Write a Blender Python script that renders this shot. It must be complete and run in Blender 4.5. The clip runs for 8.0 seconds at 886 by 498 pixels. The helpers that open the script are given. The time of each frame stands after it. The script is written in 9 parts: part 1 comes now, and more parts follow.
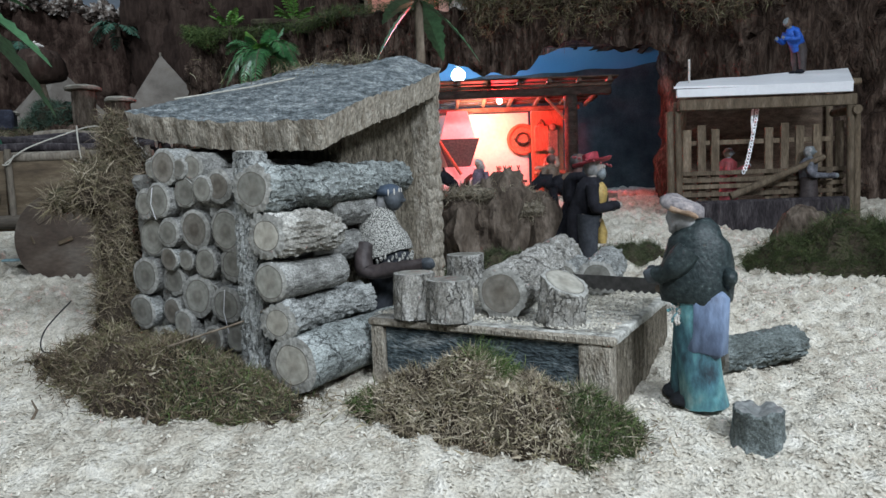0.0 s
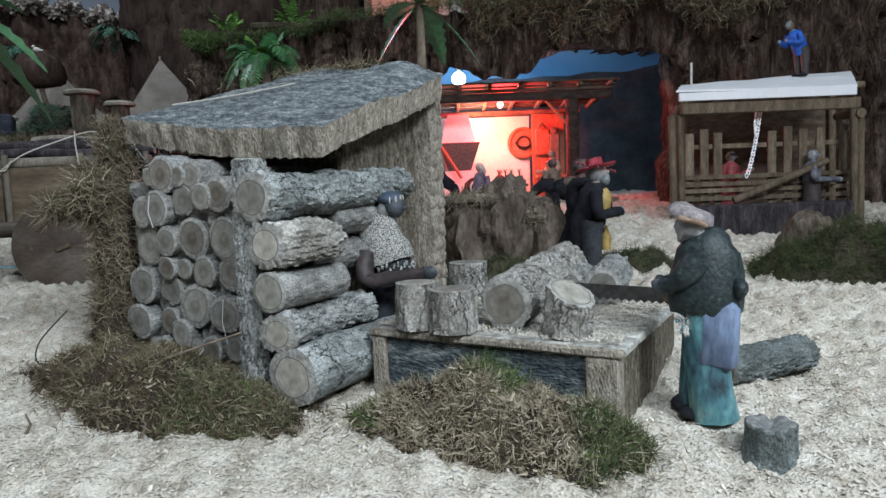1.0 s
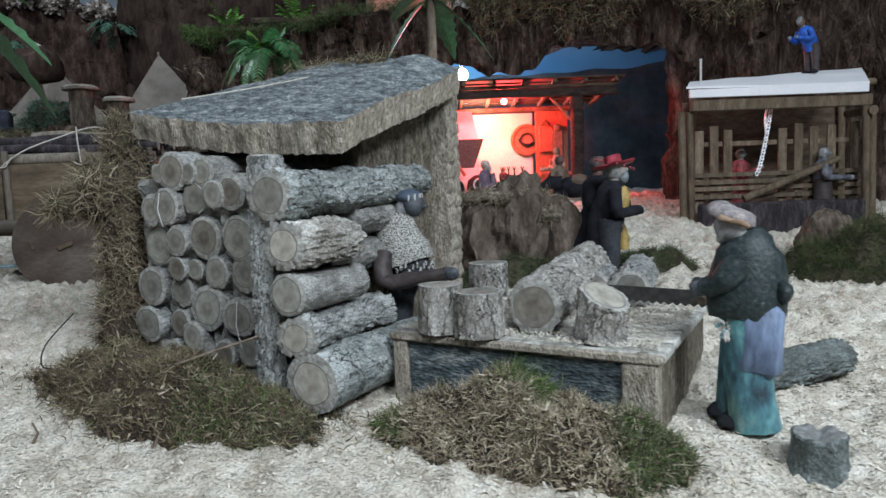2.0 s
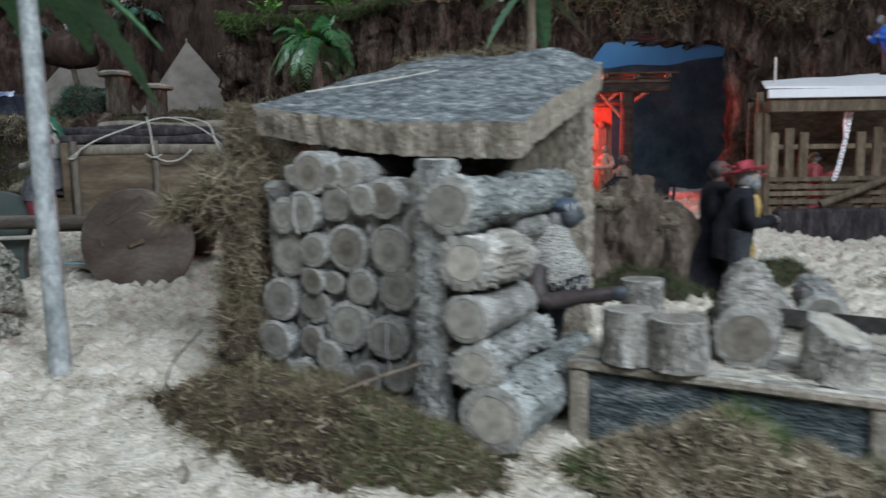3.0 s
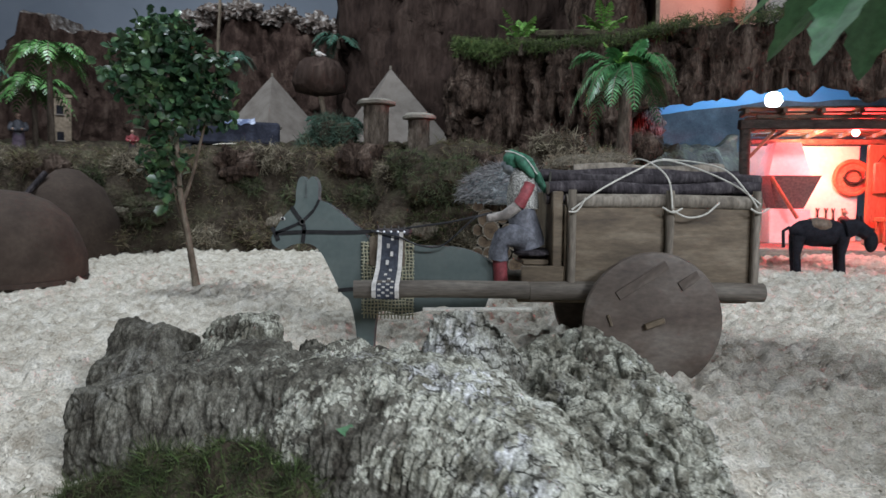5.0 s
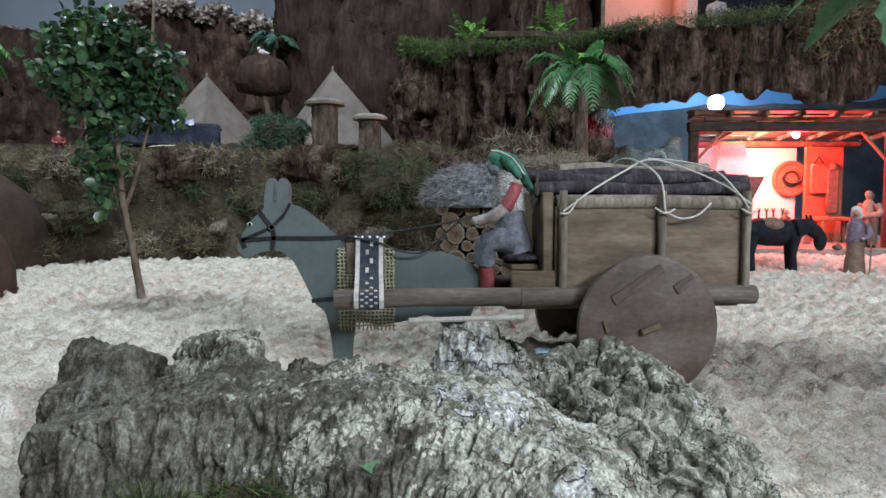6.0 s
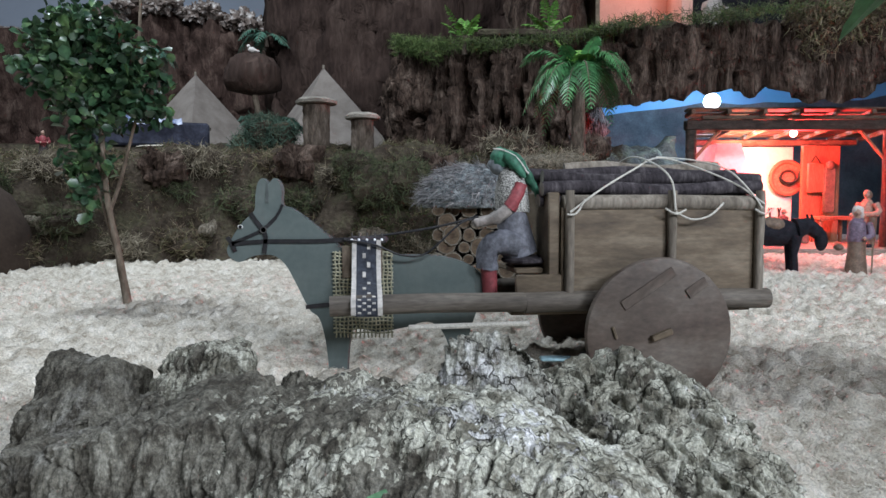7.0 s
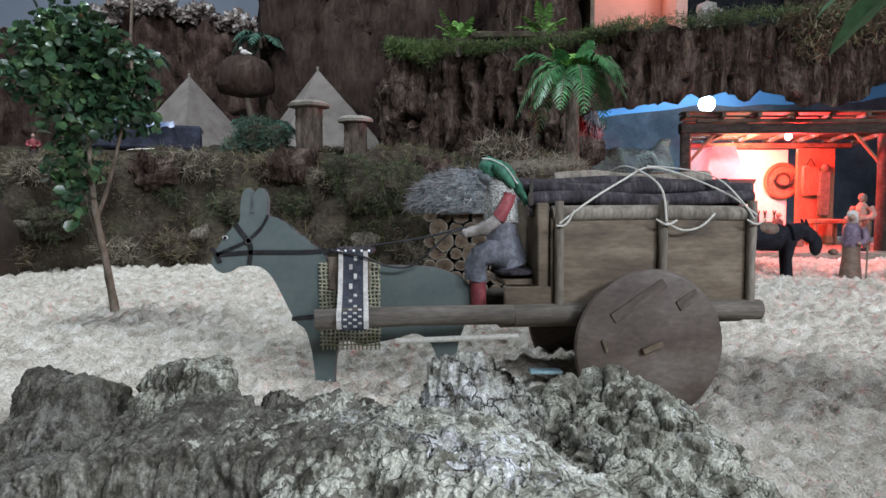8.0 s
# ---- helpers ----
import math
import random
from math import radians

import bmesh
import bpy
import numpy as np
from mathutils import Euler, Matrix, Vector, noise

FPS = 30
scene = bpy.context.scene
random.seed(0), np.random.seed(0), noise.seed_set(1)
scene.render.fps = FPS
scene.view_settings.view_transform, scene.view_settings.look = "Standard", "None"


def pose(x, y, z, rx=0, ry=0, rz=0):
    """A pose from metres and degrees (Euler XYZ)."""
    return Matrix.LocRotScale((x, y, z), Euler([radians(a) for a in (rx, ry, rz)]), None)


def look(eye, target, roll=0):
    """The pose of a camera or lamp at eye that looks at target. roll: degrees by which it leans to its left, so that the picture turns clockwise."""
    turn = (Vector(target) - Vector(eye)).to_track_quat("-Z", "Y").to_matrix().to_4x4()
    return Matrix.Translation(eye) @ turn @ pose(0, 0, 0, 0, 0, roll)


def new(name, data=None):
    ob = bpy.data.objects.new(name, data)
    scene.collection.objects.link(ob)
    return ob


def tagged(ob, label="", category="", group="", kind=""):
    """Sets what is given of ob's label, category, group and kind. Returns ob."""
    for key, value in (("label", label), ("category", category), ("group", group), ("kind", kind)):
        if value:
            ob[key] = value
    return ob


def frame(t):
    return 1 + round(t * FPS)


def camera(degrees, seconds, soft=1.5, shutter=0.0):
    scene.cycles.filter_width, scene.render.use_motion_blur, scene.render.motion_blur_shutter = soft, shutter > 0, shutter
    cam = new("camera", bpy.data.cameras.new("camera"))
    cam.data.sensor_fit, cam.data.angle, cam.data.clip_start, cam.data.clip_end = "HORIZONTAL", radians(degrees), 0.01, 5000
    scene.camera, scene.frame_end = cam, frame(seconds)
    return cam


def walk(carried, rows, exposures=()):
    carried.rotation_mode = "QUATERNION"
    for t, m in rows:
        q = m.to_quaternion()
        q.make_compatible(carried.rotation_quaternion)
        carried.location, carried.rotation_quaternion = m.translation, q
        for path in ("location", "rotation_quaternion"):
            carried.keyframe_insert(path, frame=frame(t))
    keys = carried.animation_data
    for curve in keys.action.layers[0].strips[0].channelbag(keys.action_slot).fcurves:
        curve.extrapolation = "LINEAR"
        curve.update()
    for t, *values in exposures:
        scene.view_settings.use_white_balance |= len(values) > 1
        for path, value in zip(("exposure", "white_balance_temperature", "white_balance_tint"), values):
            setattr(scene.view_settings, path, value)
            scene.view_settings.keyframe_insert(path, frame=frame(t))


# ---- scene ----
# A miniature village display on a table of wood shavings; figures about 18 cm tall.
cam = camera(66.0, 8.0, soft=1.5, shutter=0.5)
METRES, EYE = 1.0, 0.22
ROWS = [
    (0.0, 0.0, 0.0, 0.0, -0.22, -5.87, 2.1),
    (0.5, -0.0021, 0.0066, 0.0038, -0.19, -5.7, 2.17),
    (1.0, -0.0022, 0.0129, 0.0044, -0.22, -5.64, 2.2),
    (2.3, -0.048, 0.0513, 0.0068, -0.667, -6.1, 1.95),
    (2.5, -0.0695, 0.0628, 0.0095, -0.67, -6.29, 1.69),
    (3.0, -0.1658, 0.1062, 0.0214, -0.2, -6.48, 0.94),
    (3.5, -0.321, 0.1671, 0.0343, 2.33, -6.41, -0.11),
    (4.0, -0.5401, 0.2469, 0.0459, 7.34, -5.36, -0.52),
    (4.5, -0.6956, 0.2918, 0.0562, 9.15, -4.61, -0.28),
    (5.0, -0.7818, 0.3263, 0.0628, 6.72, -4.16, -0.54),
    (6.3, -0.8515, 0.3847, 0.0606, 0.553, -3.815, 0.08),
    (6.5, -0.8549, 0.3922, 0.0618, 0.48, -3.83, 0.11),
    (7.0, -0.8574, 0.4106, 0.0619, 0.37, -3.82, 0.09),
    (7.5, -0.852, 0.418, 0.0675, 0.25, -3.84, -0.0),
    (8.0, -0.8473, 0.4226, 0.0739, 0.12, -3.85, 0.11),
]
walk(cam, [(t, pose(METRES * x, METRES * y, EYE + METRES * z, 90 + pitch, roll, yaw)) for t, x, y, z, yaw, pitch, roll in ROWS],
     exposures=[(0.0, 0.02, 6500, 10), (2.5, 0.02, 6500, 10), (3.5, 0.15, 6600, 11), (4.0, 0.18, 6750, 12), (4.5, 0.22, 6750, 13), (5.2, 0.45, 6570, 13), (6.3, 0.63, 6520, 14), (8.0, 0.63, 6500, 14)])

# ---- light ----
world = bpy.data.worlds.new("hall_air")
scene.world = world
world.use_nodes = True
world.node_tree.nodes["Background"].inputs[0].default_value = (0.55, 0.65, 0.8, 1)
world.node_tree.nodes["Background"].inputs[1].default_value = 0.02


def lamp(name, kind, m, energy, colour, size=0.1, size_y=None, spot=None):
    data = bpy.data.lights.new(name, kind)
    data.energy, data.color = energy, colour
    if kind == "AREA":
        data.size = size
        if size_y:
            data.shape, data.size_y = "RECTANGLE", size_y
    else:
        data.shadow_soft_size = size
    if spot:
        data.spot_size, data.spot_blend = radians(spot), 0.6
    ob = new(name, data)
    ob.matrix_world = m
    return ob


# unseen fill lamps added above the visitors' side, and one further in
lamp("fill_lamp_front", "AREA", look((1.05, -0.85, 1.5), (-0.05, 0.8, 0.1)), 54, (0.79, 0.89, 1.0), 0.8, 0.4)
lamp("fill_lamp_left", "AREA", look((-0.05, -0.9, 1.6), (-0.4, 0.95, 0.1)), 23, (0.80, 0.89, 1.0), 0.8, 0.4)
lamp("fill_lamp_side", "AREA", look((-2.1, 0.5, 2.35), (-0.8, 1.3, 0.0)), 2.5, (0.78, 0.90, 1.0), 0.5, 0.3)
lamp("fill_lamp_right", "AREA", look((1.3, -0.1, 2.4), (0.2, 1.2, 0.0)), 9, (0.76, 0.88, 1.0), 0.6, 0.3)
lamp("fill_lamp_back", "AREA", look((-2.2, 1.9, 2.6), (-2.0, 3.3, 0.5)), 52, (0.78, 0.90, 1.0), 0.6, 0.3)
# bulbs of the display; the warm one is unseen, added to whiten the wall
lamp("forge_red_bulb", "POINT", pose(0.230, 2.58, 0.485), 15.0, (1.0, 0.04, 0.05), 0.012)
lamp("forge_warm_fill", "POINT", pose(0.14, 2.70, 0.46), 4.0, (1.0, 0.50, 0.30), 0.012)
lamp("backdrop_blue_bulb", "POINT", pose(0.088, 2.86, 0.648), 13.0, (0.40, 0.66, 1.0), 0.014)

# ---- materials ----
MATS = {}


def mat(name, cols, scale=30.0, stretch=(1, 1, 1), rough=0.85, bump=0.4, bscale=150.0, dist=0.002, spec=0.3, metal=0.0,
        vary="", amount=0.25, fine=0.35, cracks=0.0, crack_scale=60.0, lo=0.32, hi=0.68):
    """Blend of colours in patches, a finer grain over it, relief, and a shift from piece to piece."""
    if name in MATS:
        return MATS[name]
    m = bpy.data.materials.new(name)
    m.use_nodes = True
    nt = m.node_tree
    N, L = nt.nodes, nt.links
    b = N["Principled BSDF"]
    b.inputs["Roughness"].default_value, b.inputs["Metallic"].default_value = rough, metal
    b.inputs["Specular IOR Level"].default_value = spec
    co = N.new("ShaderNodeTexCoord")
    mp = N.new("ShaderNodeMapping")
    mp.inputs["Scale"].default_value = stretch
    L.new(co.outputs["Object"], mp.inputs["Vector"])
    n1 = N.new("ShaderNodeTexNoise")
    n1.inputs["Scale"].default_value, n1.inputs["Detail"].default_value, n1.inputs["Roughness"].default_value = scale, 6, 0.6
    L.new(mp.outputs[0], n1.inputs["Vector"])
    ramp = N.new("ShaderNodeValToRGB")
    els = ramp.color_ramp.elements
    while len(els) < len(cols):
        els.new(0.5)
    for i, c in enumerate(cols):
        els[i].position = lo + (hi - lo) * i / max(1, len(cols) - 1)
        els[i].color = (*c, 1)
    L.new(n1.outputs[0], ramp.inputs[0])
    n2 = N.new("ShaderNodeTexNoise")
    n2.inputs["Scale"].default_value, n2.inputs["Detail"].default_value = bscale, 4
    L.new(mp.outputs[0], n2.inputs["Vector"])
    mr = N.new("ShaderNodeMapRange")
    mr.inputs[1].default_value, mr.inputs[2].default_value = 0.25, 0.75
    mr.inputs[3].default_value, mr.inputs[4].default_value = 1 - fine, 1 + fine
    L.new(n2.outputs[0], mr.inputs[0])
    mul = N.new("ShaderNodeVectorMath")
    mul.operation = "SCALE"
    L.new(ramp.outputs[0], mul.inputs[0])
    L.new(mr.outputs[0], mul.inputs["Scale"])
    colour, height = mul.outputs[0], n2.outputs[0]
    if cracks:
        vo = N.new("ShaderNodeTexVoronoi")
        vo.feature = "DISTANCE_TO_EDGE"
        vo.inputs["Scale"].default_value = crack_scale
        warp = N.new("ShaderNodeVectorMath")
        warp.operation = "MULTIPLY_ADD"
        warp.inputs[1].default_value = (0.02, 0.02, 0.02)
        L.new(n1.outputs[1], warp.inputs[0])
        L.new(mp.outputs[0], warp.inputs[2])
        L.new(warp.outputs[0], vo.inputs["Vector"])
        cr = N.new("ShaderNodeMapRange")
        cr.inputs[1].default_value, cr.inputs[2].default_value = 0.0, 0.12
        cr.inputs[3].default_value, cr.inputs[4].default_value = 1 - cracks, 1.0
        L.new(vo.outputs["Distance"], cr.inputs[0])
        mul2 = N.new("ShaderNodeVectorMath")
        mul2.operation = "SCALE"
        L.new(colour, mul2.inputs[0])
        L.new(cr.outputs[0], mul2.inputs["Scale"])
        colour = mul2.outputs[0]
        add = N.new("ShaderNodeMath")
        add.operation = "ADD"
        L.new(cr.outputs[0], add.inputs[0])
        L.new(n2.outputs[0], add.inputs[1])
        height = add.outputs[0]
    if vary:
        src = N.new("ShaderNodeObjectInfo").outputs["Random"] if vary == "object" else N.new("ShaderNodeNewGeometry").outputs["Random Per Island"]
        vr = N.new("ShaderNodeMapRange")
        vr.inputs[3].default_value, vr.inputs[4].default_value = 1 - amount, 1 + amount
        L.new(src, vr.inputs[0])
        mul3 = N.new("ShaderNodeVectorMath")
        mul3.operation = "SCALE"
        L.new(colour, mul3.inputs[0])
        L.new(vr.outputs[0], mul3.inputs["Scale"])
        colour = mul3.outputs[0]
    L.new(colour, b.inputs["Base Color"])
    bp = N.new("ShaderNodeBump")
    bp.inputs["Strength"].default_value, bp.inputs["Distance"].default_value = bump, dist
    L.new(height, bp.inputs["Height"])
    L.new(bp.outputs[0], b.inputs["Normal"])
    MATS[name] = m
    return m


def crusty_bark(name, dark, mid, pale, lichen, vary=0.0, run=0.45, rare=0.0, furrow=0.0, furrow_scale=95.0, furrow_run=1.0):
    """Old bark: dark furrows, grey plates, pale lichen in patches, upright fine streaks."""
    m = bpy.data.materials.new(name)
    m.use_nodes = True
    N, L = m.node_tree.nodes, m.node_tree.links
    b = N["Principled BSDF"]
    b.inputs["Roughness"].default_value, b.inputs["Specular IOR Level"].default_value = 0.9, 0.2
    co = N.new("ShaderNodeTexCoord")

    def tex(scale, detail, stretch=(1, 1, 1), rough=0.6):
        mp = N.new("ShaderNodeMapping")
        mp.inputs["Scale"].default_value = stretch
        L.new(co.outputs["Object"], mp.inputs["Vector"])
        n = N.new("ShaderNodeTexNoise")
        n.inputs["Scale"].default_value, n.inputs["Detail"].default_value, n.inputs["Roughness"].default_value = scale, detail, rough
        L.new(mp.outputs[0], n.inputs["Vector"])
        return n.outputs[0]

    def span(src, a, z):
        r = N.new("ShaderNodeMapRange")
        r.inputs[1].default_value, r.inputs[2].default_value = a, z
        L.new(src, r.inputs[0])
        return r.outputs[0]

    def blend(fac, a, z):
        x = N.new("ShaderNodeMix")
        x.data_type = "RGBA"
        L.new(fac, x.inputs["Factor"])
        for key, val in (("A", a), ("B", z)):
            if isinstance(val, tuple):
                x.inputs[key].default_value = (*val, 1)
            else:
                L.new(val, x.inputs[key])
        return x.outputs["Result"]

    def times(a, z):
        x = N.new("ShaderNodeMath")
        x.operation = "MULTIPLY"
        L.new(a, x.inputs[0])
        L.new(z, x.inputs[1])
        return x.outputs[0]

    plates = tex(60, 8, (1, 1, 0.7), 0.7)
    streak = tex(150, 4, (1.2, 1.2, run))
    patch = tex(9, 5)
    crust = tex(110, 6, (1, 1, 0.8), 0.7)
    c = blend(span(plates, 0.40, 0.56), dark, mid)
    c = blend(times(span(streak, 0.42, 0.62), span(plates, 0.42, 0.6)), c, pale)
    c = blend(times(span(patch, 0.52 + rare, 0.62 + rare), span(crust, 0.44, 0.58)), c, lichen)
    c = blend(span(tex(5, 4), 0.60, 0.40), c, blend(span(plates, 0.44, 0.64), dark, mid))
    grit = tex(520, 4, (1, 1, 0.8), 0.7)
    gr = N.new("ShaderNodeMapRange")
    gr.inputs[1].default_value, gr.inputs[2].default_value, gr.inputs[3].default_value, gr.inputs[4].default_value = 0.36, 0.64, 0.55, 1.42
    L.new(grit, gr.inputs[0])
    gsc = N.new("ShaderNodeVectorMath")
    gsc.operation = "SCALE"
    L.new(c, gsc.inputs[0])
    L.new(gr.outputs[0], gsc.inputs["Scale"])
    c = gsc.outputs[0]
    joint = None
    if furrow:
        vo = N.new("ShaderNodeTexVoronoi")
        vo.feature = "DISTANCE_TO_EDGE"
        vo.inputs["Scale"].default_value = furrow_scale
        wide = N.new("ShaderNodeTexNoise")
        wide.inputs["Scale"].default_value, wide.inputs["Detail"].default_value = 55, 4
        L.new(co.outputs["Object"], wide.inputs["Vector"])
        warp = N.new("ShaderNodeVectorMath")
        warp.operation = "MULTIPLY_ADD"
        warp.inputs[1].default_value = (0.035, 0.035, 0.035)
        L.new(wide.outputs[1], warp.inputs[0])
        L.new(co.outputs["Object"], warp.inputs[2])
        tall = N.new("ShaderNodeMapping")
        tall.inputs["Scale"].default_value = (1, 1, furrow_run)
        L.new(warp.outputs[0], tall.inputs["Vector"])
        L.new(tall.outputs[0], vo.inputs["Vector"])
        joint = span(vo.outputs["Distance"], 0.0, furrow)
        c = blend(joint, tuple(v * 0.7 for v in dark), c)
    if vary:
        vr = N.new("ShaderNodeMapRange")
        vr.inputs[3].default_value, vr.inputs[4].default_value = 1 - vary, 1 + vary
        L.new(N.new("ShaderNodeObjectInfo").outputs["Random"], vr.inputs[0])
        sc = N.new("ShaderNodeVectorMath")
        sc.operation = "SCALE"
        L.new(c, sc.inputs[0])
        L.new(vr.outputs[0], sc.inputs["Scale"])
        c = sc.outputs[0]
    L.new(c, b.inputs["Base Color"])
    h = N.new("ShaderNodeMath")
    h.operation = "ADD"
    L.new(plates, h.inputs[0])
    L.new(streak, h.inputs[1])
    if joint:
        h2 = N.new("ShaderNodeMath")
        h2.operation = "ADD"
        L.new(h.outputs[0], h2.inputs[0])
        L.new(joint, h2.inputs[1])
        h = h2
    bp = N.new("ShaderNodeBump")
    bp.inputs["Strength"].default_value, bp.inputs["Distance"].default_value = 1.0, 0.005
    L.new(h.outputs[0], bp.inputs["Height"])
    L.new(bp.outputs[0], b.inputs["Normal"])
    return m


def strands(name, cols, rough=0.8, patch=28.0, spec=0.25):
    """Fibres: a colour for each strand out of a few, in patches."""
    m = bpy.data.materials.new(name)
    m.use_nodes = True
    N, L = m.node_tree.nodes, m.node_tree.links
    b = N["Principled BSDF"]
    b.inputs["Roughness"].default_value, b.inputs["Specular IOR Level"].default_value = rough, spec
    geo = N.new("ShaderNodeNewGeometry")
    co = N.new("ShaderNodeTexCoord")
    no = N.new("ShaderNodeTexNoise")
    no.inputs["Scale"].default_value, no.inputs["Detail"].default_value = patch, 3
    L.new(co.outputs["Object"], no.inputs["Vector"])
    mixv = N.new("ShaderNodeMath")
    mixv.operation = "MULTIPLY_ADD"
    mixv.inputs[1].default_value = 0.8
    L.new(geo.outputs["Random Per Island"], mixv.inputs[0])
    sub = N.new("ShaderNodeMath")
    sub.operation = "MULTIPLY_ADD"
    sub.inputs[1].default_value, sub.inputs[2].default_value = 1.3, -0.55
    L.new(no.outputs[0], sub.inputs[0])
    L.new(sub.outputs[0], mixv.inputs[2])
    ramp = N.new("ShaderNodeValToRGB")
    els = ramp.color_ramp.elements
    while len(els) < len(cols):
        els.new(0.5)
    for i, c in enumerate(cols):
        els[i].position = i / max(1, len(cols) - 1)
        els[i].color = (*c, 1)
    L.new(mixv.outputs[0], ramp.inputs[0])
    L.new(ramp.outputs[0], b.inputs["Base Color"])
    return m


def glow(name, colour, strength):
    m = bpy.data.materials.new(name)
    m.use_nodes = True
    b = m.node_tree.nodes["Principled BSDF"]
    b.inputs["Base Color"].default_value = (*colour, 1)
    b.inputs["Emission Color"].default_value, b.inputs["Emission Strength"].default_value = (*colour, 1), strength
    return m


def endgrain(name, light, dark, heart):
    """Sawn wood across the grain: rings about the piece's own z axis, a darker heart, fine cracks."""
    m = bpy.data.materials.new(name)
    m.use_nodes = True
    N, L = m.node_tree.nodes, m.node_tree.links
    b = N["Principled BSDF"]
    b.inputs["Roughness"].default_value, b.inputs["Specular IOR Level"].default_value = 0.9, 0.15
    co = N.new("ShaderNodeTexCoord")
    wv = N.new("ShaderNodeTexWave")
    wv.wave_type, wv.rings_direction = "RINGS", "Z"
    wv.inputs["Scale"].default_value, wv.inputs["Distortion"].default_value = 62.0, 2.2
    wv.inputs["Detail"].default_value, wv.inputs["Detail Scale"].default_value = 3.0, 40.0
    L.new(co.outputs["Object"], wv.inputs["Vector"])
    sep = N.new("ShaderNodeVectorMath")
    sep.operation = "MULTIPLY"
    sep.inputs[1].default_value = (1, 1, 0)
    L.new(co.outputs["Object"], sep.inputs[0])
    ln = N.new("ShaderNodeVectorMath")
    ln.operation = "LENGTH"
    L.new(sep.outputs[0], ln.inputs[0])
    no = N.new("ShaderNodeTexNoise")
    no.inputs["Scale"].default_value, no.inputs["Detail"].default_value = 130, 5
    L.new(co.outputs["Object"], no.inputs["Vector"])
    wob = N.new("ShaderNodeMath")
    wob.operation = "MULTIPLY_ADD"
    wob.inputs[1].default_value, wob.inputs[2].default_value = 0.012, -0.006
    L.new(no.outputs[0], wob.inputs[0])
    rad = N.new("ShaderNodeMath")
    rad.operation = "ADD"
    L.new(ln.outputs["Value"], rad.inputs[0])
    L.new(wob.outputs[0], rad.inputs[1])
    hr = N.new("ShaderNodeMapRange")
    hr.inputs[1].default_value, hr.inputs[2].default_value = 0.003, 0.012
    L.new(rad.outputs[0], hr.inputs[0])
    mixa = N.new("ShaderNodeMix")
    mixa.data_type = "RGBA"
    mixa.inputs["A"].default_value, mixa.inputs["B"].default_value = (*dark, 1), (*light, 1)
    L.new(wv.outputs[1], mixa.inputs["Factor"])
    mixb = N.new("ShaderNodeMix")
    mixb.data_type = "RGBA"
    mixb.inputs["A"].default_value = (*heart, 1)
    L.new(hr.outputs[0], mixb.inputs["Factor"])
    L.new(mixa.outputs["Result"], mixb.inputs["B"])
    info = N.new("ShaderNodeObjectInfo")
    vr = N.new("ShaderNodeMapRange")
    vr.inputs[3].default_value, vr.inputs[4].default_value = 0.72, 1.2
    L.new(info.outputs["Random"], vr.inputs[0])
    sc = N.new("ShaderNodeVectorMath")
    sc.operation = "SCALE"
    dust = N.new("ShaderNodeMapRange")
    dust.inputs[1].default_value, dust.inputs[2].default_value, dust.inputs[3].default_value, dust.inputs[4].default_value = 0.3, 0.7, 0.72, 1.2
    L.new(no.outputs[0], dust.inputs[0])
    both = N.new("ShaderNodeMath")
    both.operation = "MULTIPLY"
    L.new(vr.outputs[0], both.inputs[0])
    L.new(dust.outputs[0], both.inputs[1])
    L.new(mixb.outputs["Result"], sc.inputs[0])
    L.new(both.outputs[0], sc.inputs["Scale"])
    L.new(sc.outputs[0], b.inputs["Base Color"])
    bp = N.new("ShaderNodeBump")
    bp.inputs["Strength"].default_value, bp.inputs["Distance"].default_value = 0.5, 0.001
    L.new(no.outputs[0], bp.inputs["Height"])
    L.new(bp.outputs[0], b.inputs["Normal"])
    return m


SAWDUST = mat("wood_shavings", [(0.36, 0.315, 0.25), (0.57, 0.525, 0.44), (0.72, 0.68, 0.60)], 42, rough=0.95, bump=1.0, bscale=420, dist=0.004, spec=0.1, fine=0.32)
CHIPS = mat("shaving_flakes", [(0.47, 0.43, 0.355), (0.565, 0.525, 0.445), (0.65, 0.61, 0.53)], 25, rough=0.95, bump=0.1, spec=0.05, vary="island", amount=0.2, fine=0.1)
BARK = crusty_bark("log_bark", (0.16, 0.157, 0.145), (0.29, 0.286, 0.266), (0.39, 0.386, 0.362), (0.48, 0.485, 0.455), vary=0.2)
BARK_TAN = crusty_bark("tan_bark", (0.20, 0.188, 0.162), (0.40, 0.385, 0.345), (0.53, 0.515, 0.47), (0.60, 0.59, 0.55), vary=0.1)
BARK_TEAL = crusty_bark("grey_green_bark", (0.19, 0.205, 0.195), (0.35, 0.378, 0.362), (0.44, 0.468, 0.452), (0.53, 0.55, 0.53), vary=0.06, run=0.35, furrow=0.022, furrow_scale=50, furrow_run=0.5)
BARK_DUST = crusty_bark("dusty_bark", (0.22, 0.208, 0.182), (0.43, 0.415, 0.38), (0.54, 0.525, 0.485), (0.62, 0.61, 0.575), vary=0.1, furrow=0.03, furrow_scale=60, furrow_run=0.22)
BARK_SLATE = crusty_bark("slate_grey_bark", (0.095, 0.108, 0.102), (0.18, 0.205, 0.198), (0.27, 0.30, 0.29), (0.36, 0.385, 0.37), run=1.2)
STUMPTOP = mat("grimy_sawn_top", [(0.10, 0.105, 0.10), (0.17, 0.175, 0.17), (0.25, 0.25, 0.235)], 70, rough=0.95, bump=0.6, bscale=220)
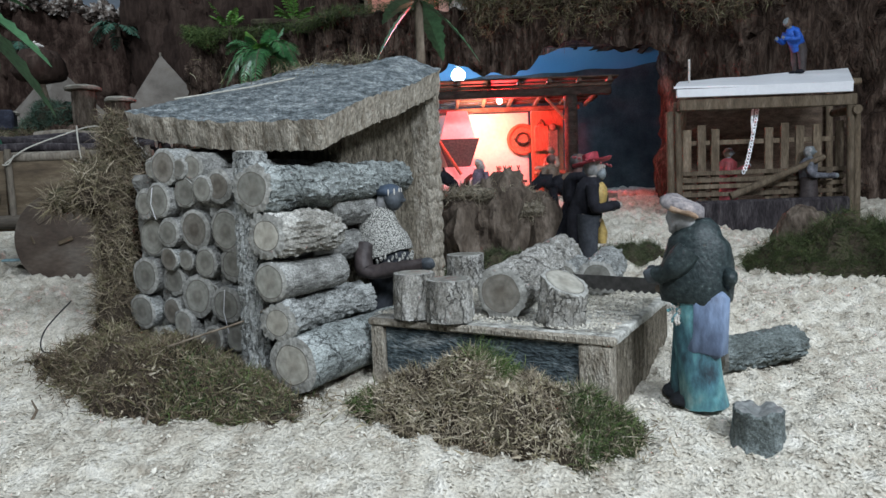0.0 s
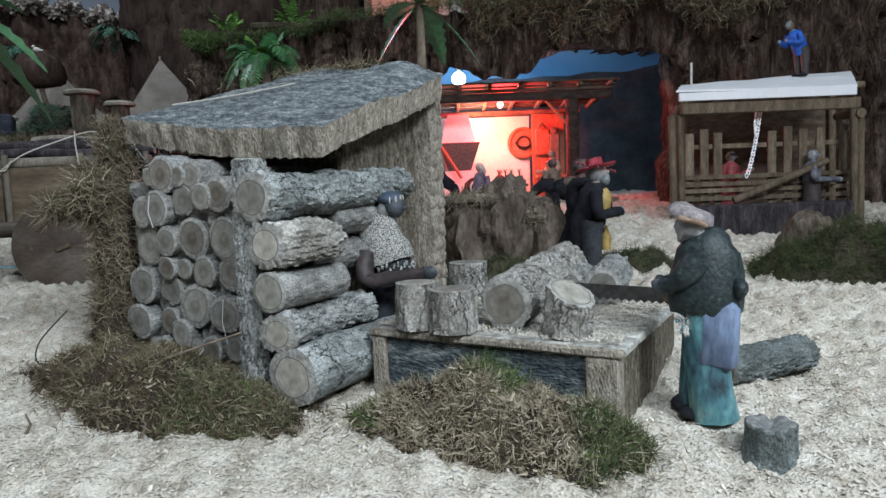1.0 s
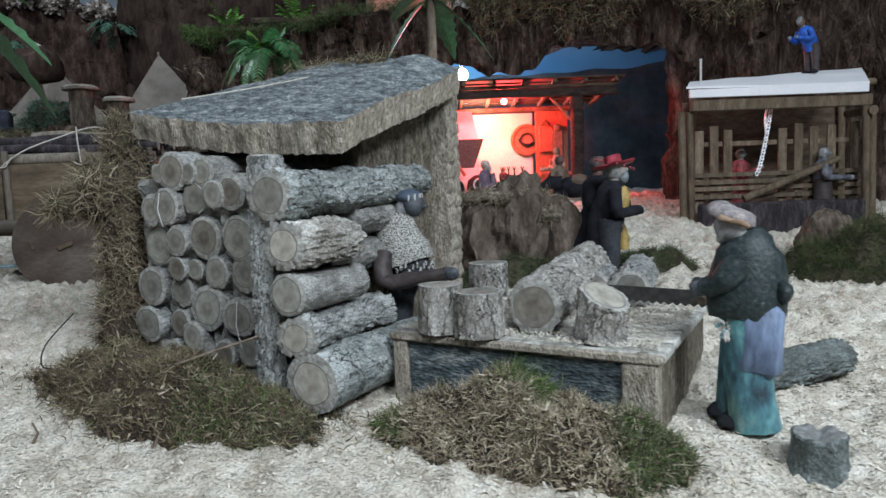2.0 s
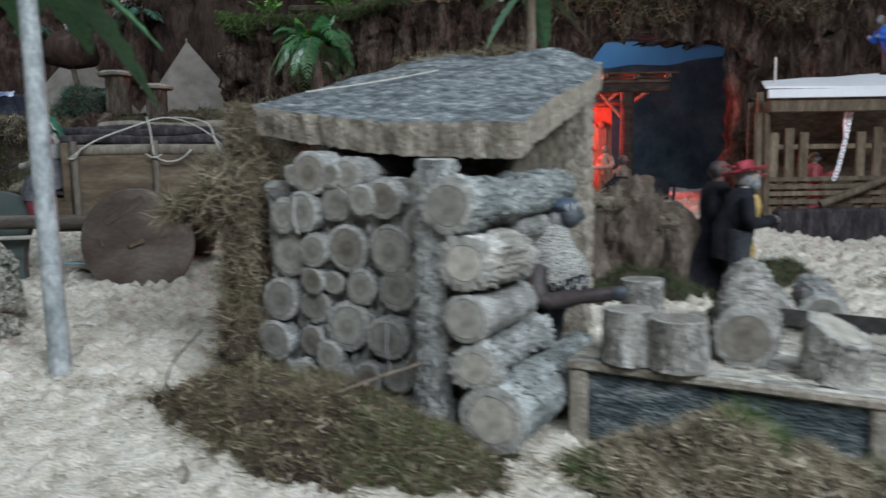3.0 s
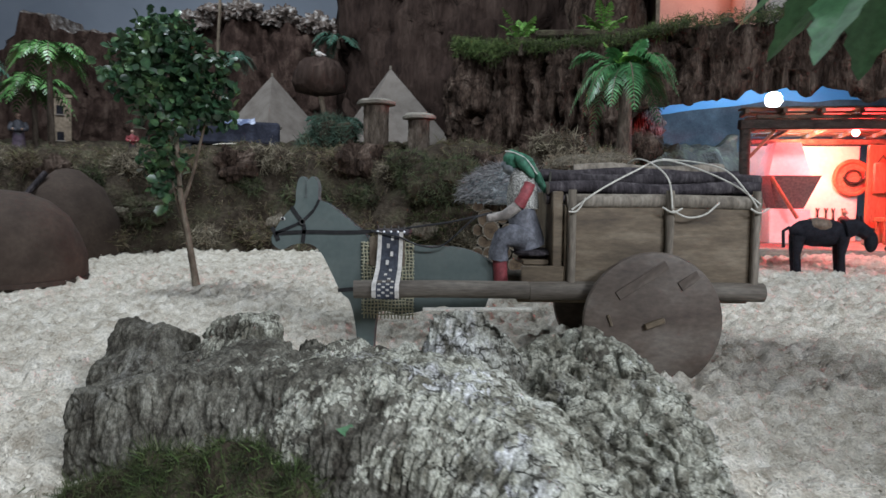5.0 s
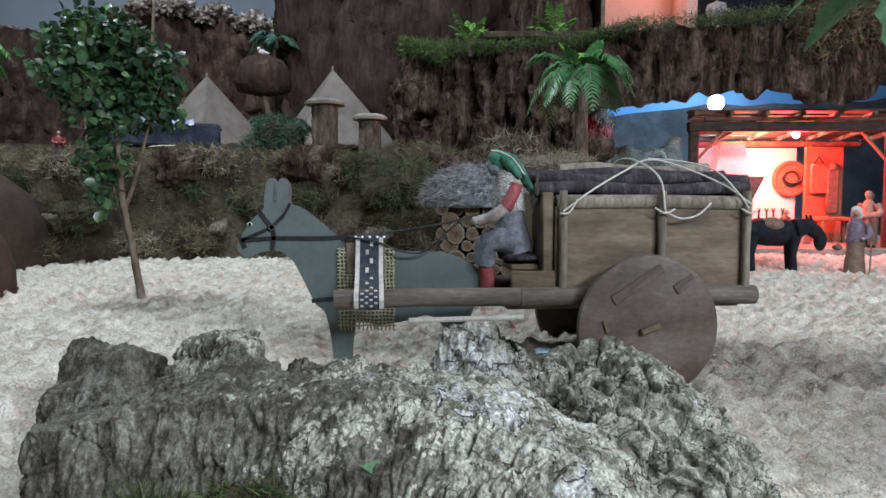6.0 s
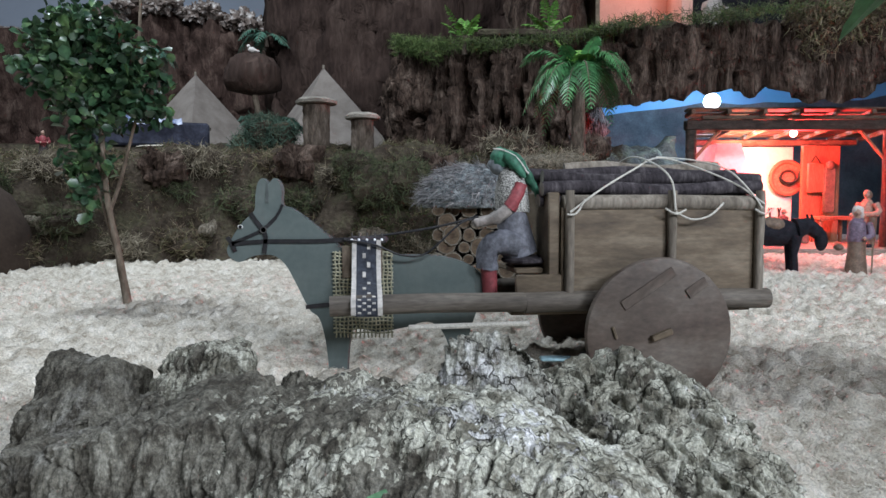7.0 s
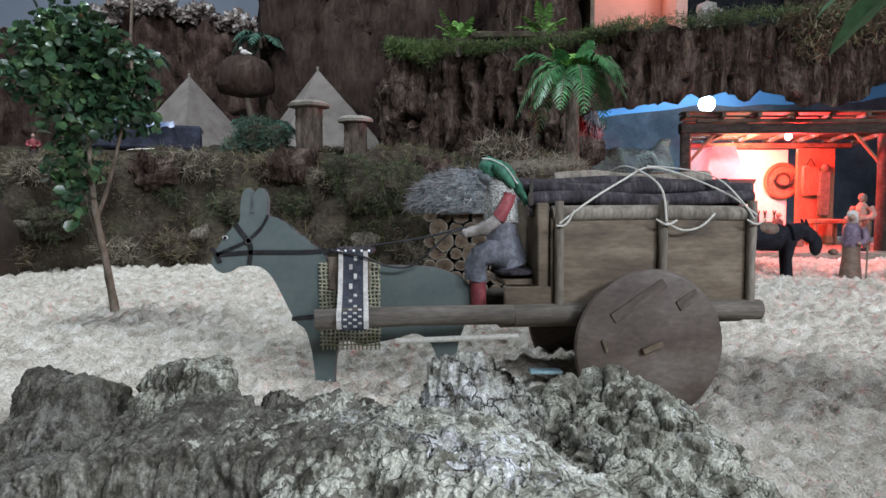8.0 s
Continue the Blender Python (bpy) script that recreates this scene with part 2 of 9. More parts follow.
BARK_PALE = crusty_bark("pale_bark", (0.23, 0.235, 0.222), (0.37, 0.378, 0.36), (0.46, 0.468, 0.448), (0.54, 0.55, 0.53), vary=0.1, furrow=0.025, furrow_scale=80, furrow_run=0.4)
CUTBARK = mat("cut_bark_rim", [(0.19, 0.185, 0.165), (0.29, 0.285, 0.26), (0.36, 0.355, 0.325)], 90, rough=0.95, bump=0.8, bscale=260)
DUSTY = mat("dusty_plank", [(0.24, 0.235, 0.21), (0.42, 0.412, 0.375), (0.58, 0.57, 0.52)], 75, (0.8, 1.8, 1.8), 0.95, 0.9, 260, 0.003, 0.15, vary="object", amount=0.08)
SAWN = endgrain("sawn_end", (0.285, 0.28, 0.245), (0.25, 0.245, 0.212), (0.22, 0.208, 0.178))
MUD = mat("grey_mud_filling", [(0.12, 0.117, 0.105), (0.20, 0.197, 0.18), (0.29, 0.287, 0.265)], 60, rough=0.95, bump=1.0, bscale=200, dist=0.004, spec=0.1)
SAWN_PALE = endgrain("pale_sawn_end", (0.38, 0.362, 0.31), (0.345, 0.328, 0.28), (0.30, 0.28, 0.235))
SAWN_DARK = endgrain("sawn_end_dark", (0.23, 0.213, 0.182), (0.20, 0.182, 0.155), (0.15, 0.132, 0.107))
ROOFTOP = mat("grey_roof_bark", [(0.085, 0.10, 0.105), (0.22, 0.248, 0.256), (0.43, 0.46, 0.455)], 85, (0.7, 1.4, 1), 0.95, 1.0, 420, 0.004, 0.15, cracks=0.3, crack_scale=150, fine=0.5)
CORK = mat("cork_edge", [(0.17, 0.14, 0.105), (0.32, 0.285, 0.23), (0.43, 0.39, 0.325)], 120, (1.5, 1.5, 0.6), 0.95, 1.0, 420, 0.004, 0.15, fine=0.45)
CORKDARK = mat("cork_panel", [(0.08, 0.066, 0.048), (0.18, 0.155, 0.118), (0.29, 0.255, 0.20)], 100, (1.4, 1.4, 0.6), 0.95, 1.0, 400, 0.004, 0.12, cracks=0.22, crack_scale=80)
BLOCKBARK = mat("brown_block_bark", [(0.040, 0.030, 0.023), (0.090, 0.070, 0.054), (0.155, 0.125, 0.10)], 40, (1.4, 1.4, 0.5), 0.95, 1.0, 150, 0.004, 0.12)
PLANK = mat("weathered_plank", [(0.13, 0.115, 0.095), (0.23, 0.21, 0.175), (0.33, 0.30, 0.255)], 30, (0.5, 3, 3), 0.9, 0.6, 160, 0.002, 0.2, vary="object", amount=0.15)
PLANK_TEAL = mat("dark_slate_plank", [(0.035, 0.045, 0.050), (0.085, 0.108, 0.115), (0.30, 0.325, 0.32)], 70, (0.7, 1.5, 1.6), 0.9, 1.0, 300, 0.004, 0.2, fine=0.55, lo=0.32, hi=0.66)
CARTWOOD = mat("stained_cart_wood", [(0.058, 0.041, 0.026), (0.116, 0.086, 0.055), (0.185, 0.147, 0.103)], 13, (0.7, 2, 2.4), 0.62, 0.3, 140, 0.001, 0.35, vary="object", amount=0.10, fine=0.24)
WHEELWOOD = mat("dark_wheel_wood", [(0.052, 0.036, 0.028), (0.092, 0.070, 0.055), (0.145, 0.122, 0.102)], 11, (0.8, 1.6, 1.6), 0.6, 0.3, 140, 0.001, 0.35, fine=0.25)
SHAFTWOOD = mat("dark_shaft_wood", [(0.070, 0.058, 0.046), (0.110, 0.093, 0.075), (0.155, 0.135, 0.112)], 22, (0.5, 3, 3), 0.7, 0.3, 130, 0.001, 0.3)
POLEWOOD = mat("round_pole_wood", [(0.105, 0.088, 0.068), (0.17, 0.145, 0.115), (0.24, 0.21, 0.17)], 30, (2, 2, 0.4), 0.8, 0.4, 150, 0.001, 0.25, vary="object", amount=0.12)
STICKS = mat("dark_sticks", [(0.016, 0.013, 0.015), (0.036, 0.030, 0.033), (0.080, 0.070, 0.072)], 40, (2, 2, 0.5), 0.85, 0.6, 160, 0.002, 0.25, vary="object", amount=0.25)
ROPE = mat("pale_string", [(0.38, 0.36, 0.31), (0.52, 0.50, 0.44)], 200, rough=0.9, bump=0.5, bscale=900, dist=0.0006)
GREY_STEM = mat("grey_stem", [(0.17, 0.19, 0.19), (0.28, 0.305, 0.305), (0.40, 0.42, 0.41)], 35, (1, 1, 0.7), 0.7, 0.4, 200, 0.001, 0.3)
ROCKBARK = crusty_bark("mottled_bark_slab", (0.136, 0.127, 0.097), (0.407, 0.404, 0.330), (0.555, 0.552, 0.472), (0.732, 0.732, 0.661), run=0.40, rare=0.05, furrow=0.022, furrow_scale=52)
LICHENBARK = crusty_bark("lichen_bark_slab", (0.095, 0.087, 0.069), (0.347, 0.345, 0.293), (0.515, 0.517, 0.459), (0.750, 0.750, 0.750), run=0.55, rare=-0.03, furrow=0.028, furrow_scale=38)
# dark brown-grey bark; its tone also puts shade on the slab's lower front
DARKBARK = crusty_bark("dark_bark_slab", (0.050, 0.044, 0.034), (0.142, 0.133, 0.106), (0.245, 0.236, 0.196), (0.34, 0.332, 0.295), run=0.22, rare=0.05)
CLIFF = mat("dark_cork_cliff", [(0.026, 0.017, 0.013), (0.075, 0.050, 0.038), (0.165, 0.122, 0.096)], 20, (1.5, 1.5, 0.4), 0.95, 1.0, 130, 0.014, 0.1, fine=0.5, cracks=0.3, crack_scale=24, lo=0.34, hi=0.68)
CLIFF_TALL = mat("tall_cork_wall", [(0.020, 0.013, 0.011), (0.040, 0.026, 0.021), (0.070, 0.048, 0.039)], 6, (1.4, 1.4, 0.3), 0.95, 1.0, 45, 0.012, 0.1)
CLIFF_RED = mat("red_earth_cliff", [(0.026, 0.016, 0.013), (0.058, 0.036, 0.029), (0.115, 0.079, 0.063)], 16, (1.4, 1.4, 0.45), 0.95, 1.0, 110, 0.01, 0.1)
EARTH = mat("mossy_earth", [(0.024, 0.018, 0.013), (0.055, 0.043, 0.031), (0.080, 0.075, 0.046)], 14, rough=0.95, bump=1.0, bscale=90, dist=0.008, spec=0.1)
SNOW = mat("frosted_rock", [(0.055, 0.038, 0.030), (0.17, 0.135, 0.115), (0.52, 0.49, 0.46)], 30, rough=0.9, bump=0.9, bscale=70, dist=0.008)
MOSS_BROWN = strands("dry_moss_strands", [(0.030, 0.021, 0.013), (0.085, 0.060, 0.040), (0.17, 0.128, 0.085), (0.10, 0.10, 0.040), (0.29, 0.245, 0.17)])
MOSS_FLANK = strands("brown_hanging_moss", [(0.045, 0.033, 0.022), (0.12, 0.092, 0.062), (0.24, 0.195, 0.138), (0.16, 0.14, 0.075), (0.42, 0.36, 0.27)], patch=40)
MOSS_TAN = strands("tan_moss_flakes", [(0.07, 0.054, 0.038), (0.21, 0.17, 0.12), (0.36, 0.305, 0.225), (0.24, 0.21, 0.125), (0.55, 0.49, 0.385)], patch=40)
MOSS_GREEN = strands("green_moss_strands", [(0.020, 0.023, 0.014), (0.046, 0.054, 0.028), (0.082, 0.105, 0.045), (0.125, 0.115, 0.075)])
MOSS_BRIGHT = strands("bright_moss_strands", [(0.035, 0.065, 0.017), (0.07, 0.115, 0.032), (0.135, 0.175, 0.058)])
MOSS_STRAW = strands("straw_moss_strands", [(0.085, 0.062, 0.036), (0.19, 0.15, 0.09), (0.29, 0.25, 0.17), (0.15, 0.14, 0.06), (0.36, 0.32, 0.24)])
MOSS_DARK = strands("dark_moss_strands", [(0.012, 0.016, 0.007), (0.03, 0.042, 0.014), (0.055, 0.075, 0.024), (0.085, 0.080, 0.038)])
HAY = strands("hay_strands", [(0.08, 0.066, 0.045), (0.20, 0.168, 0.118), (0.36, 0.315, 0.23)])
THATCH = strands("grey_thatch_strands", [(0.09, 0.088, 0.09), (0.20, 0.195, 0.195), (0.33, 0.32, 0.31)])
LEAF = mat("fern_leaf", [(0.03, 0.10, 0.035), (0.055, 0.18, 0.065), (0.09, 0.26, 0.09)], 12, rough=0.38, bump=0.2, bscale=120, spec=0.5, vary="island", amount=0.3)
LEAF_BLUE = mat("blue_green_fern", [(0.03, 0.075, 0.05), (0.05, 0.12, 0.085), (0.08, 0.17, 0.12)], 12, rough=0.5, bump=0.2, bscale=120, spec=0.4, vary="island", amount=0.3)
LEAF_BIG = mat("broad_leaf", [(0.04, 0.11, 0.05), (0.065, 0.165, 0.075), (0.10, 0.21, 0.105)], 18, rough=0.5, bump=0.4, bscale=160, spec=0.4, vary="island", amount=0.2)
LEAF_DARK = mat("dark_box_leaf", [(0.012, 0.034, 0.019), (0.032, 0.075, 0.034), (0.10, 0.17, 0.062)], 25, rough=0.35, bump=0.1, spec=0.5, vary="island", amount=0.5)
LEAF_PALM = mat("toy_palm_leaf", [(0.035, 0.11, 0.030), (0.065, 0.18, 0.045), (0.12, 0.26, 0.08)], 12, rough=0.42, bump=0.1, spec=0.5, vary="island", amount=0.35)
LEAF_LIME = mat("lime_palm_leaf", [(0.06, 0.17, 0.03), (0.12, 0.28, 0.05), (0.19, 0.36, 0.09)], 12, rough=0.45, bump=0.1, spec=0.5, vary="island", amount=0.3)
TWIG = mat("brown_twig", [(0.07, 0.05, 0.035), (0.14, 0.11, 0.08), (0.2, 0.165, 0.125)], 60, (1, 1, 0.4), 0.85, 0.5, 200, 0.001)
DONKEY = mat("grey_green_paint", [(0.082, 0.105, 0.100), (0.098, 0.122, 0.115), (0.118, 0.14, 0.13)], 20, rough=0.65, bump=0.15, bscale=150, dist=0.001, fine=0.08)
DONKEY_EDGE = mat("donkey_cut_edge", [(0.06, 0.07, 0.066), (0.10, 0.115, 0.11)], 40, rough=0.8)
STRAP = mat("black_leather", [(0.012, 0.012, 0.013), (0.03, 0.029, 0.03)], 60, rough=0.5, bump=0.2)
BURLAP = mat("burlap_thread", [(0.24, 0.235, 0.16), (0.38, 0.365, 0.26)], 120, rough=0.95, bump=0.3, bscale=700, dist=0.0005, vary="object", amount=0.1)
WHITE = mat("white_paint", [(0.62, 0.60, 0.56), (0.78, 0.76, 0.72)], 12, rough=0.8, bump=0.2, bscale=80, dist=0.001, fine=0.08)
PAPER = mat("white_card", [(0.66, 0.66, 0.68), (0.78, 0.78, 0.79)], 8, rough=0.7, bump=0.1, fine=0.04)
CANVAS = mat("tent_canvas", [(0.14, 0.12, 0.104), (0.19, 0.165, 0.143), (0.23, 0.205, 0.18)], 14, rough=0.9, bump=0.3, bscale=220, dist=0.001, fine=0.08)
BLUE_WALL = mat("sky_blue_board", [(0.10, 0.26, 0.42), (0.14, 0.33, 0.50)], 3, rough=0.8, bump=0.05, fine=0.05)
HILLS = mat("painted_hills", [(0.030, 0.036, 0.039), (0.054, 0.062, 0.066), (0.085, 0.096, 0.098)], 9, rough=0.9, bump=0.2, fine=0.2)
HALL = mat("hall_plaster", [(0.30, 0.34, 0.40), (0.36, 0.40, 0.46)], 2, rough=0.9, bump=0.1, fine=0.03)
HALL_FLOOR = mat("hall_floor_tile", [(0.10, 0.09, 0.08), (0.14, 0.13, 0.12)], 4, rough=0.5, bump=0.1)
FORGEWOOD = mat("forge_timber", [(0.05, 0.035, 0.025), (0.10, 0.07, 0.05), (0.15, 0.11, 0.08)], 25, (1, 3, 3), 0.85, 0.4, 150, 0.001, vary="object", amount=0.2)
FORGEDARK = mat("dark_forge_beam", [(0.016, 0.011, 0.009), (0.034, 0.024, 0.019), (0.060, 0.044, 0.035)], 25, (1, 3, 3), 0.85, 0.4, 150, 0.001)
PANELWOOD = mat("forge_panel_wood", [(0.24, 0.10, 0.06), (0.35, 0.155, 0.09)], 20, (3, 3, 0.5), 0.8, 0.3, 120, 0.001)
IRON = mat("dark_iron", [(0.03, 0.03, 0.032), (0.07, 0.068, 0.066)], 60, rough=0.5, metal=0.6, bump=0.2)
STEEL = mat("saw_steel", [(0.06, 0.058, 0.055), (0.11, 0.105, 0.10)], 50, rough=0.5, metal=0.5, bump=0.2)
# near-white base colour stands in for the metal's glints
CHAIN = mat("glint_white_metal", [(0.85, 0.86, 0.88), (0.92, 0.93, 0.95)], 50, rough=0.3, bump=0.1, spec=0.8)
CLAY = mat("brown_clay", [(0.036, 0.024, 0.018), (0.052, 0.036, 0.027), (0.07, 0.05, 0.038)], 16, rough=0.9, bump=0.5, bscale=120, dist=0.002, fine=0.15)
PENWOOD = mat("brown_pen_wood", [(0.075, 0.055, 0.036), (0.125, 0.094, 0.063), (0.18, 0.14, 0.10)], 30, (2, 2, 0.5), 0.8, 0.4, 150, 0.001, 0.25, vary="object", amount=0.2)
SIEVE = mat("woven_straw_disc", [(0.20, 0.11, 0.07), (0.30, 0.18, 0.12)], 70, rough=0.9, bump=0.8, bscale=260)
STONEWALL = mat("house_stone", [(0.16, 0.12, 0.085), (0.28, 0.22, 0.16)], 30, rough=0.9, bump=0.6, bscale=90)
PINK = mat("pink_plaster", [(0.62, 0.33, 0.26), (0.70, 0.40, 0.32)], 10, rough=0.85, bump=0.1, fine=0.05)


def paint(name, c, var=0.25, rough=0.6, scale=60, spec=0.35, bump=0.5):
    return mat(name, [tuple(v * (1 - var) for v in c), c, tuple(min(1, v * (1 + var)) for v in c)], scale, rough=rough, bump=bump, bscale=240, dist=0.0012, spec=spec, fine=0.18)


RING = mat("dark_ring", [(0.11, 0.10, 0.085), (0.17, 0.155, 0.13)], 80, rough=0.95)
SKIN = paint("painted_flesh", (0.32, 0.21, 0.16))
SKIN_GREY = paint("dusty_flesh", (0.17, 0.19, 0.20))
JACKET = mat("dark_green_jacket", [(0.010, 0.016, 0.017), (0.018, 0.027, 0.028), (0.030, 0.042, 0.042), (0.20, 0.24, 0.23)], 260, rough=0.5, bump=0.6, bscale=320, dist=0.0012, lo=0.3, hi=0.82)
TEAL = mat("teal_trousers", [(0.03, 0.045, 0.055), (0.06, 0.14, 0.17), (0.10, 0.245, 0.26), (0.22, 0.33, 0.32)], 60, (1, 1, 0.5), rough=0.45, bump=0.5, bscale=260, dist=0.0012, fine=0.3)
SLATE = mat("slate_blue_apron", [(0.06, 0.075, 0.12), (0.145, 0.195, 0.29), (0.19, 0.25, 0.35)], 60, (1, 1, 0.4), rough=0.55, bump=0.5, bscale=260, dist=0.0012, fine=0.25, lo=0.28)
CHECKCAP = mat("checked_cap_cloth", [(0.13, 0.12, 0.125), (0.21, 0.19, 0.19), (0.31, 0.27, 0.255)], 150, rough=0.85, bump=0.6, bscale=420, dist=0.001, fine=0.3)
OCHRE = paint("ochre_trim", (0.27, 0.185, 0.125), 0.45)
HAIR = paint("grey_hair", (0.25, 0.25, 0.25), 0.35)
DARKBROWN = paint("dark_brown_cloth", (0.045, 0.035, 0.034), 0.35)
BLACK = paint("black_cloth", (0.015, 0.015, 0.019), 0.4, rough=0.9, spec=0.12)
RED = paint("red_felt", (0.30, 0.035, 0.05), 0.45)
REDDULL = paint("dull_red_cloth", (0.22, 0.045, 0.05), 0.35)
YELLOW = paint("mustard_vest", (0.33, 0.23, 0.075), 0.3)
DARKGREY = paint("dark_grey_trousers", (0.034, 0.037, 0.043), 0.3, rough=0.85, spec=0.15)
REDSKIN = paint("ruddy_flesh", (0.11, 0.060, 0.052), 0.3)
GREEN = paint("green_scarf", (0.03, 0.125, 0.075), 0.6)
GREYDRESS = paint("grey_dress", (0.115, 0.118, 0.135), 0.6)
PALESKIN = paint("pale_dusty_flesh", (0.28, 0.25, 0.225), 0.3)
MAUVE = paint("mauve_dress", (0.13, 0.095, 0.13), 0.45)
BROWNCLOTH = paint("brown_cloth", (0.13, 0.09, 0.065), 0.3)
BLUECLOTH = paint("bright_blue_tunic", (0.016, 0.085, 0.38), 0.5)
PALE = paint("pale_cloth", (0.5, 0.47, 0.43), 0.2)
SLATESKIN = paint("slate_dusted_flesh", (0.058, 0.066, 0.075), 0.4)
KNIT = mat("checked_knit", [(0.05, 0.05, 0.046), (0.46, 0.45, 0.41)], 820, rough=0.95, bump=1.0, bscale=700, dist=0.0015, fine=0.3, lo=0.44, hi=0.54)
CAPDARK = paint("dark_blue_cap", (0.05, 0.07, 0.10), 0.3)

# ---- mesh building ----
rng = np.random.default_rng(7)


class Shape:
    """Vertices, faces and material slots gathered into one mesh."""

    def __init__(self):
        self.v, self.f, self.m, self.mats = [], [], [], []

    def slot(self, material):
        if material not in self.mats:
            self.mats.append(material)
        return self.mats.index(material)

    def add(self, verts, faces, material, m=None):
        k, n = self.slot(material), len(self.v)
        self.v += [tuple(m @ Vector(p)) for p in verts] if m is not None else [tuple(p) for p in verts]
        self.f += [tuple(n + i for i in f) for f in faces]
        self.m += [k] * len(faces)
        return self

    def box(self, a, b, material, m=None, bevel=0.0015):
        """A box between two corners, its edges cut back."""
        lo, hi = [min(p, q) for p, q in zip(a, b)], [max(p, q) for p, q in zip(a, b)]
        c = min([bevel] + [(q - p) * 0.45 for p, q in zip(lo, hi)])
        vs, ids = [], {}
        for sx in (0, 1):
            for sy in (0, 1):
                for sz in (0, 1):
                    s = (sx, sy, sz)
                    for ax in range(3):
                        p = [(hi[i] if s[i] else lo[i]) if i == ax else (hi[i] - c if s[i] else lo[i] + c) for i in range(3)]
                        ids[s, ax] = len(vs)
                        vs.append(p)
        fs = []
        for ax in range(3):
            o = [i for i in range(3) if i != ax]
            for side in (0, 1):
                q = []
                for p, r in ((0, 0), (1, 0), (1, 1), (0, 1)):
                    s = [0, 0, 0]
                    s[ax], s[o[0]], s[o[1]] = side, p, r
                    q.append(ids[tuple(s), ax])
                fs.append(q)
            for p in (0, 1):
                for r in (0, 1):
                    e = []
                    for end in (0, 1):
                        s = [0, 0, 0]
                        s[ax], s[o[0]], s[o[1]] = end, p, r
                        e.append((ids[tuple(s), o[0]], ids[tuple(s), o[1]]))
                    fs.append([e[0][0], e[0][1], e[1][1], e[1][0]])
        for sx in (0, 1):
            for sy in (0, 1):
                for sz in (0, 1):
                    fs.append([ids[(sx, sy, sz), ax] for ax in range(3)])
        return self.add(vs, fs, material, m)

    def tube(self, path, radii, material, n=10, cap=None, rough=0.0, freq=60.0, m=None, flat=1.0):
        """A round bar along a path; radii one or one a point; rough: uneven skin in metres."""
        path = [Vector(p) for p in path]
        if not isinstance(radii, (list, tuple)):
            radii = [radii] * len(path)
        vs, fs = [], []
        ref = None
        for i, p in enumerate(path):
            d = (path[min(i + 1, len(path) - 1)] - path[max(i - 1, 0)]).normalized()
            if ref is None:
                ref = Vector((0, 0, 1)) if abs(d.z) < 0.8 else Vector((1, 0, 0))
            side = d.cross(ref).normalized()
            up = side.cross(d)
            ref = up
            for k in range(n):
                a = 2 * math.pi * k / n
                w = side * math.cos(a) + up * math.sin(a) * flat
                r = radii[i]
                if rough:
                    r += rough * noise.noise((p + w * r) * freq) + rough * 0.5 * noise.noise((p + w * r) * freq * 2.7)
                vs.append(p + w * r)
        for i in range(len(path) - 1):
            for k in range(n):
                fs.append((i * n + k, i * n + (k + 1) % n, (i + 1) * n + (k + 1) % n, (i + 1) * n + k))
        self.add(vs, fs, material, m)
        last = (len(path) - 1) * n
        for base, flip in ((0, True), (last, False)):
            ring = vs[base:base + n]
            mid = sum(ring, Vector()) / n
            tri = [(k, (k + 1) % n, n) if not flip else ((k + 1) % n, k, n) for k in range(n)]
            self.add(ring + [mid], tri, cap or material, m)
        return self

    def ball(self, c, r, material, m=None, rough=0.0, freq=60.0, n=14, rings=9, turn=None):
        """An ellipsoid with an uneven skin."""
        c = Vector(c)
        r = (r, r, r) if isinstance(r, (int, float)) else r
        vs, fs = [Vector((0, 0, -1))], []
        for i in range(1, rings):
            b = math.pi * i / rings - math.pi / 2
            for k in range(n):
                a = 2 * math.pi * k / n
                vs.append(Vector((math.cos(a) * math.cos(b), math.sin(a) * math.cos(b), math.sin(b))))
        vs.append(Vector((0, 0, 1)))
        top = len(vs) - 1
        for k in range(n):
            fs.append((0, 1 + (k + 1) % n, 1 + k))
            fs.append((top, 1 + (rings - 2) * n + k, 1 + (rings - 2) * n + (k + 1) % n))
        for i in range(rings - 2):
            for k in range(n):
                fs.append((1 + i * n + k, 1 + i * n + (k + 1) % n, 1 + (i + 1) * n + (k + 1) % n, 1 + (i + 1) * n + k))
        out = []
        for p in vs:
            q = Vector((p.x * r[0], p.y * r[1], p.z * r[2]))
            if turn:
                q = turn @ q
            if rough:
                q = q + (c + q - c).normalized() * rough * (noise.noise((c + q) * freq) + 0.5 * noise.noise((c + q) * freq * 2.6))
            out.append(c + q)
        return self.add(out, fs, material, m)

    def slab(self, outline, depth, face, edge=None, m=None):
        """A flat board cut to an outline in x and z, its thickness along y."""
        n = len(outline)
        vs = [(x, 0.0, z) for x, z in outline] + [(x, depth, z) for x, z in outline]
        self.add(vs, [tuple(range(n)), tuple(range(2 * n - 1, n - 1, -1))], face, m)
        self.add(vs, [(i, n + i, n + (i + 1) % n, (i + 1) % n) for i in range(n)], edge or face, m)
        return self

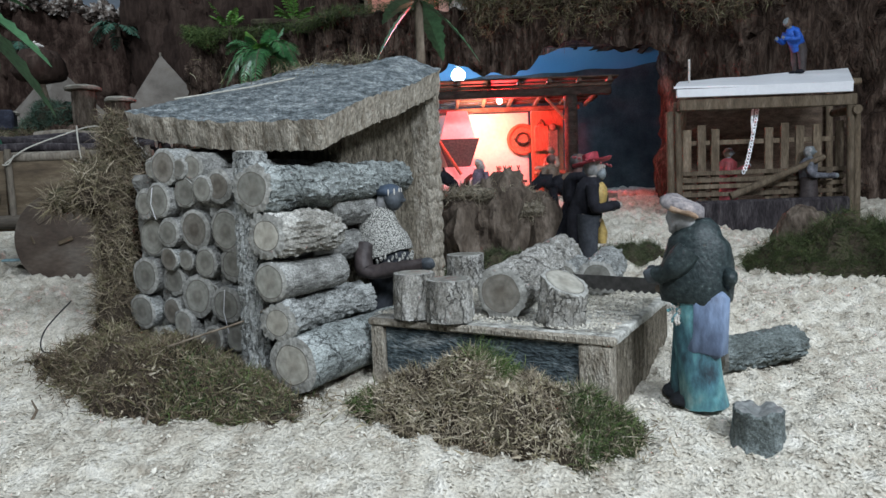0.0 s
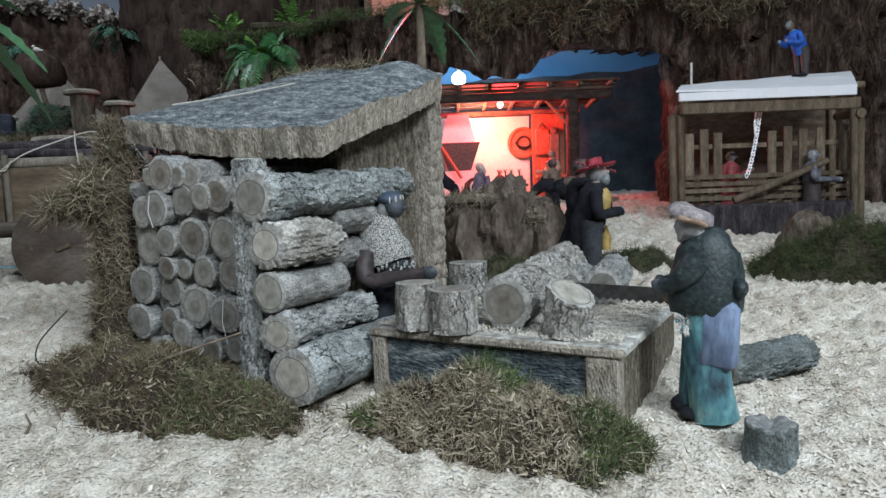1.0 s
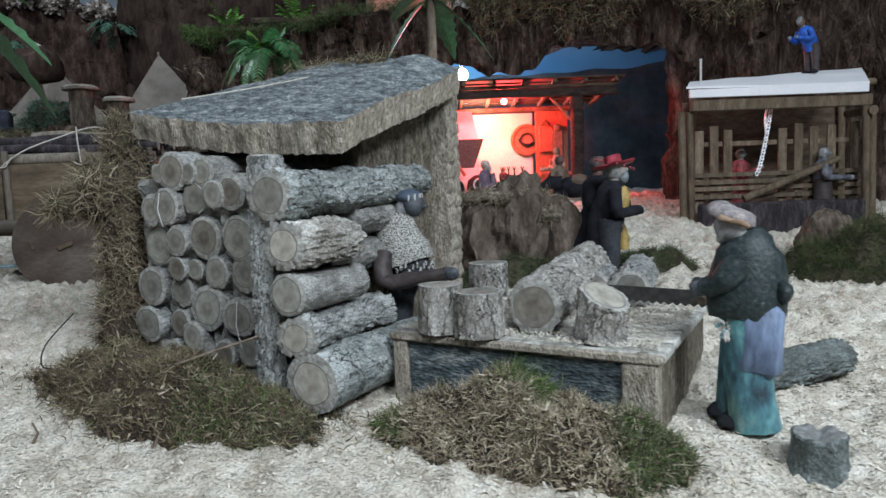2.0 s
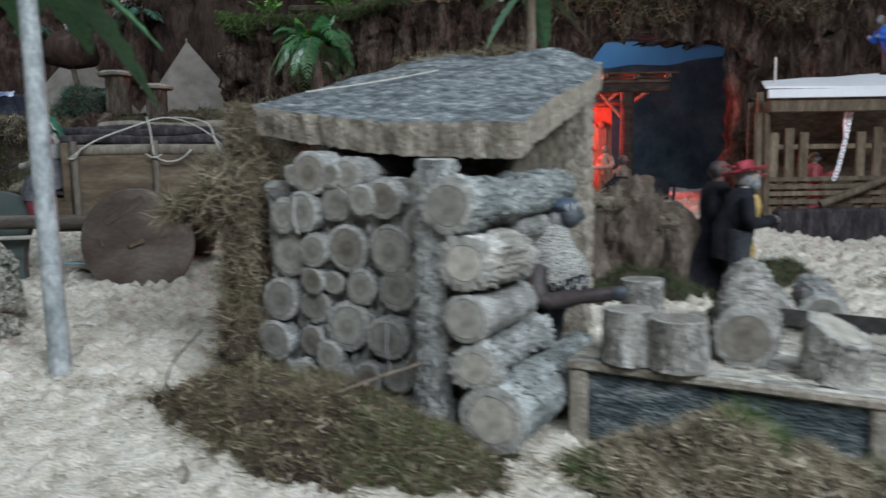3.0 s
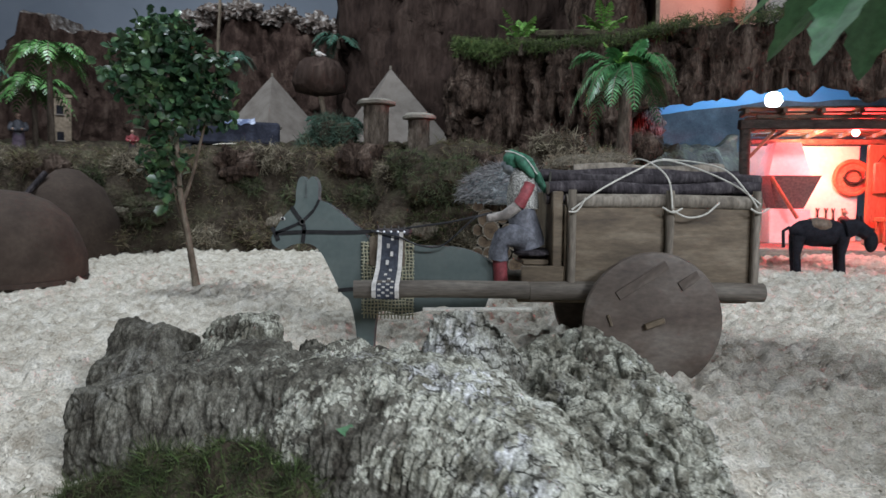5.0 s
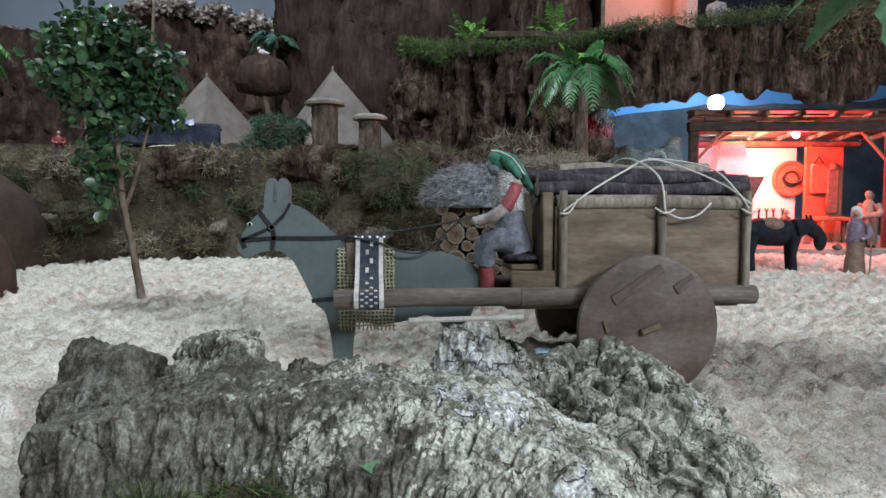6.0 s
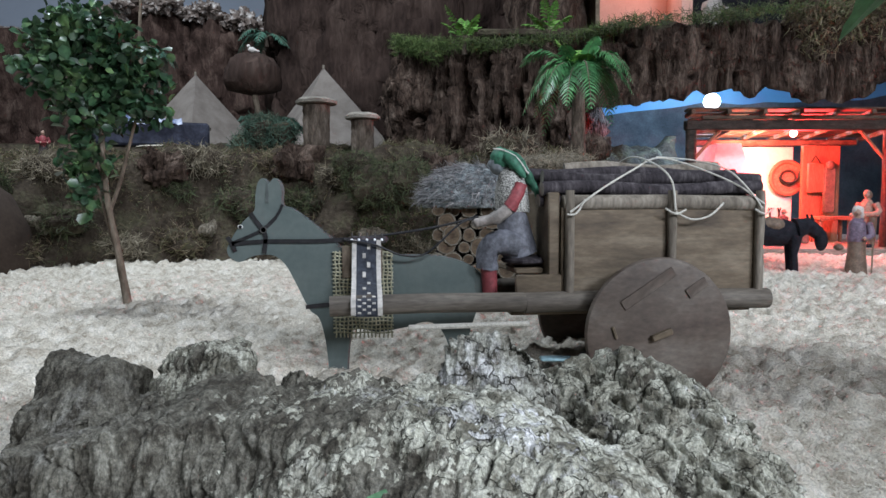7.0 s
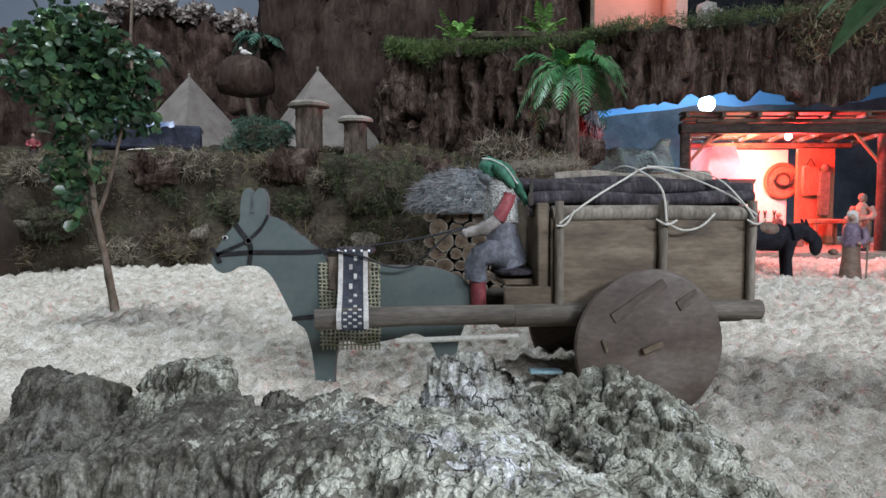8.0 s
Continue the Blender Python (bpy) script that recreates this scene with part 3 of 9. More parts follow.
    def lathe(self, profile, material, m=None, n=20, rough=0.0, freq=40):
        """A turned form about z from pairs of radius and height."""
        vs, fs = [], []
        for r, z in profile:
            for k in range(n):
                a = 2 * math.pi * k / n
                rr = max(0.0002, r)
                p = Vector((rr * math.cos(a), rr * math.sin(a), z))
                if rough:
                    p += Vector((math.cos(a), math.sin(a), 0.3)) * rough * noise.noise(p * freq)
                vs.append(p)
        for i in range(len(profile) - 1):
            for k in range(n):
                fs.append((i * n + k, i * n + (k + 1) % n, (i + 1) * n + (k + 1) % n, (i + 1) * n + k))
        fs.append(tuple(range(n - 1, -1, -1)))
        fs.append(tuple(range((len(profile) - 1) * n, len(profile) * n)))
        return self.add(vs, fs, material, m)

    def mesh(self, name, smooth=True, angle=40):
        me = bpy.data.meshes.new(name)
        me.from_pydata(self.v, [], self.f)
        for x in self.mats:
            me.materials.append(x)
        me.polygons.foreach_set("material_index", self.m)
        if smooth:
            me.polygons.foreach_set("use_smooth", [True] * len(self.f))
            bm = bmesh.new()
            bm.from_mesh(me)
            bmesh.ops.remove_doubles(bm, verts=bm.verts, dist=1e-6)
            bmesh.ops.recalc_face_normals(bm, faces=bm.faces)
            bm.to_mesh(me)
            bm.free()
            me.set_sharp_from_angle(angle=radians(angle))
        return me


def thing(name, m, label, category, group="", kind=""):
    ob = new(name)
    ob.empty_display_size = 0.02
    ob.matrix_world = m
    return tagged(ob, label, category, group, kind)


def part(name, shape, parent, label="", m=None, smooth=True, angle=40):
    """One mesh under a thing or a part; m is its pose in the parent's space."""
    me = shape if isinstance(shape, bpy.types.Mesh) else shape.mesh(name, smooth, angle)
    ob = new(name, me)
    ob.parent = parent
    if m is not None:
        ob.matrix_basis = m
    return tagged(ob, label)


def single(name, shape, m, label, category, group="", kind="", smooth=True, angle=40):
    ob = new(name, shape.mesh(name, smooth, angle))
    ob.matrix_world = m
    return tagged(ob, label, category, group, kind)


def big_mesh(name, v, f, materials, index=None, smooth=False):
    me = bpy.data.meshes.new(name)
    me.from_pydata(np.asarray(v).tolist(), [], f if isinstance(f, list) else np.asarray(f).tolist())
    for x in materials:
        me.materials.append(x)
    if index is not None:
        me.polygons.foreach_set("material_index", np.asarray(index, dtype=np.int32))
    if smooth:
        me.polygons.foreach_set("use_smooth", [True] * len(me.polygons))
    return me


def aim(origin, along, up=(0, 0, 1)):
    """A pose whose z axis runs along a direction."""
    z = Vector(along).normalized()
    x = Vector(up).cross(z)
    if x.length < 1e-4:
        x = Vector((1, 0, 0)).cross(z)
    x.normalize()
    y = z.cross(x)
    m = Matrix((x, y, z)).transposed().to_4x4()
    m.translation = Vector(origin)
    return m


def fibres(pts, normals, length, width, droop=0.5, spread=0.7, curl=0.55):
    """Bent ribbons rooted at points: arrays of vertices and faces."""
    pts, normals = np.asarray(pts, float), np.asarray(normals, float)
    n = len(pts)
    d = normals + rng.normal(0, spread, (n, 3))
    d /= np.linalg.norm(d, axis=1)[:, None] + 1e-9
    side = np.cross(d, rng.normal(0, 1, (n, 3)))
    side /= np.linalg.norm(side, axis=1)[:, None] + 1e-9
    ln = length * rng.uniform(0.5, 1.3, n)[:, None]
    w = width * rng.uniform(0.6, 1.3, n)[:, None]
    bend = rng.normal(0, 1.0, (n, 3))
    p, rows = pts, []
    for i in range(4):
        rows += [p - side * w * (1 - 0.2 * i), p + side * w * (1 - 0.2 * i)]
        d = d + bend * curl + rng.normal(0, curl * 0.5, (n, 3)) - np.array([0, 0, droop * 0.35 * i])
        d /= np.linalg.norm(d, axis=1)[:, None] + 1e-9
        p = p + d * ln * 0.27
    v = np.stack(rows + [p], axis=1).reshape(-1, 3)
    base = (np.arange(n) * 9)[:, None]
    quads = np.concatenate([base + np.array([2 * i, 2 * i + 1, 2 * i + 3, 2 * i + 2]) for i in range(3)])
    tris = base + np.array([6, 7, 8])
    return v, quads.tolist() + tris.tolist()


def swirl(p, n, freq=34.0, amount=1.0):
    """A growing direction that turns from tuft to tuft."""
    d = Vector(n) * 0.22 + noise.noise_vector(Vector(p) * freq) * amount
    return d.normalized()[:] if d.length > 1e-4 else tuple(n)


def smooth_path(pts, k=6):
    """Points along a soft curve through those given."""
    pts = [Vector(p) for p in pts]
    out = []
    for i in range(len(pts) - 1):
        a, b, c, d = pts[max(i - 1, 0)], pts[i], pts[i + 1], pts[min(i + 2, len(pts) - 1)]
        for j in range(k):
            t = j / k
            out.append(0.5 * ((2 * b) + (c - a) * t + (2 * a - 5 * b + 4 * c - d) * t * t + (3 * b - a - 3 * c + d) * t ** 3))
    return out + [pts[-1]]


# ---- ground ----
GY = [-2.0, 0.3, 0.45, 0.6, 0.75, 1.0, 1.2, 1.6, 2.05, 2.6, 6.0]
GZ = [-0.01, 0.0, 0.02, 0.035, 0.058, 0.075, 0.085, 0.11, 0.115, 0.135, 0.15]


def gz(x, y):
    h = float(np.interp(y, GY, GZ))
    p = Vector((x, y, 0))
    dip = max(0.0, min(1.0, (x - 0.42) / 0.3)) * max(0.0, 1 - abs(y - 1.62) / 0.55)
    return h - 0.042 * dip * dip * (3 - 2 * dip) + 0.010 * noise.noise(p * 5.0) + 0.005 * noise.noise(p * 17.0)


def grid_sheet(name, xs, ys, height, material):
    nx, ny = len(xs), len(ys)
    v = [(x, y, height(x, y)) for y in ys for x in xs]
    i = np.arange((ny - 1) * nx).reshape(ny - 1, nx)[:, :-1].ravel()
    return big_mesh(name, v, np.stack([i, i + 1, i + nx + 1, i + nx], axis=1), [material], smooth=True)


def lumps(x, y):
    p = Vector((x, y, 0.3))
    k = float(np.interp(y, [0.5, 0.9], [0.5, 1.0]))
    return gz(x, y) - 0.006 * k + k * (0.014 * abs(noise.noise(p * 24)) + 0.014 * abs(noise.noise(p * 52)) + 0.008 * noise.noise(p * 105))


xs = np.concatenate([np.linspace(-4.6, -2.2, 40)[:-1], np.linspace(-2.2, 1.4, 760), np.linspace(1.4, 2.6, 30)[1:]])
ys = np.concatenate([np.linspace(-0.5, 0.3, 30)[:-1], np.linspace(0.3, 2.75, 500), np.linspace(2.75, 4.6, 20)[1:]])
ground = new("ground", grid_sheet("ground", xs.tolist(), ys.tolist(), lumps, SAWDUST))
tagged(ground, "pale cream wood shavings spread in low drifts", "ground", kind="structure")

# flakes lying on it, thickest where the camera passes
N = 210000
px = rng.uniform(-2.1, 1.2, N)
py = 0.32 + 2.0 * rng.uniform(0, 1, N) ** 1.7
pz = np.interp(py, GY, GZ)
P = np.stack([px, py, pz], axis=1)
for i in range(N):
    P[i, 2] = lumps(px[i], py[i]) + 0.0006
a = rng.uniform(0, 2 * math.pi, N)
u = np.stack([np.cos(a), np.sin(a), rng.normal(0, 0.22, N)], axis=1)
w = np.stack([-np.sin(a), np.cos(a), rng.normal(0, 0.22, N)], axis=1)
ln, wd = rng.uniform(0.0006, 0.0021, N)[:, None], rng.uniform(0.0004, 0.0010, N)[:, None]
curl = np.stack([np.zeros(N), np.zeros(N), rng.uniform(0.0, 0.0015, N)], axis=1)
V = np.stack([P - u * ln - w * wd, P + u * ln - w * wd + curl, P + u * ln * 0.8 + w * wd + curl, P - u * ln + w * wd * 0.8], axis=1).reshape(-1, 3)
F = (np.arange(N) * 4)[:, None] + np.array([0, 1, 2, 3])
tagged(new("wood_shavings", big_mesh("wood_shavings", V, F, [CHIPS])), "loose curled flakes of pale wood on the ground", "wood shavings", kind="stuff")

single("display_table", Shape().box((-4.62, -0.52, -0.9), (2.62, 4.62, -0.06), HALL_FLOOR, bevel=0.01), Matrix(), "dark cloth-covered stand that carries the whole display", "stand", kind="structure")

# ---- hall around the display ----
def wall(name, a, b, material, label):
    return single(name, Shape().box(a, b, material, bevel=0.004), Matrix(), label, "wall", kind="structure")


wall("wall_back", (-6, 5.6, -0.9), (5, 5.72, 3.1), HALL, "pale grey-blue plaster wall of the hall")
# unseen side walls, front wall, ceiling and floor, added to bounce the light
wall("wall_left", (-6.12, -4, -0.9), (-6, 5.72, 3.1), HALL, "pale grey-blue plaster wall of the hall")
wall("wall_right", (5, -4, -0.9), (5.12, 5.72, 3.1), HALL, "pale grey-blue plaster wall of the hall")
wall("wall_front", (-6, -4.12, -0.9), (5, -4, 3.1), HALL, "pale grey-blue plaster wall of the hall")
tagged(new("ceiling", Shape().box((-6.1, -4.1, 3.1), (5.1, 5.7, 3.2), HALL).mesh("ceiling")), "unseen plaster ceiling added to close the hall", "ceiling", kind="structure")
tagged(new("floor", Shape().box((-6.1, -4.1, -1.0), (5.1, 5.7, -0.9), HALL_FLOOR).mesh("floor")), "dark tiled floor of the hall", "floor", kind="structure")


# ---- cliffs and banks ----
def terrain(name, x0, x1, y0, y1, step, height, materials, pick, label, category="bank"):
    nx, ny = int((x1 - x0) / step) + 1, int((y1 - y0) / step) + 1
    X, Y = np.linspace(x0, x1, nx), np.linspace(y0, y1, ny)
    v = []
    for y in Y:
        for x in X:
            z = height(x, y)
            v.append((x, pick(x, y, z) if pick else y, z))
    i = np.arange((ny - 1) * nx).reshape(ny - 1, nx)[:, :-1].ravel()
    me = big_mesh(name, v, np.stack([i, i + 1, i + nx + 1, i + nx], axis=1), materials, smooth=True)
    return tagged(new(name, me), label, category, kind="structure")


def bank_front(x):
    y = float(np.interp(x, [-4.6, -2.1, -1.65, -1.3, -1.0, -0.6, -0.3, 0.1], [2.0, 2.05, 2.26, 2.24, 2.12, 2.2, 2.55, 3.0]))
    return y + 0.05 * noise.noise(Vector((x * 4, 0, 0)))


def bank_z(x, y):
    y0 = bank_front(x)
    t = min(1, max(0, (y - y0) / 0.16))
    t = t * t * (3 - 2 * t)
    top = float(np.interp(y, [2.2, 2.6, 4.0, 4.6], [0.395, 0.43, 0.585, 0.62]))
    p = Vector((x, y, 0))
    edge = max(0.0, 1 - abs(y - y0 - 0.2) / 0.35)
    lump = (0.03 + 0.05 * edge) * noise.noise(p * 5.5) + 0.028 * noise.noise(p * 15) + 0.012 * noise.noise(p * 45)
    return gz(x, y) - 0.03 + t * (top + lump - gz(x, y) + 0.03)


def bank_y(x, y, z):
    return y - 0.05 * noise.noise(Vector((x * 9, z * 12, 1))) - 0.025 * noise.noise(Vector((x * 26, z * 30, 2)))


terrain("bank", -4.6, 0.05, 1.9, 4.6, 0.022, bank_z, [EARTH], bank_y, "dark mossy earth bank with a terrace on top")


def cliff(name, line, z0, z1, material, label, step=0.02, depth=0.06, ridge=9.0, lean=0.0, top=0.5, top_material=None, sharp=True):
    """A rough face along a plan line between two heights, which may vary along it, with a rough sheet on top."""
    pts = [Vector((x, y, 0)) for x, y in line]
    seg = [(b - a).length for a, b in zip(pts, pts[1:])]
    total = sum(seg)
    n = max(2, int(total / step))
    acc = np.concatenate([[0], np.cumsum(seg)])
    low = z0 if callable(z0) else (lambda s: z0)
    high = z1 if callable(z1) else (lambda s: z1)
    rows = int((max(high(i / n) for i in range(n + 1)) - min(low(i / n) for i in range(n + 1))) / step) + 2
    v = []
    for j in range(rows + 1):
        for i in range(n + 1):
            s = i / n
            x = float(np.interp(s * total, acc, [p.x for p in pts]))
            y = float(np.interp(s * total, acc, [p.y for p in pts]))
            k = min(len(seg) - 1, int(np.searchsorted(acc, s * total, side="right")) - 1)
            d = (pts[k + 1] - pts[k]).normalized()
            out = Vector((d.y, -d.x, 0))
            z = low(s) + (high(s) - low(s)) * j / rows
            q = Vector((x * ridge, y * ridge, z * ridge * 0.35))
            w3 = Vector((x, y, z))
            o = depth * noise.noise(q) + depth * 0.6 * (0.25 - abs(noise.noise(q * 2.1)))
            o += depth * 0.34 * noise.noise(Vector((x * 6, y * 6, z * 0.9)) * ridge) + depth * 0.22 * noise.noise(Vector((x * 14, y * 14, z * 3.0)) * ridge) + depth * 0.16 * noise.noise(w3 * ridge * 9)
            o -= depth * 0.75 * max(0.0, 1 - 9 * abs(noise.noise(Vector((x * 2.6, y * 2.6, z * 0.45)) * ridge)))
            v.append(Vector((x, y, z + 0.4 * depth * noise.noise(Vector((x, y, z)) * ridge * 2))) + out * (o - lean * (z - low(s))))
    f = []
    for j in range(rows):
        for i in range(n):
            a = j * (n + 1) + i
            f.append((a, a + 1, a + n + 2, a + n + 1))
    base, m = rows * (n + 1), [0] * len(f)
    prev = list(range(base, base + n + 1))
    if top:
        for r in range(1, 13):
            cur = []
            for i in range(n + 1):
                e = v[base + i]
                yy = e.y + top * r / 12
                v.append(Vector((e.x, yy, e.z + 0.03 * noise.noise(Vector((e.x, yy, 0)) * 6) + 0.012)))
                cur.append(len(v) - 1)
            for i in range(n):
                f.append((prev[i], prev[i + 1], cur[i + 1], cur[i]))
                m.append(1)
            prev = cur
    me = big_mesh(name, v, f, [material, top_material or material], m, smooth=True)
    return tagged(new(name, me), label, "cliff", kind="structure")


def ramp_of(xs, ys):
    return lambda s: float(np.interp(s, xs, ys))


cliff("cliff_ledge", [(-1.10, 3.7), (-1.05, 3.05), (-0.93, 2.86), (-0.72, 2.74), (-0.48, 2.62), (-0.38, 2.75), (-0.34, 3.35)], 0.40,
      ramp_of([0, 0.3, 0.45, 0.75, 1], [0.90, 0.875, 0.80, 0.79, 0.80]), CLIFF, "dark ridged cork cliff with a moss-covered ledge", depth=0.085, ridge=7.5, top=1.1, top_material=EARTH, step=0.013)
cliff("cliff_overhang", [(-0.60, 2.74), (-0.3, 2.45), (0.0, 2.38), (0.35, 2.32), (0.6, 2.26), (0.75, 2.2)],
      ramp_of([0, 0.10, 0.185, 0.365, 0.395, 0.455, 0.49, 0.515, 0.55, 0.58, 0.62, 0.69, 0.73, 0.80, 0.95, 1], [0.40, 0.46, 0.575, 0.58, 0.610, 0.606, 0.582, 0.604, 0.602, 0.565, 0.56, 0.57, 0.64, 0.65, 0.62, 0.55]), ramp_of([0, 0.3, 1], [0.79, 0.788, 0.79]), CLIFF,
      "dark cork overhang with hanging moss above the forge", step=0.013, depth=0.055, ridge=11, top=0.5, top_material=EARTH)
cliff("cliff_right", [(1.32, 3.42), (1.02, 2.8), (0.80, 2.36), (0.77, 2.24), (1.0, 2.15), (1.5, 2.0), (2.4, 1.5)], 0.08, 0.80, CLIFF, "dark cork cliff wall behind the pen", depth=0.08, ridge=7, top=1.2, top_material=EARTH)
cliff("cliff_upper_right", [(0.45, 3.2), (0.7, 2.75), (1.2, 2.6), (2.4, 2.2)], 0.76, 1.7, CLIFF, "dark cork cliff rising above the pen", step=0.04, depth=0.09, ridge=6, top=0.4)
cliff("cliff_tall", [(-1.86, 4.5), (-1.80, 4.0), (-1.3, 3.85), (-0.8, 3.72), (-0.42, 3.6)], 0.5, 2.5, CLIFF_TALL, "tall dark brown cork wall", step=0.035, depth=0.09, ridge=6, top=0.5)
cliff("cliff_far", [(-4.6, 4.2), (-3.4, 4.35), (-2.6, 4.28), (-2.1, 4.2), (-1.72, 4.3)], 0.5, ramp_of([0, 0.2, 0.235, 0.24, 0.305, 0.31, 0.40, 0.485, 0.57, 0.66, 0.85, 1], [1.10, 1.17, 1.23, 1.41, 1.41, 1.28, 1.285, 1.265, 1.35, 1.40, 1.33, 1.24]), CLIFF_RED,
      "red-brown cork cliff with a frosted rim", step=0.03, depth=0.10, ridge=7, top=0.35, top_material=SNOW)
# underside of the overhang and the niche round the forge
single("cave_ceiling", Shape().box((-0.24, 2.48, 0.735), (1.2, 2.86, 0.752), CLIFF, bevel=0.004), Matrix(), "dark cork roof of the cave over the forge", "cave", kind="structure")


single("upper_shelf", Shape().box((-0.75, 2.86, 0.872), (2.2, 4.3, 0.897), EARTH, bevel=0.006), Matrix(), "earth-covered upper level above the forge", "ledge", kind="structure")


def hill_top(x):
    return 0.676 + 0.07 * x + 0.012 * math.sin(x * 5.1 + 0.4) + 0.02 * noise.noise(Vector((x * 6, 2, 0)))


single("backdrop", Shape().box((-0.55, 3.40, 0.0), (1.3, 3.42, 0.87), BLUE_WALL), Matrix(), "sky blue painted board behind the forge", "backdrop", kind="structure")
hx = np.linspace(-0.54, 1.28, 60)
single("backdrop_hills", Shape().slab([(-0.54, 0.0)] + [(float(x), hill_top(float(x))) for x in hx] + [(1.28, 0.0)], 0.008, HILLS, m=pose(0, 3.385, 0)), Matrix(),
       "dark hills painted on a cut-out board", "backdrop", kind="structure", smooth=False)


# ---- moss ----
def moss_on(name, height, area, count, length, material, label, width=0.0005, droop=0.5, lift=0.0, keep=None, spread=0.8):
    """Strands rooted over a patch of a height function."""
    x0, x1, y0, y1 = area
    pts, nor = [], []
    while len(pts) < count:
        x, y = random.uniform(x0, x1), random.uniform(y0, y1)
        if keep and not keep(x, y):
            count -= 0.35
            continue
        z = height(x, y)
        e = 0.004
        up_ = Vector((height(x - e, y) - height(x + e, y), height(x, y - e) - height(x, y + e), 2 * e)).normalized()
        nor.append(swirl((x, y, z), up_, 18.0, 0.9))
        pts.append((x, y, z + lift))
    v, f = fibres(pts, nor, length, width, droop, spread)
    return tagged(new(name, big_mesh(name, v, f, [material])), label, "moss", kind="stuff")


def moss_heap(name, c, rx, ry, h, count, strands_material, label, yaw=0.0, length=0.014, base=EARTH, extra=(), width=0.0005, power=1.3, z0=None, curl=1.0):
    """A low heap: an uneven mound and the strands all over it."""
    ca, sa = math.cos(radians(yaw)), math.sin(radians(yaw))
    seed = Vector((c[0] * 13, c[1] * 7, 0))

    def bump(a, r):
        edge = 1 + 0.32 * noise.noise(seed + Vector((math.cos(a) * 1.6, math.sin(a) * 1.6, 0))) + 0.16 * noise.noise(seed + Vector((math.cos(a) * 5, math.sin(a) * 5, 3)))
        lx, ly = rx * r * edge * math.cos(a), ry * r * edge * math.sin(a)
        x, y = c[0] + lx * ca - ly * sa, c[1] + lx * sa + ly * ca
        g = (gz(x, y) if z0 is None else z0) - 0.004
        z = g + h * max(0, 1 - r ** 2) ** (1 / power) * (1 + 0.5 * noise.noise(Vector((x, y, 0)) * 24) + 0.35 * noise.noise(Vector((x, y, 5)) * 55)) + 0.005 * noise.noise(Vector((x, y, 0)) * 90)
        return Vector((x, y, max(z, g)))

    n, rings = 90, 26
    v = [bump(0, 0)]
    for j in range(1, rings + 1):
        for k in range(n):
            v.append(bump(2 * math.pi * k / n, j / rings))
    f = [(0, 1 + k, 1 + (k + 1) % n) for k in range(n)]
    for j in range(rings - 1):
        for k in range(n):
            p, q = 1 + j * n, 1 + (j + 1) * n
            f.append((p + k, q + k, q + (k + 1) % n, p + (k + 1) % n))
    idx = [0] * len(f)
    verts = [tuple(p) for p in v]
    mats = [base, strands_material]
    groups = [(1, int(count * 2.1), lambda a, r: True, length * 1.25)]
    for g_material, g_count, test, g_len, *g_width in extra:
        mats.append(g_material)
        groups.append((len(mats) - 1, g_count, test, g_len, *g_width))
    ring, up_ = [], []
    for _ in range(int(count * 0.05)):
        a_, r_ = random.uniform(0, 2 * math.pi), 1 + abs(random.gauss(0, 0.16))
        p = bump(a_, r_)
        ring.append((p.x, p.y, p.z + 0.010))
        up_.append((math.cos(a_ * 7), math.sin(a_ * 7), 0.1))
    fv, ff = fibres(ring, up_, length * 0.8, width * 1.2, 0.2, 0.3, curl)
    off = len(verts)
    verts += fv.tolist()
    f += [tuple(off + i for i in q) for q in ff]
    idx += [1] * len(ff)
    for slot, num, test, ln_, *own in groups:
        pts, nor = [], []
        tries = 0
        while len(pts) < num and tries < num * 30:
            tries += 1
            a_, r_ = random.uniform(0, 2 * math.pi), math.sqrt(random.random())
            if not test(math.cos(a_) * r_, math.sin(a_) * r_):
                continue
            p = bump(a_, r_)
            q1, q2 = bump(a_ + 0.05, r_), bump(a_, min(1, r_ + 0.03))
            nn = (q2 - p).cross(q1 - p)
            if nn.length < 1e-12:
                continue
            nn.normalize()
            if nn.z < 0:
                nn = -nn
            pts.append(p[:])
            nor.append(swirl(p, nn))
        if not pts:
            continue
        fv, ff = fibres(pts, nor, ln_, (own[0] if own else width * random.uniform(0.9, 1.3)) * 0.66, 0.25, 0.55, curl)
        off = len(verts)
        verts += fv.tolist()
        f += [tuple(off + i for i in q) for q in ff]
        idx += [slot] * len(ff)
    return tagged(new(name, big_mesh(name, verts, f, mats, idx)), label, "moss", kind="stuff")


# ---- logs ----
def bark_relief(c, d, z, r, seed, plates):
    """Height of the bark, about -1 to 1: long plates with furrows between, crumbly on top."""
    k = r / 0.02
    q = Vector((c * 2.6 * k + seed, d * 2.6 * k, z * 30))
    low = noise.noise(q * 0.45 + Vector((0, 0, seed)))
    crumb = 0.42 * noise.noise(Vector((c * 6 * k, d * 6 * k + seed, z * 170))) + 0.22 * noise.noise(Vector((c * 14 * k, d * 14 * k + seed, z * 420)))
    if not plates:
        return 0.8 * low + crumb
    q = q + noise.noise_vector(q * 1.5) * 0.45
    dist, cells = noise.voronoi(q * 1.7)
    edge = min(1.0, (dist[1] - dist[0]) * 3.2)
    return 0.7 * low + plates * (edge * (0.70 + 0.28 * noise.noise(cells[0] * 3.1)) - 0.5) + crumb


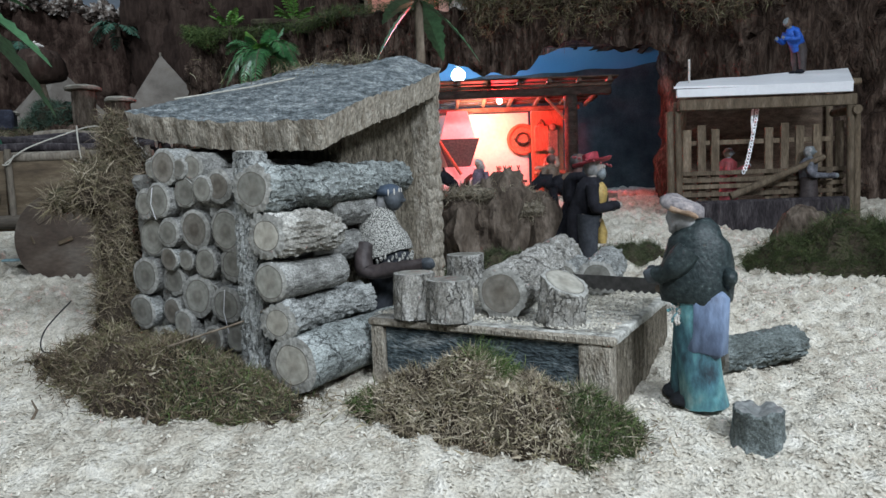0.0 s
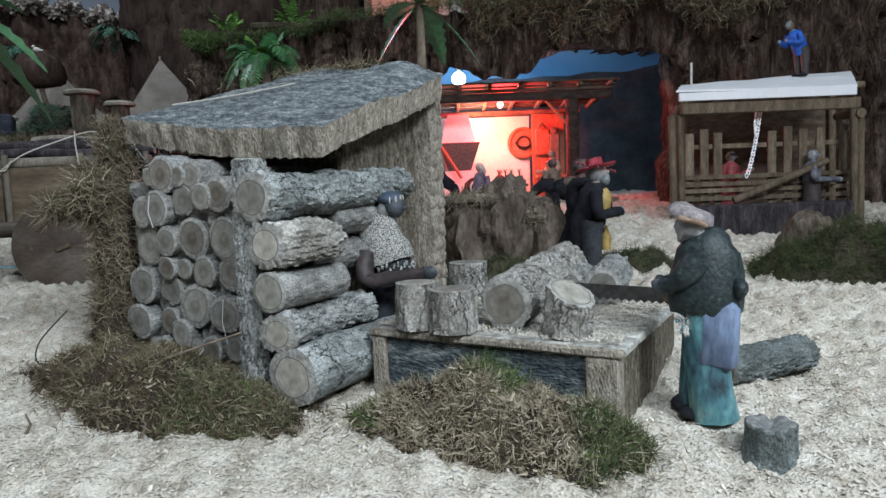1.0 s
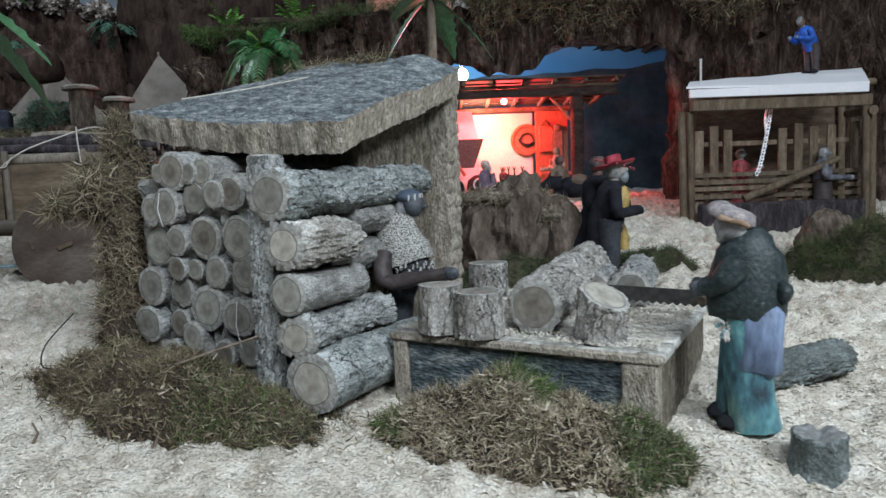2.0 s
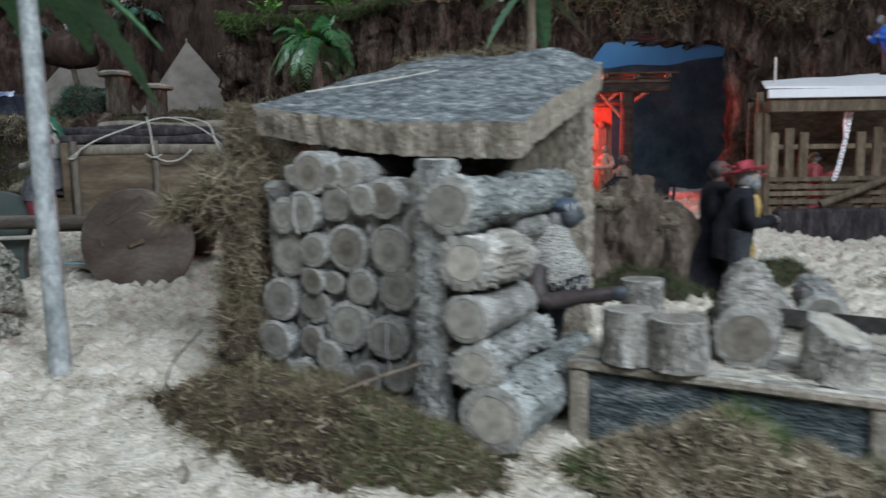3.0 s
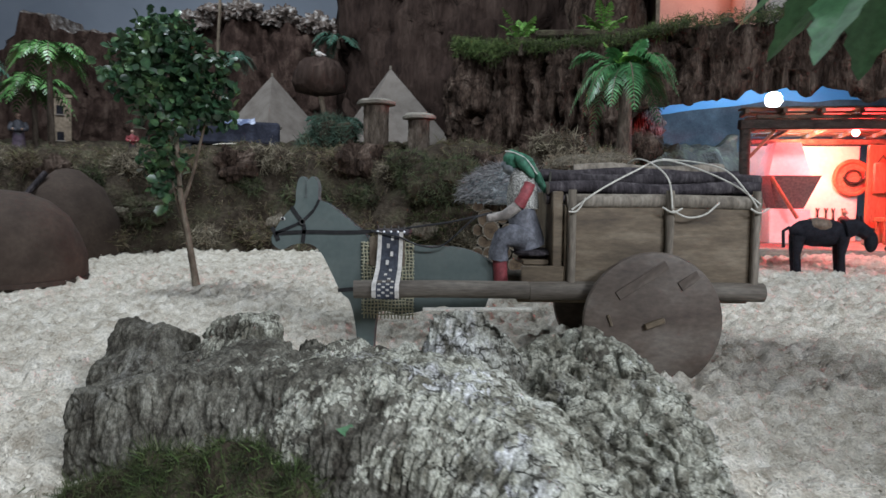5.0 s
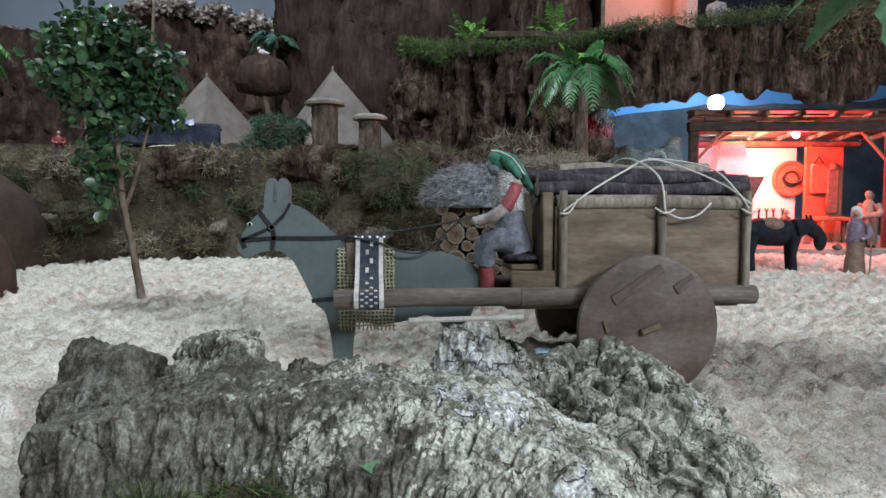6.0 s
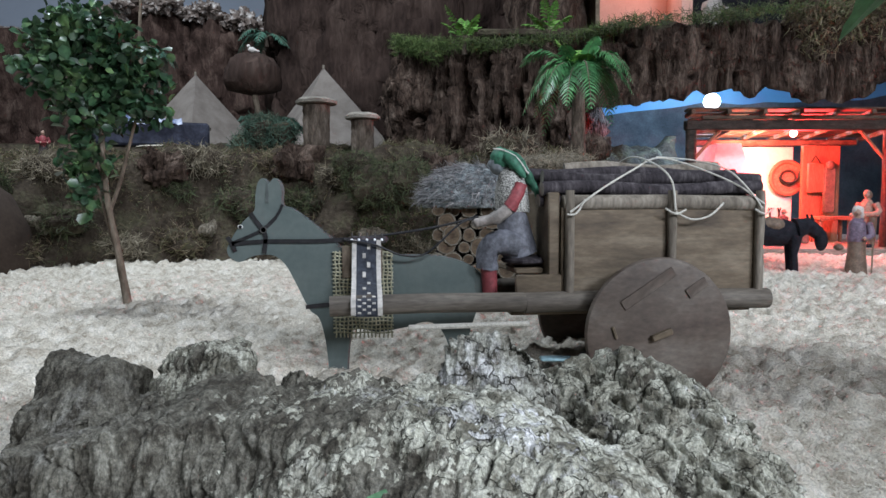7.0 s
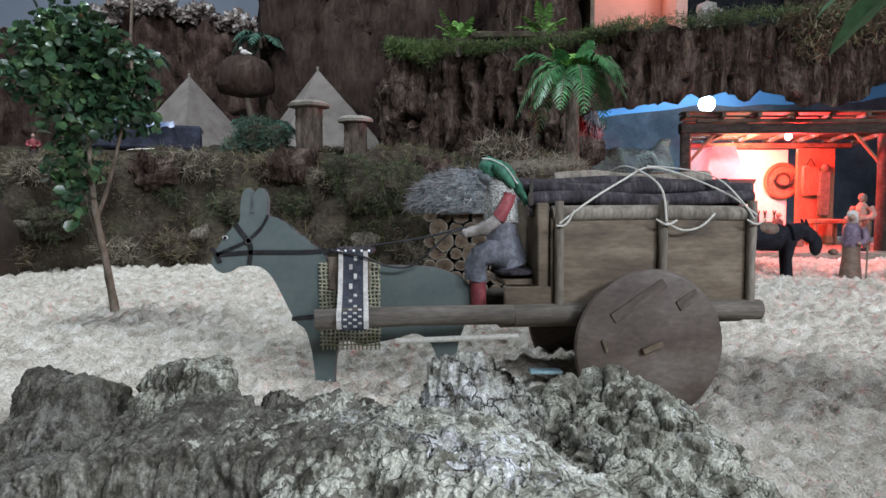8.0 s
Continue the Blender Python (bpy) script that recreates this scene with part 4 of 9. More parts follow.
def log_mesh(name, r, length, bark, cut, n=22, rough=0.0022, taper=0.0, rings=None, lip=0.0012, seed=0.0, oval=1.0, slant=0.0, cut_r=0.80, plates=1.0, bend=0.0, rim_material=None, swell=0.0):
    """A piece of trunk along z with a thick bark skin and two sawn ends set a little in."""
    s = Shape()
    rings = rings or max(5, int(length / 0.0028))
    vs, fs = [], []
    for j in range(rings + 1):
        z = length * j / rings
        mid = bend * math.sin(math.pi * j / rings)
        for k in range(n):
            a = 2 * math.pi * k / n
            c, d = math.cos(a), math.sin(a)
            wave = 1 + swell * noise.noise(Vector((c * 0.9, d * 0.9, z * 26 + seed)))
            rr = r * wave * (1 - taper * z / max(length, 1e-6)) + rough * bark_relief(c, d, z, r, seed, plates)
            vs.append(Vector((c * rr + mid, d * rr * oval, z + (slant * c * rr * (j / rings) ** 2))))
    for j in range(rings):
        for k in range(n):
            fs.append((j * n + k, j * n + (k + 1) % n, (j + 1) * n + (k + 1) % n, (j + 1) * n + k))
    s.add(vs, fs, bark)
    for base, sign in ((0, 1), (rings * n, -1)):
        rim = vs[base:base + n]
        mid = sum(rim, Vector()) / n
        top = slant if base else 0.0
        r1 = r * (1 - taper if base else 1) * cut_r
        inner, disc = [], []
        for k in range(n):
            a = 2 * math.pi * k / n
            wob = 1 + 0.09 * noise.noise(Vector((math.cos(a) * 1.2, math.sin(a) * 1.2, seed + base)))
            for lst, f_ in ((inner, 1.0), (disc, 0.945)):
                x, y = math.cos(a) * r1 * wob * f_, math.sin(a) * r1 * wob * oval * f_
                lst.append(mid + Vector((x, y, top * x - sign * lip)))
        s.add(rim + inner, [(k, (k + 1) % n, n + (k + 1) % n, n + k) for k in range(n)], rim_material or CUTBARK)
        s.add(inner + disc, [(k, (k + 1) % n, n + (k + 1) % n, n + k) for k in range(n)], RING)
        s.add(disc + [mid + Vector((0, 0, -sign * lip))], [(k, (k + 1) % n, n) for k in range(n)], cut)
    return s.mesh(name, True, 60)


# ---- the log hut ----
HUT = pose(-0.155, 0.625, 0, 0, 0, -28)
hut = thing("log_hut", HUT, "small hut of stacked grey logs under a thick bark roof", "hut")
ENDS = [(-141, 242, 18), (-103, 240, 14), (-148, 209, 17), (-116, 216, 15), (-66, 221, 16), (-86, 219, 13), (-168, 171, 20), (-136, 176, 14), (-104, 179, 20),
        (-62, 178, 19), (-175, 131, 19), (-142, 126, 15), (-140, 149, 12), (-90, 146, 14), (-57, 146, 18), (-184, 93, 17), (-146, 94, 14), (-105, 112, 20), (-64, 106, 19),
        (-60, 74, 15), (-84, 70, 14), (-120, 240, 10), (-121, 148, 11), (-124, 84, 13), (-34, 232, 13), (-32, 198, 16), (-30, 160, 16), (-32, 122, 16), (-34, 84, 17),
        (-86, 116, 9), (-160, 240, 10), (-168, 205, 13), (-185, 62, 16), (-150, 62, 15), (-110, 62, 15)]
for i, (x, z, r) in enumerate(ENDS):
    y = 0.004 * math.sin(i * 2.4) + 0.002 + (0.006 if x > -40 else 0)
    me = log_mesh("log", r * 1.07 / 1000, 0.10, BARK if i % 3 else BARK_PALE, SAWN if i % 4 else SAWN_DARK, n=34, rings=16, rough=0.0022, seed=i * 1.7, oval=1.0 + 0.16 * math.sin(i * 3.1), cut_r=0.80 - 0.06 * math.sin(i * 1.9), plates=0.7)
    part("log", me, hut, "" if i else "small round log seen end-on", pose(x / 1000, y + 0.10, z / 1000, 90, 0, 0) @ pose(0, 0, 0, 0, 0, i * 40))
SIDE = [(12, 217, 22, 236, 0.9), (25, 177, 22, 82, 1), (25, 137, 19, 86, 1), (31, 102, 19, 130, 1), (45, 66, 27, 190, 1), (10, 192, 18, 100, 1), (8, 156, 18, 100, 1)]
for i, (x, z, r, ln_, o) in enumerate(SIDE):
    y0 = -0.036 if i < 5 else 0.064
    me = log_mesh("log", r / 1000, ln_ / 1000, (BARK_TEAL, BARK_TAN, BARK, BARK_PALE, BARK_TEAL, BARK, BARK)[i], SAWN_PALE if i in (1, 3, 4) else SAWN, n=72, rough=(0.0050, 0.0050, 0.0018, 0.0048, 0.0022, 0.003, 0.003)[i], seed=40 + i * 3.3, oval=0.92, taper=0.08,
                  cut_r=(0.74, 0.66, 0.84, 0.66, 0.70, 0.7, 0.7)[i], plates=(0.55, 0.9, 0.3, 0.8, 0.0, 0.5, 0.5)[i], bend=(0.006, 0.005, 0.0, -0.005, 0.002, 0, 0)[i], swell=(0.12, 0.22, 0.0, 0.20, 0.10, 0, 0)[i])
    part("log", me, hut, "" if i else "long horizontal side log", pose(x / 1000, y0, z / 1000, -90 + (1.5 if i == 0 else 0), 0, -2 * (i % 3)))
part("corner_post", log_mesh("corner_post", 0.0150, 0.205, BARK_PALE, SAWN, n=64, rough=0.0040, seed=5, oval=0.8, plates=1.2), hut, "upright bark-covered corner post", pose(-0.011, -0.019, 0.045, 0, 1.5, 0))
# dark panels added so the gap under the roof reads as a dark inside
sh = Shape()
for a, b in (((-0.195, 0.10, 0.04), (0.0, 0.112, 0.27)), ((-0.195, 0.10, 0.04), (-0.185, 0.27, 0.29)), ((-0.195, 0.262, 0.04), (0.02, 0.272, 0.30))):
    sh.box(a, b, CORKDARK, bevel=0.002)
part("inner_wall", sh, hut, "dark cork panels added so the hut's inside reads dark")


# thin white lines put in for dotted glints on the log ends
for x, z0, z1 in ((-0.150, 0.19, 0.222), (-0.060, 0.08, 0.122)):
    part("thread", Shape().tube([(x, -0.006, z1), (x + 0.001, -0.010, (z0 + z1) / 2), (x + 0.003, -0.007, z0)], 0.00028, PAPER, n=5), hut, "thin white line put in for glints on the log ends")


def rough_panel(x0, x1, z0, ztop, y0, y1, material, step=0.006, depth=0.004, notch=0.0):
    """An upright sheet of bark facing +x, its top following a slope, with real thickness."""
    s = Shape()
    ny = int((y1 - y0) / step)
    nz = int((max(ztop(y0), ztop(y1)) - z0) / step)
    front, back = [], []
    for j in range(nz + 1):
        for i in range(ny + 1):
            y = y0 + (y1 - y0) * i / ny
            z = z0 + (ztop(y) - z0) * j / nz
            o = depth * (noise.noise(Vector((y * 130, z * 28, 3))) + 0.5 * noise.noise(Vector((y * 300, z * 90, 3))))
            o -= notch * max(0.0, math.sin(z * 370 + 3 * noise.noise(Vector((y * 60, z * 30, 8)))) - 0.45)
            front.append((x1 + o, y + 0.002 * noise.noise(Vector((1, 1, z * 90))), z))
            back.append((x0, y, z))
    f = [(j * (ny + 1) + i, j * (ny + 1) + i + 1, (j + 1) * (ny + 1) + i + 1, (j + 1) * (ny + 1) + i) for j in range(nz) for i in range(ny)]
    s.add(front, f, material)
    s.add(back, f, material)
    rim = [i for i in range(ny + 1)] + [j * (ny + 1) + ny for j in range(1, nz + 1)] + [nz * (ny + 1) + i for i in range(ny - 1, -1, -1)] + [j * (ny + 1) for j in range(nz - 1, 0, -1)]
    k = len(rim)
    s.add([front[i] for i in rim] + [back[i] for i in rim], [(i, (i + 1) % k, k + (i + 1) % k, k + i) for i in range(k)], material)
    return s


part("mud_filling", rough_panel(-0.01, 0.0, 0.04, lambda y: 0.236, 0.0, 0.195, MUD, depth=0.009), hut, "grey dusty filling between the log ends", pose(0.0, 0.011, 0, 0, 0, -90) @ pose(0, -0.195, 0))
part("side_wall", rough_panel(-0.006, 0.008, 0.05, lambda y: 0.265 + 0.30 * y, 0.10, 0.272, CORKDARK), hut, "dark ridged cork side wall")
part("back_post", rough_panel(0.0, 0.030, 0.05, lambda y: 0.25 + 0.30 * y, 0.247, 0.278, CORK, step=0.0028, depth=0.003, notch=0.004), hut, "pale cork strip at the rear corner")


def roof_slab():
    """A sheet of bark: rough grey top, ragged cork edge."""
    s = Shape()
    nx, ny = 64, 56

    def corner(u, v):
        fl, fr, br, bl = Vector((-0.224, 0.026, 0.305)), Vector((0.048, 0.018, 0.277)), Vector((0.046, 0.256, 0.351)), Vector((-0.222, 0.262, 0.366))
        p = fl.lerp(fr, u).lerp(bl.lerp(br, u), v)
        e = 0.005 * noise.noise(Vector((u * 9, v * 9, 1))) + 0.003 * noise.noise(Vector((u * 24, v * 24, 1)))
        p += Vector((e * (2 * u - 1) ** 3, e * (2 * v - 1) ** 3, 0))
        p.z += 0.016 * math.sin(math.pi * u) * v - 0.006 * math.sin(math.pi * u) * (1 - v) + 0.012 * noise.noise(Vector((u * 3.1, v * 2.2, 5))) * v
        return p

    top, bot = [], []
    for j in range(ny + 1):
        for i in range(nx + 1):
            u, v = i / nx, j / ny
            p = corner(u, v)
            rough = 0.0022 * noise.noise(p * 120) + 0.0016 * noise.noise(Vector((p.x * 60, p.y * 320, p.z * 60)))
            top.append(p + Vector((0, 0, rough)))
            th = 0.027 + 0.004 * noise.noise(Vector((u * 5, v * 5, 8))) + 0.0025 * noise.noise(Vector((u * 40, v * 40, 8)))
            bot.append(p - Vector((-0.004 * (2 * u - 1) * -1, -0.004 * (1 - v), th)))
    f = [(j * (nx + 1) + i, j * (nx + 1) + i + 1, (j + 1) * (nx + 1) + i + 1, (j + 1) * (nx + 1) + i) for j in range(ny) for i in range(nx)]
    s.add(top, f, ROOFTOP)
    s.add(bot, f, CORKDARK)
    rim = [i for i in range(nx + 1)] + [j * (nx + 1) + nx for j in range(1, ny + 1)] + [ny * (nx + 1) + i for i in range(nx - 1, -1, -1)] + [j * (nx + 1) for j in range(ny - 1, 0, -1)]
    k = len(rim)
    rows = 6
    vs = []
    for q in range(rows + 1):
        for n_, i in enumerate(rim):
            a, b = top[i], bot[i]
            p = a.lerp(b, q / rows)
            c = Vector((-0.088, 0.14, p.z))
            o = (p - c).normalized() * (0.0018 * noise.noise(Vector((n_ * 0.9, q * 0.35, 2))) + 0.0022 * noise.noise(Vector((n_ * 0.23, q * 0.2, 2)))) if 0 < q < rows else Vector()
            vs.append(p + o)
    s.add(vs, [(q * k + i, q * k + (i + 1) % k, (q + 1) * k + (i + 1) % k, (q + 1) * k + i) for q in range(rows) for i in range(k)], CORK)
    return s


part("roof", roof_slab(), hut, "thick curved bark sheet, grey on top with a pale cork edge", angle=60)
# wisps of root on the roof's far rim and one pale root across it
pts = [(-0.20 + 0.16 * random.random(), 0.24 + 0.02 * random.random(), 0.368 + 0.008 * random.random()) for _ in range(420)]
pts += [(-0.21 + 0.10 * random.random(), 0.05 + 0.2 * random.random(), 0.335 + 0.02 * random.random()) for _ in range(60)]
v, f = fibres(pts, [(0, 0.3, 0.6)] * len(pts), 0.018, 0.0004, 0.3, 0.9, 0.9)
tagged(part("root_fringe", big_mesh("root_fringe", v, f, [MOSS_STRAW]), hut), "dry wisps of root along the rim", kind="stuff")
part("root", Shape().tube(smooth_path([(-0.195, 0.07, 0.3200), (-0.165, 0.105, 0.3275), (-0.135, 0.135, 0.3350), (-0.100, 0.165, 0.3440)]), 0.0009, ROPE, n=6), hut, "pale thin root lying on the bark")


# ---- moss round the hut ----
def moss_mass(name, blobs, count, length, material, label, core=EARTH, width=0.0007, droop=0.35):
    """Hanging moss: strands standing out of a few rough lumps."""
    s = Shape()
    pts, nor = [], []
    vol = sum(b[1][0] * b[1][2] for b in blobs)
    for c, r in blobs:
        s.ball(c, [q * 0.9 for q in r], core, rough=min(r) * 0.35, freq=30)
        for _ in range(int(count * r[0] * r[2] / vol)):
            d = Vector((random.gauss(0, 1), random.gauss(0, 1), random.gauss(0, 1))).normalized()
            pts.append((c[0] + d.x * r[0] * 0.95, c[1] + d.y * r[1] * 0.95, c[2] + d.z * r[2] * 0.95))
            nor.append(swirl(pts[-1], d, 40.0, 0.8))
    v, f = fibres(pts, nor, length, width, droop, 0.4, 1.7)
    off = len(s.v)
    verts = s.v + v.tolist()
    faces = s.f + [tuple(off + i for i in q) for q in f]
    me = big_mesh(name, verts, faces, [core, material], [0] * len(s.f) + [1] * len(f))
    return tagged(new(name, me), label, "moss", kind="stuff")


moss_mass("hanging_moss", [((-0.362, 0.728, 0.225), (0.024, 0.03, 0.033)), ((-0.352, 0.735, 0.16), (0.017, 0.03, 0.06)), ((-0.352, 0.725, 0.09), (0.020, 0.03, 0.05)),
                           ((-0.405, 0.735, 0.212), (0.020, 0.012, 0.014)), ((-0.35, 0.745, 0.275), (0.012, 0.02, 0.03)), ((-0.345, 0.765, 0.2), (0.015, 0.04, 0.08))],
          13000, 0.019, MOSS_FLANK, "straw-coloured hanging moss on the hut's flank", width=0.0005)
moss_heap("moss_heap", (-0.262, 0.615), 0.150, 0.057, 0.041, 7500, MOSS_BROWN, "brown and olive moss heaped at the foot of the hut", yaw=-22, length=0.011, width=0.0006, curl=1.5,
          extra=((MOSS_GREEN, 1700, lambda a, b: a > 0.2 and b < 0.3, 0.010, 0.0010), (MOSS_BRIGHT, 900, lambda a, b: 0.35 < a < 0.85 and b < 0.1, 0.012), (MOSS_STRAW, 700, lambda a, b: a > -0.3, 0.015, 0.0007), (MOSS_TAN, 4200, lambda a, b: True, 0.008, 0.0013)))
moss_heap("moss_heap", (0.032, 0.520), 0.118, 0.05, 0.047, 5000, MOSS_TAN, "brown and green moss heaped before the sawing platform", yaw=-24, length=0.009, width=0.0008, curl=1.6,
          extra=((MOSS_BRIGHT, 1500, lambda a, b: -0.14 < a < 0.16 and -0.1 < b < 0.75, 0.020, 0.0007), (MOSS_GREEN, 3200, lambda a, b: a > 0.55, 0.013, 0.0006), (MOSS_BRIGHT, 2600, lambda a, b: a > 0.58 or (a < -0.75 and b < 0.2), 0.013, 0.0007), (MOSS_STRAW, 1500, lambda a, b: -0.7 < a < 0.5, 0.011, 0.0010), (MOSS_TAN, 6500, lambda a, b: a < 0.62, 0.0075, 0.0015)))
single("twig", Shape().tube(smooth_path([(-0.245, 0.588, 0.082), (-0.215, 0.60, 0.09), (-0.18, 0.605, 0.10), (-0.152, 0.60, 0.115)]), [0.0010] * 18 + [0.0006], TWIG, n=6), Matrix(), "thin bent brown twig lying on the moss", "twig")
single("wire", Shape().tube(smooth_path([(-0.375, 0.655, 0.065), (-0.392, 0.65, 0.068), (-0.388, 0.65, 0.088), (-0.365, 0.66, 0.115)]), 0.0007, STRAP, n=5), Matrix(), "thin dark wire bent out of the moss", "wire")
for x, y, a in ((-0.345, 0.545, 20), (-0.285, 0.548, 130), (-0.25, 0.542, 60)):
    single("twig", Shape().tube([(0, 0, 0), (0.006, 0.0, 0.011), (0.002, 0.004, 0.019)], [0.0016, 0.0012, 0.0007], TWIG, n=6), pose(x, y, gz(x, y) - 0.001, 0, 0, a), "short dark twig stuck in the shavings", "twig")

# ---- the sawing platform ----
BED = pose(-0.068, 0.616, 0, 0, 0, -30)
bed = thing("sawing_platform", BED, "low wooden sawing platform dusted with sawdust", "platform")
for i in range(5):
    part("top_plank", Shape().box((-0.004, (0.0055 if i == 0 else 0.001) + 0.042 * i, 0.089 + 0.0005 * (i % 2)), (0.226, 0.040 + 0.042 * i, 0.0965 + 0.0008 * (i % 3)), DUSTY), bed)
part("edge_strip", Shape().box((-0.004, -0.001, 0.0888), (0.226, 0.005, 0.0958), CORK, bevel=0.0018), bed, "worn brown front edge")
part("front_panel", Shape().box((0.012, 0.004, 0.035), (0.196, 0.012, 0.088), PLANK_TEAL), bed, "dark slate-grey front board")
part("front_leg", Shape().box((-0.002, 0.0, 0.03), (0.012, 0.016, 0.0885), CORK), bed)
part("front_leg", Shape().box((0.196, 0.0, 0.025), (0.222, 0.016, 0.0885), CORK), bed)
part("side_panel", Shape().box((0.210, 0.017, 0.03), (0.221, 0.205, 0.0885), CORKDARK), bed, "rough bark side board")
part("side_panel", Shape().box((0.0, 0.017, 0.04), (0.010, 0.205, 0.0885), CORKDARK), bed)
part("back_panel", Shape().box((0.011, 0.197, 0.04), (0.209, 0.205, 0.0885), CORKDARK), bed)


def loose_flakes(n, x0, x1, y0, y1, z, heap):
    """Flat flakes of sawdust lying over a board, thicker where the saw drops them."""
    V = []
    while len(V) < 4 * n:
        x, y = random.uniform(x0, x1), random.uniform(y0, y1)
        if random.random() > 0.35 + heap(x, y):
            continue
        a, l, w = random.uniform(0, 6.3), random.uniform(0.0004, 0.0011), random.uniform(0.0003, 0.0006)
        c, s_ = math.cos(a), math.sin(a)
        zz = z + random.uniform(0, 0.0012) + 0.004 * heap(x, y) * random.random()
        V += [(x - c * l + s_ * w, y - s_ * l - c * w, zz), (x + c * l + s_ * w, y + s_ * l - c * w, zz + 0.0006), (x + c * l - s_ * w, y + s_ * l + c * w, zz + 0.0008), (x - c * l - s_ * w, y - s_ * l + c * w, zz)]
    return big_mesh("sawdust", V, [(4 * i, 4 * i + 1, 4 * i + 2, 4 * i + 3) for i in range(n)], [CHIPS])


dust = new("sawdust", loose_flakes(22000, 0.0, 0.222, 0.003, 0.206, 0.0985, lambda x, y: max(0.0, 0.9 * noise.noise(Vector((x, y, 0)) * 24) + (0.5 if y > 0.1 else 0.0))))
dust.matrix_world = BED
tagged(dust, "pale sawdust scattered on the sawing platform", "sawdust", kind="stuff")


def stump(x, y, z, r, h, cut=SAWN, bark=BARK_DUST, name="log_stump", label="short sawn log standing on end", taper=0.10, slant=0.0, yaw=0, group="", rough=0.0026, plates=0.6, tilt=0):
    ob = new(name, log_mesh(name, r, h, bark, cut, n=64, rough=rough, taper=taper, seed=x * 50, slant=slant, cut_r=0.86, lip=0.0004, plates=plates))
    ob.matrix_world = pose(x, y, z, 0, tilt, 0) @ pose(0, 0, 0, 0, 0, yaw)
    return tagged(ob, label, "log", group)


stump(-0.027, 0.607, 0.0975, 0.0195, 0.040, label="short sawn log standing on the platform", yaw=20, group="logs on the platform")
stump(0.005, 0.588, 0.0975, 0.0215, 0.036, label="short sawn log standing on the platform", yaw=80, group="logs on the platform")
stump(0.024, 0.745, 0.058, 0.022, 0.079, label="tall sawn log standing behind the platform", group="logs on the platform")
stump(0.094, 0.553, 0.0965, 0.0195, 0.036, label="leaning log piece with a slanting pale cut", cut=SAWN_PALE, taper=0.0, slant=0.42, yaw=112, tilt=9, rough=0.0034, plates=0.9, group="logs on the platform")


def lying(name, a, b, r, bark, cut, label, rough=0.0034, group="logs on the platform", oval=1.0, taper=0.05, plates=0.9):
    a, b = Vector(a), Vector(b)
    ob = new(name, log_mesh(name, r, (b - a).length, bark, cut, n=64, rough=rough, seed=a.x * 31, taper=taper, oval=oval, plates=plates, cut_r=0.74))
    ob.matrix_world = aim(a, b - a)
    return tagged(ob, label, "log", group)


lying("log", (0.049, 0.580, 0.1205), (0.135, 0.768, 0.130), 0.0235, BARK_DUST, SAWN_DARK, "thick grey log lying on the platform to be sawn")
lying("log", (0.150, 0.660, 0.118), (0.185, 0.745, 0.122), 0.0185, BARK_PALE, SAWN, "grey log lying behind on the platform")
lying("log", (0.122, 0.690, 0.116), (0.150, 0.770, 0.118), 0.0165, BARK_PALE, SAWN, "grey log lying behind on the platform")
saw = thing("two_man_saw", aim((0.072, 0.697, 0.117), (0.125, -0.10, 0.001)), "long dark two-man saw with wooden grips", "saw")
teeth = [(0, 0.0)] + [(0.158 * i / 44, -0.0055 - (0.0025 if i % 2 else 0)) for i in range(45)] + [(0.158, 0.0065), (0.0, 0.0065)]
part("blade", Shape().slab(teeth, 0.0012, STEEL, m=pose(0, 0, 0, 0, 0, -90) @ pose(0, 0, 0, 0, -90, 0)), saw, "dark toothed steel blade", smooth=False)
part("grip", Shape().tube([(-0.014, 0, 0.158), (0.014, 0, 0.158)], 0.0035, TWIG, n=8), saw, "wooden grip")
part("grip", Shape().tube([(-0.014, 0, 0.002), (0.014, 0, 0.002)], 0.0035, TWIG, n=8), saw, "wooden grip")
lying("log", (0.243, 0.606, gz(0.25, 0.61) + 0.013), (0.332, 0.639, gz(0.34, 0.65) + 0.014), 0.0200, BARK_SLATE, SAWN_DARK, "short slate-grey split log lying in the shavings", group="", oval=0.8, plates=1.0, rough=0.0042)


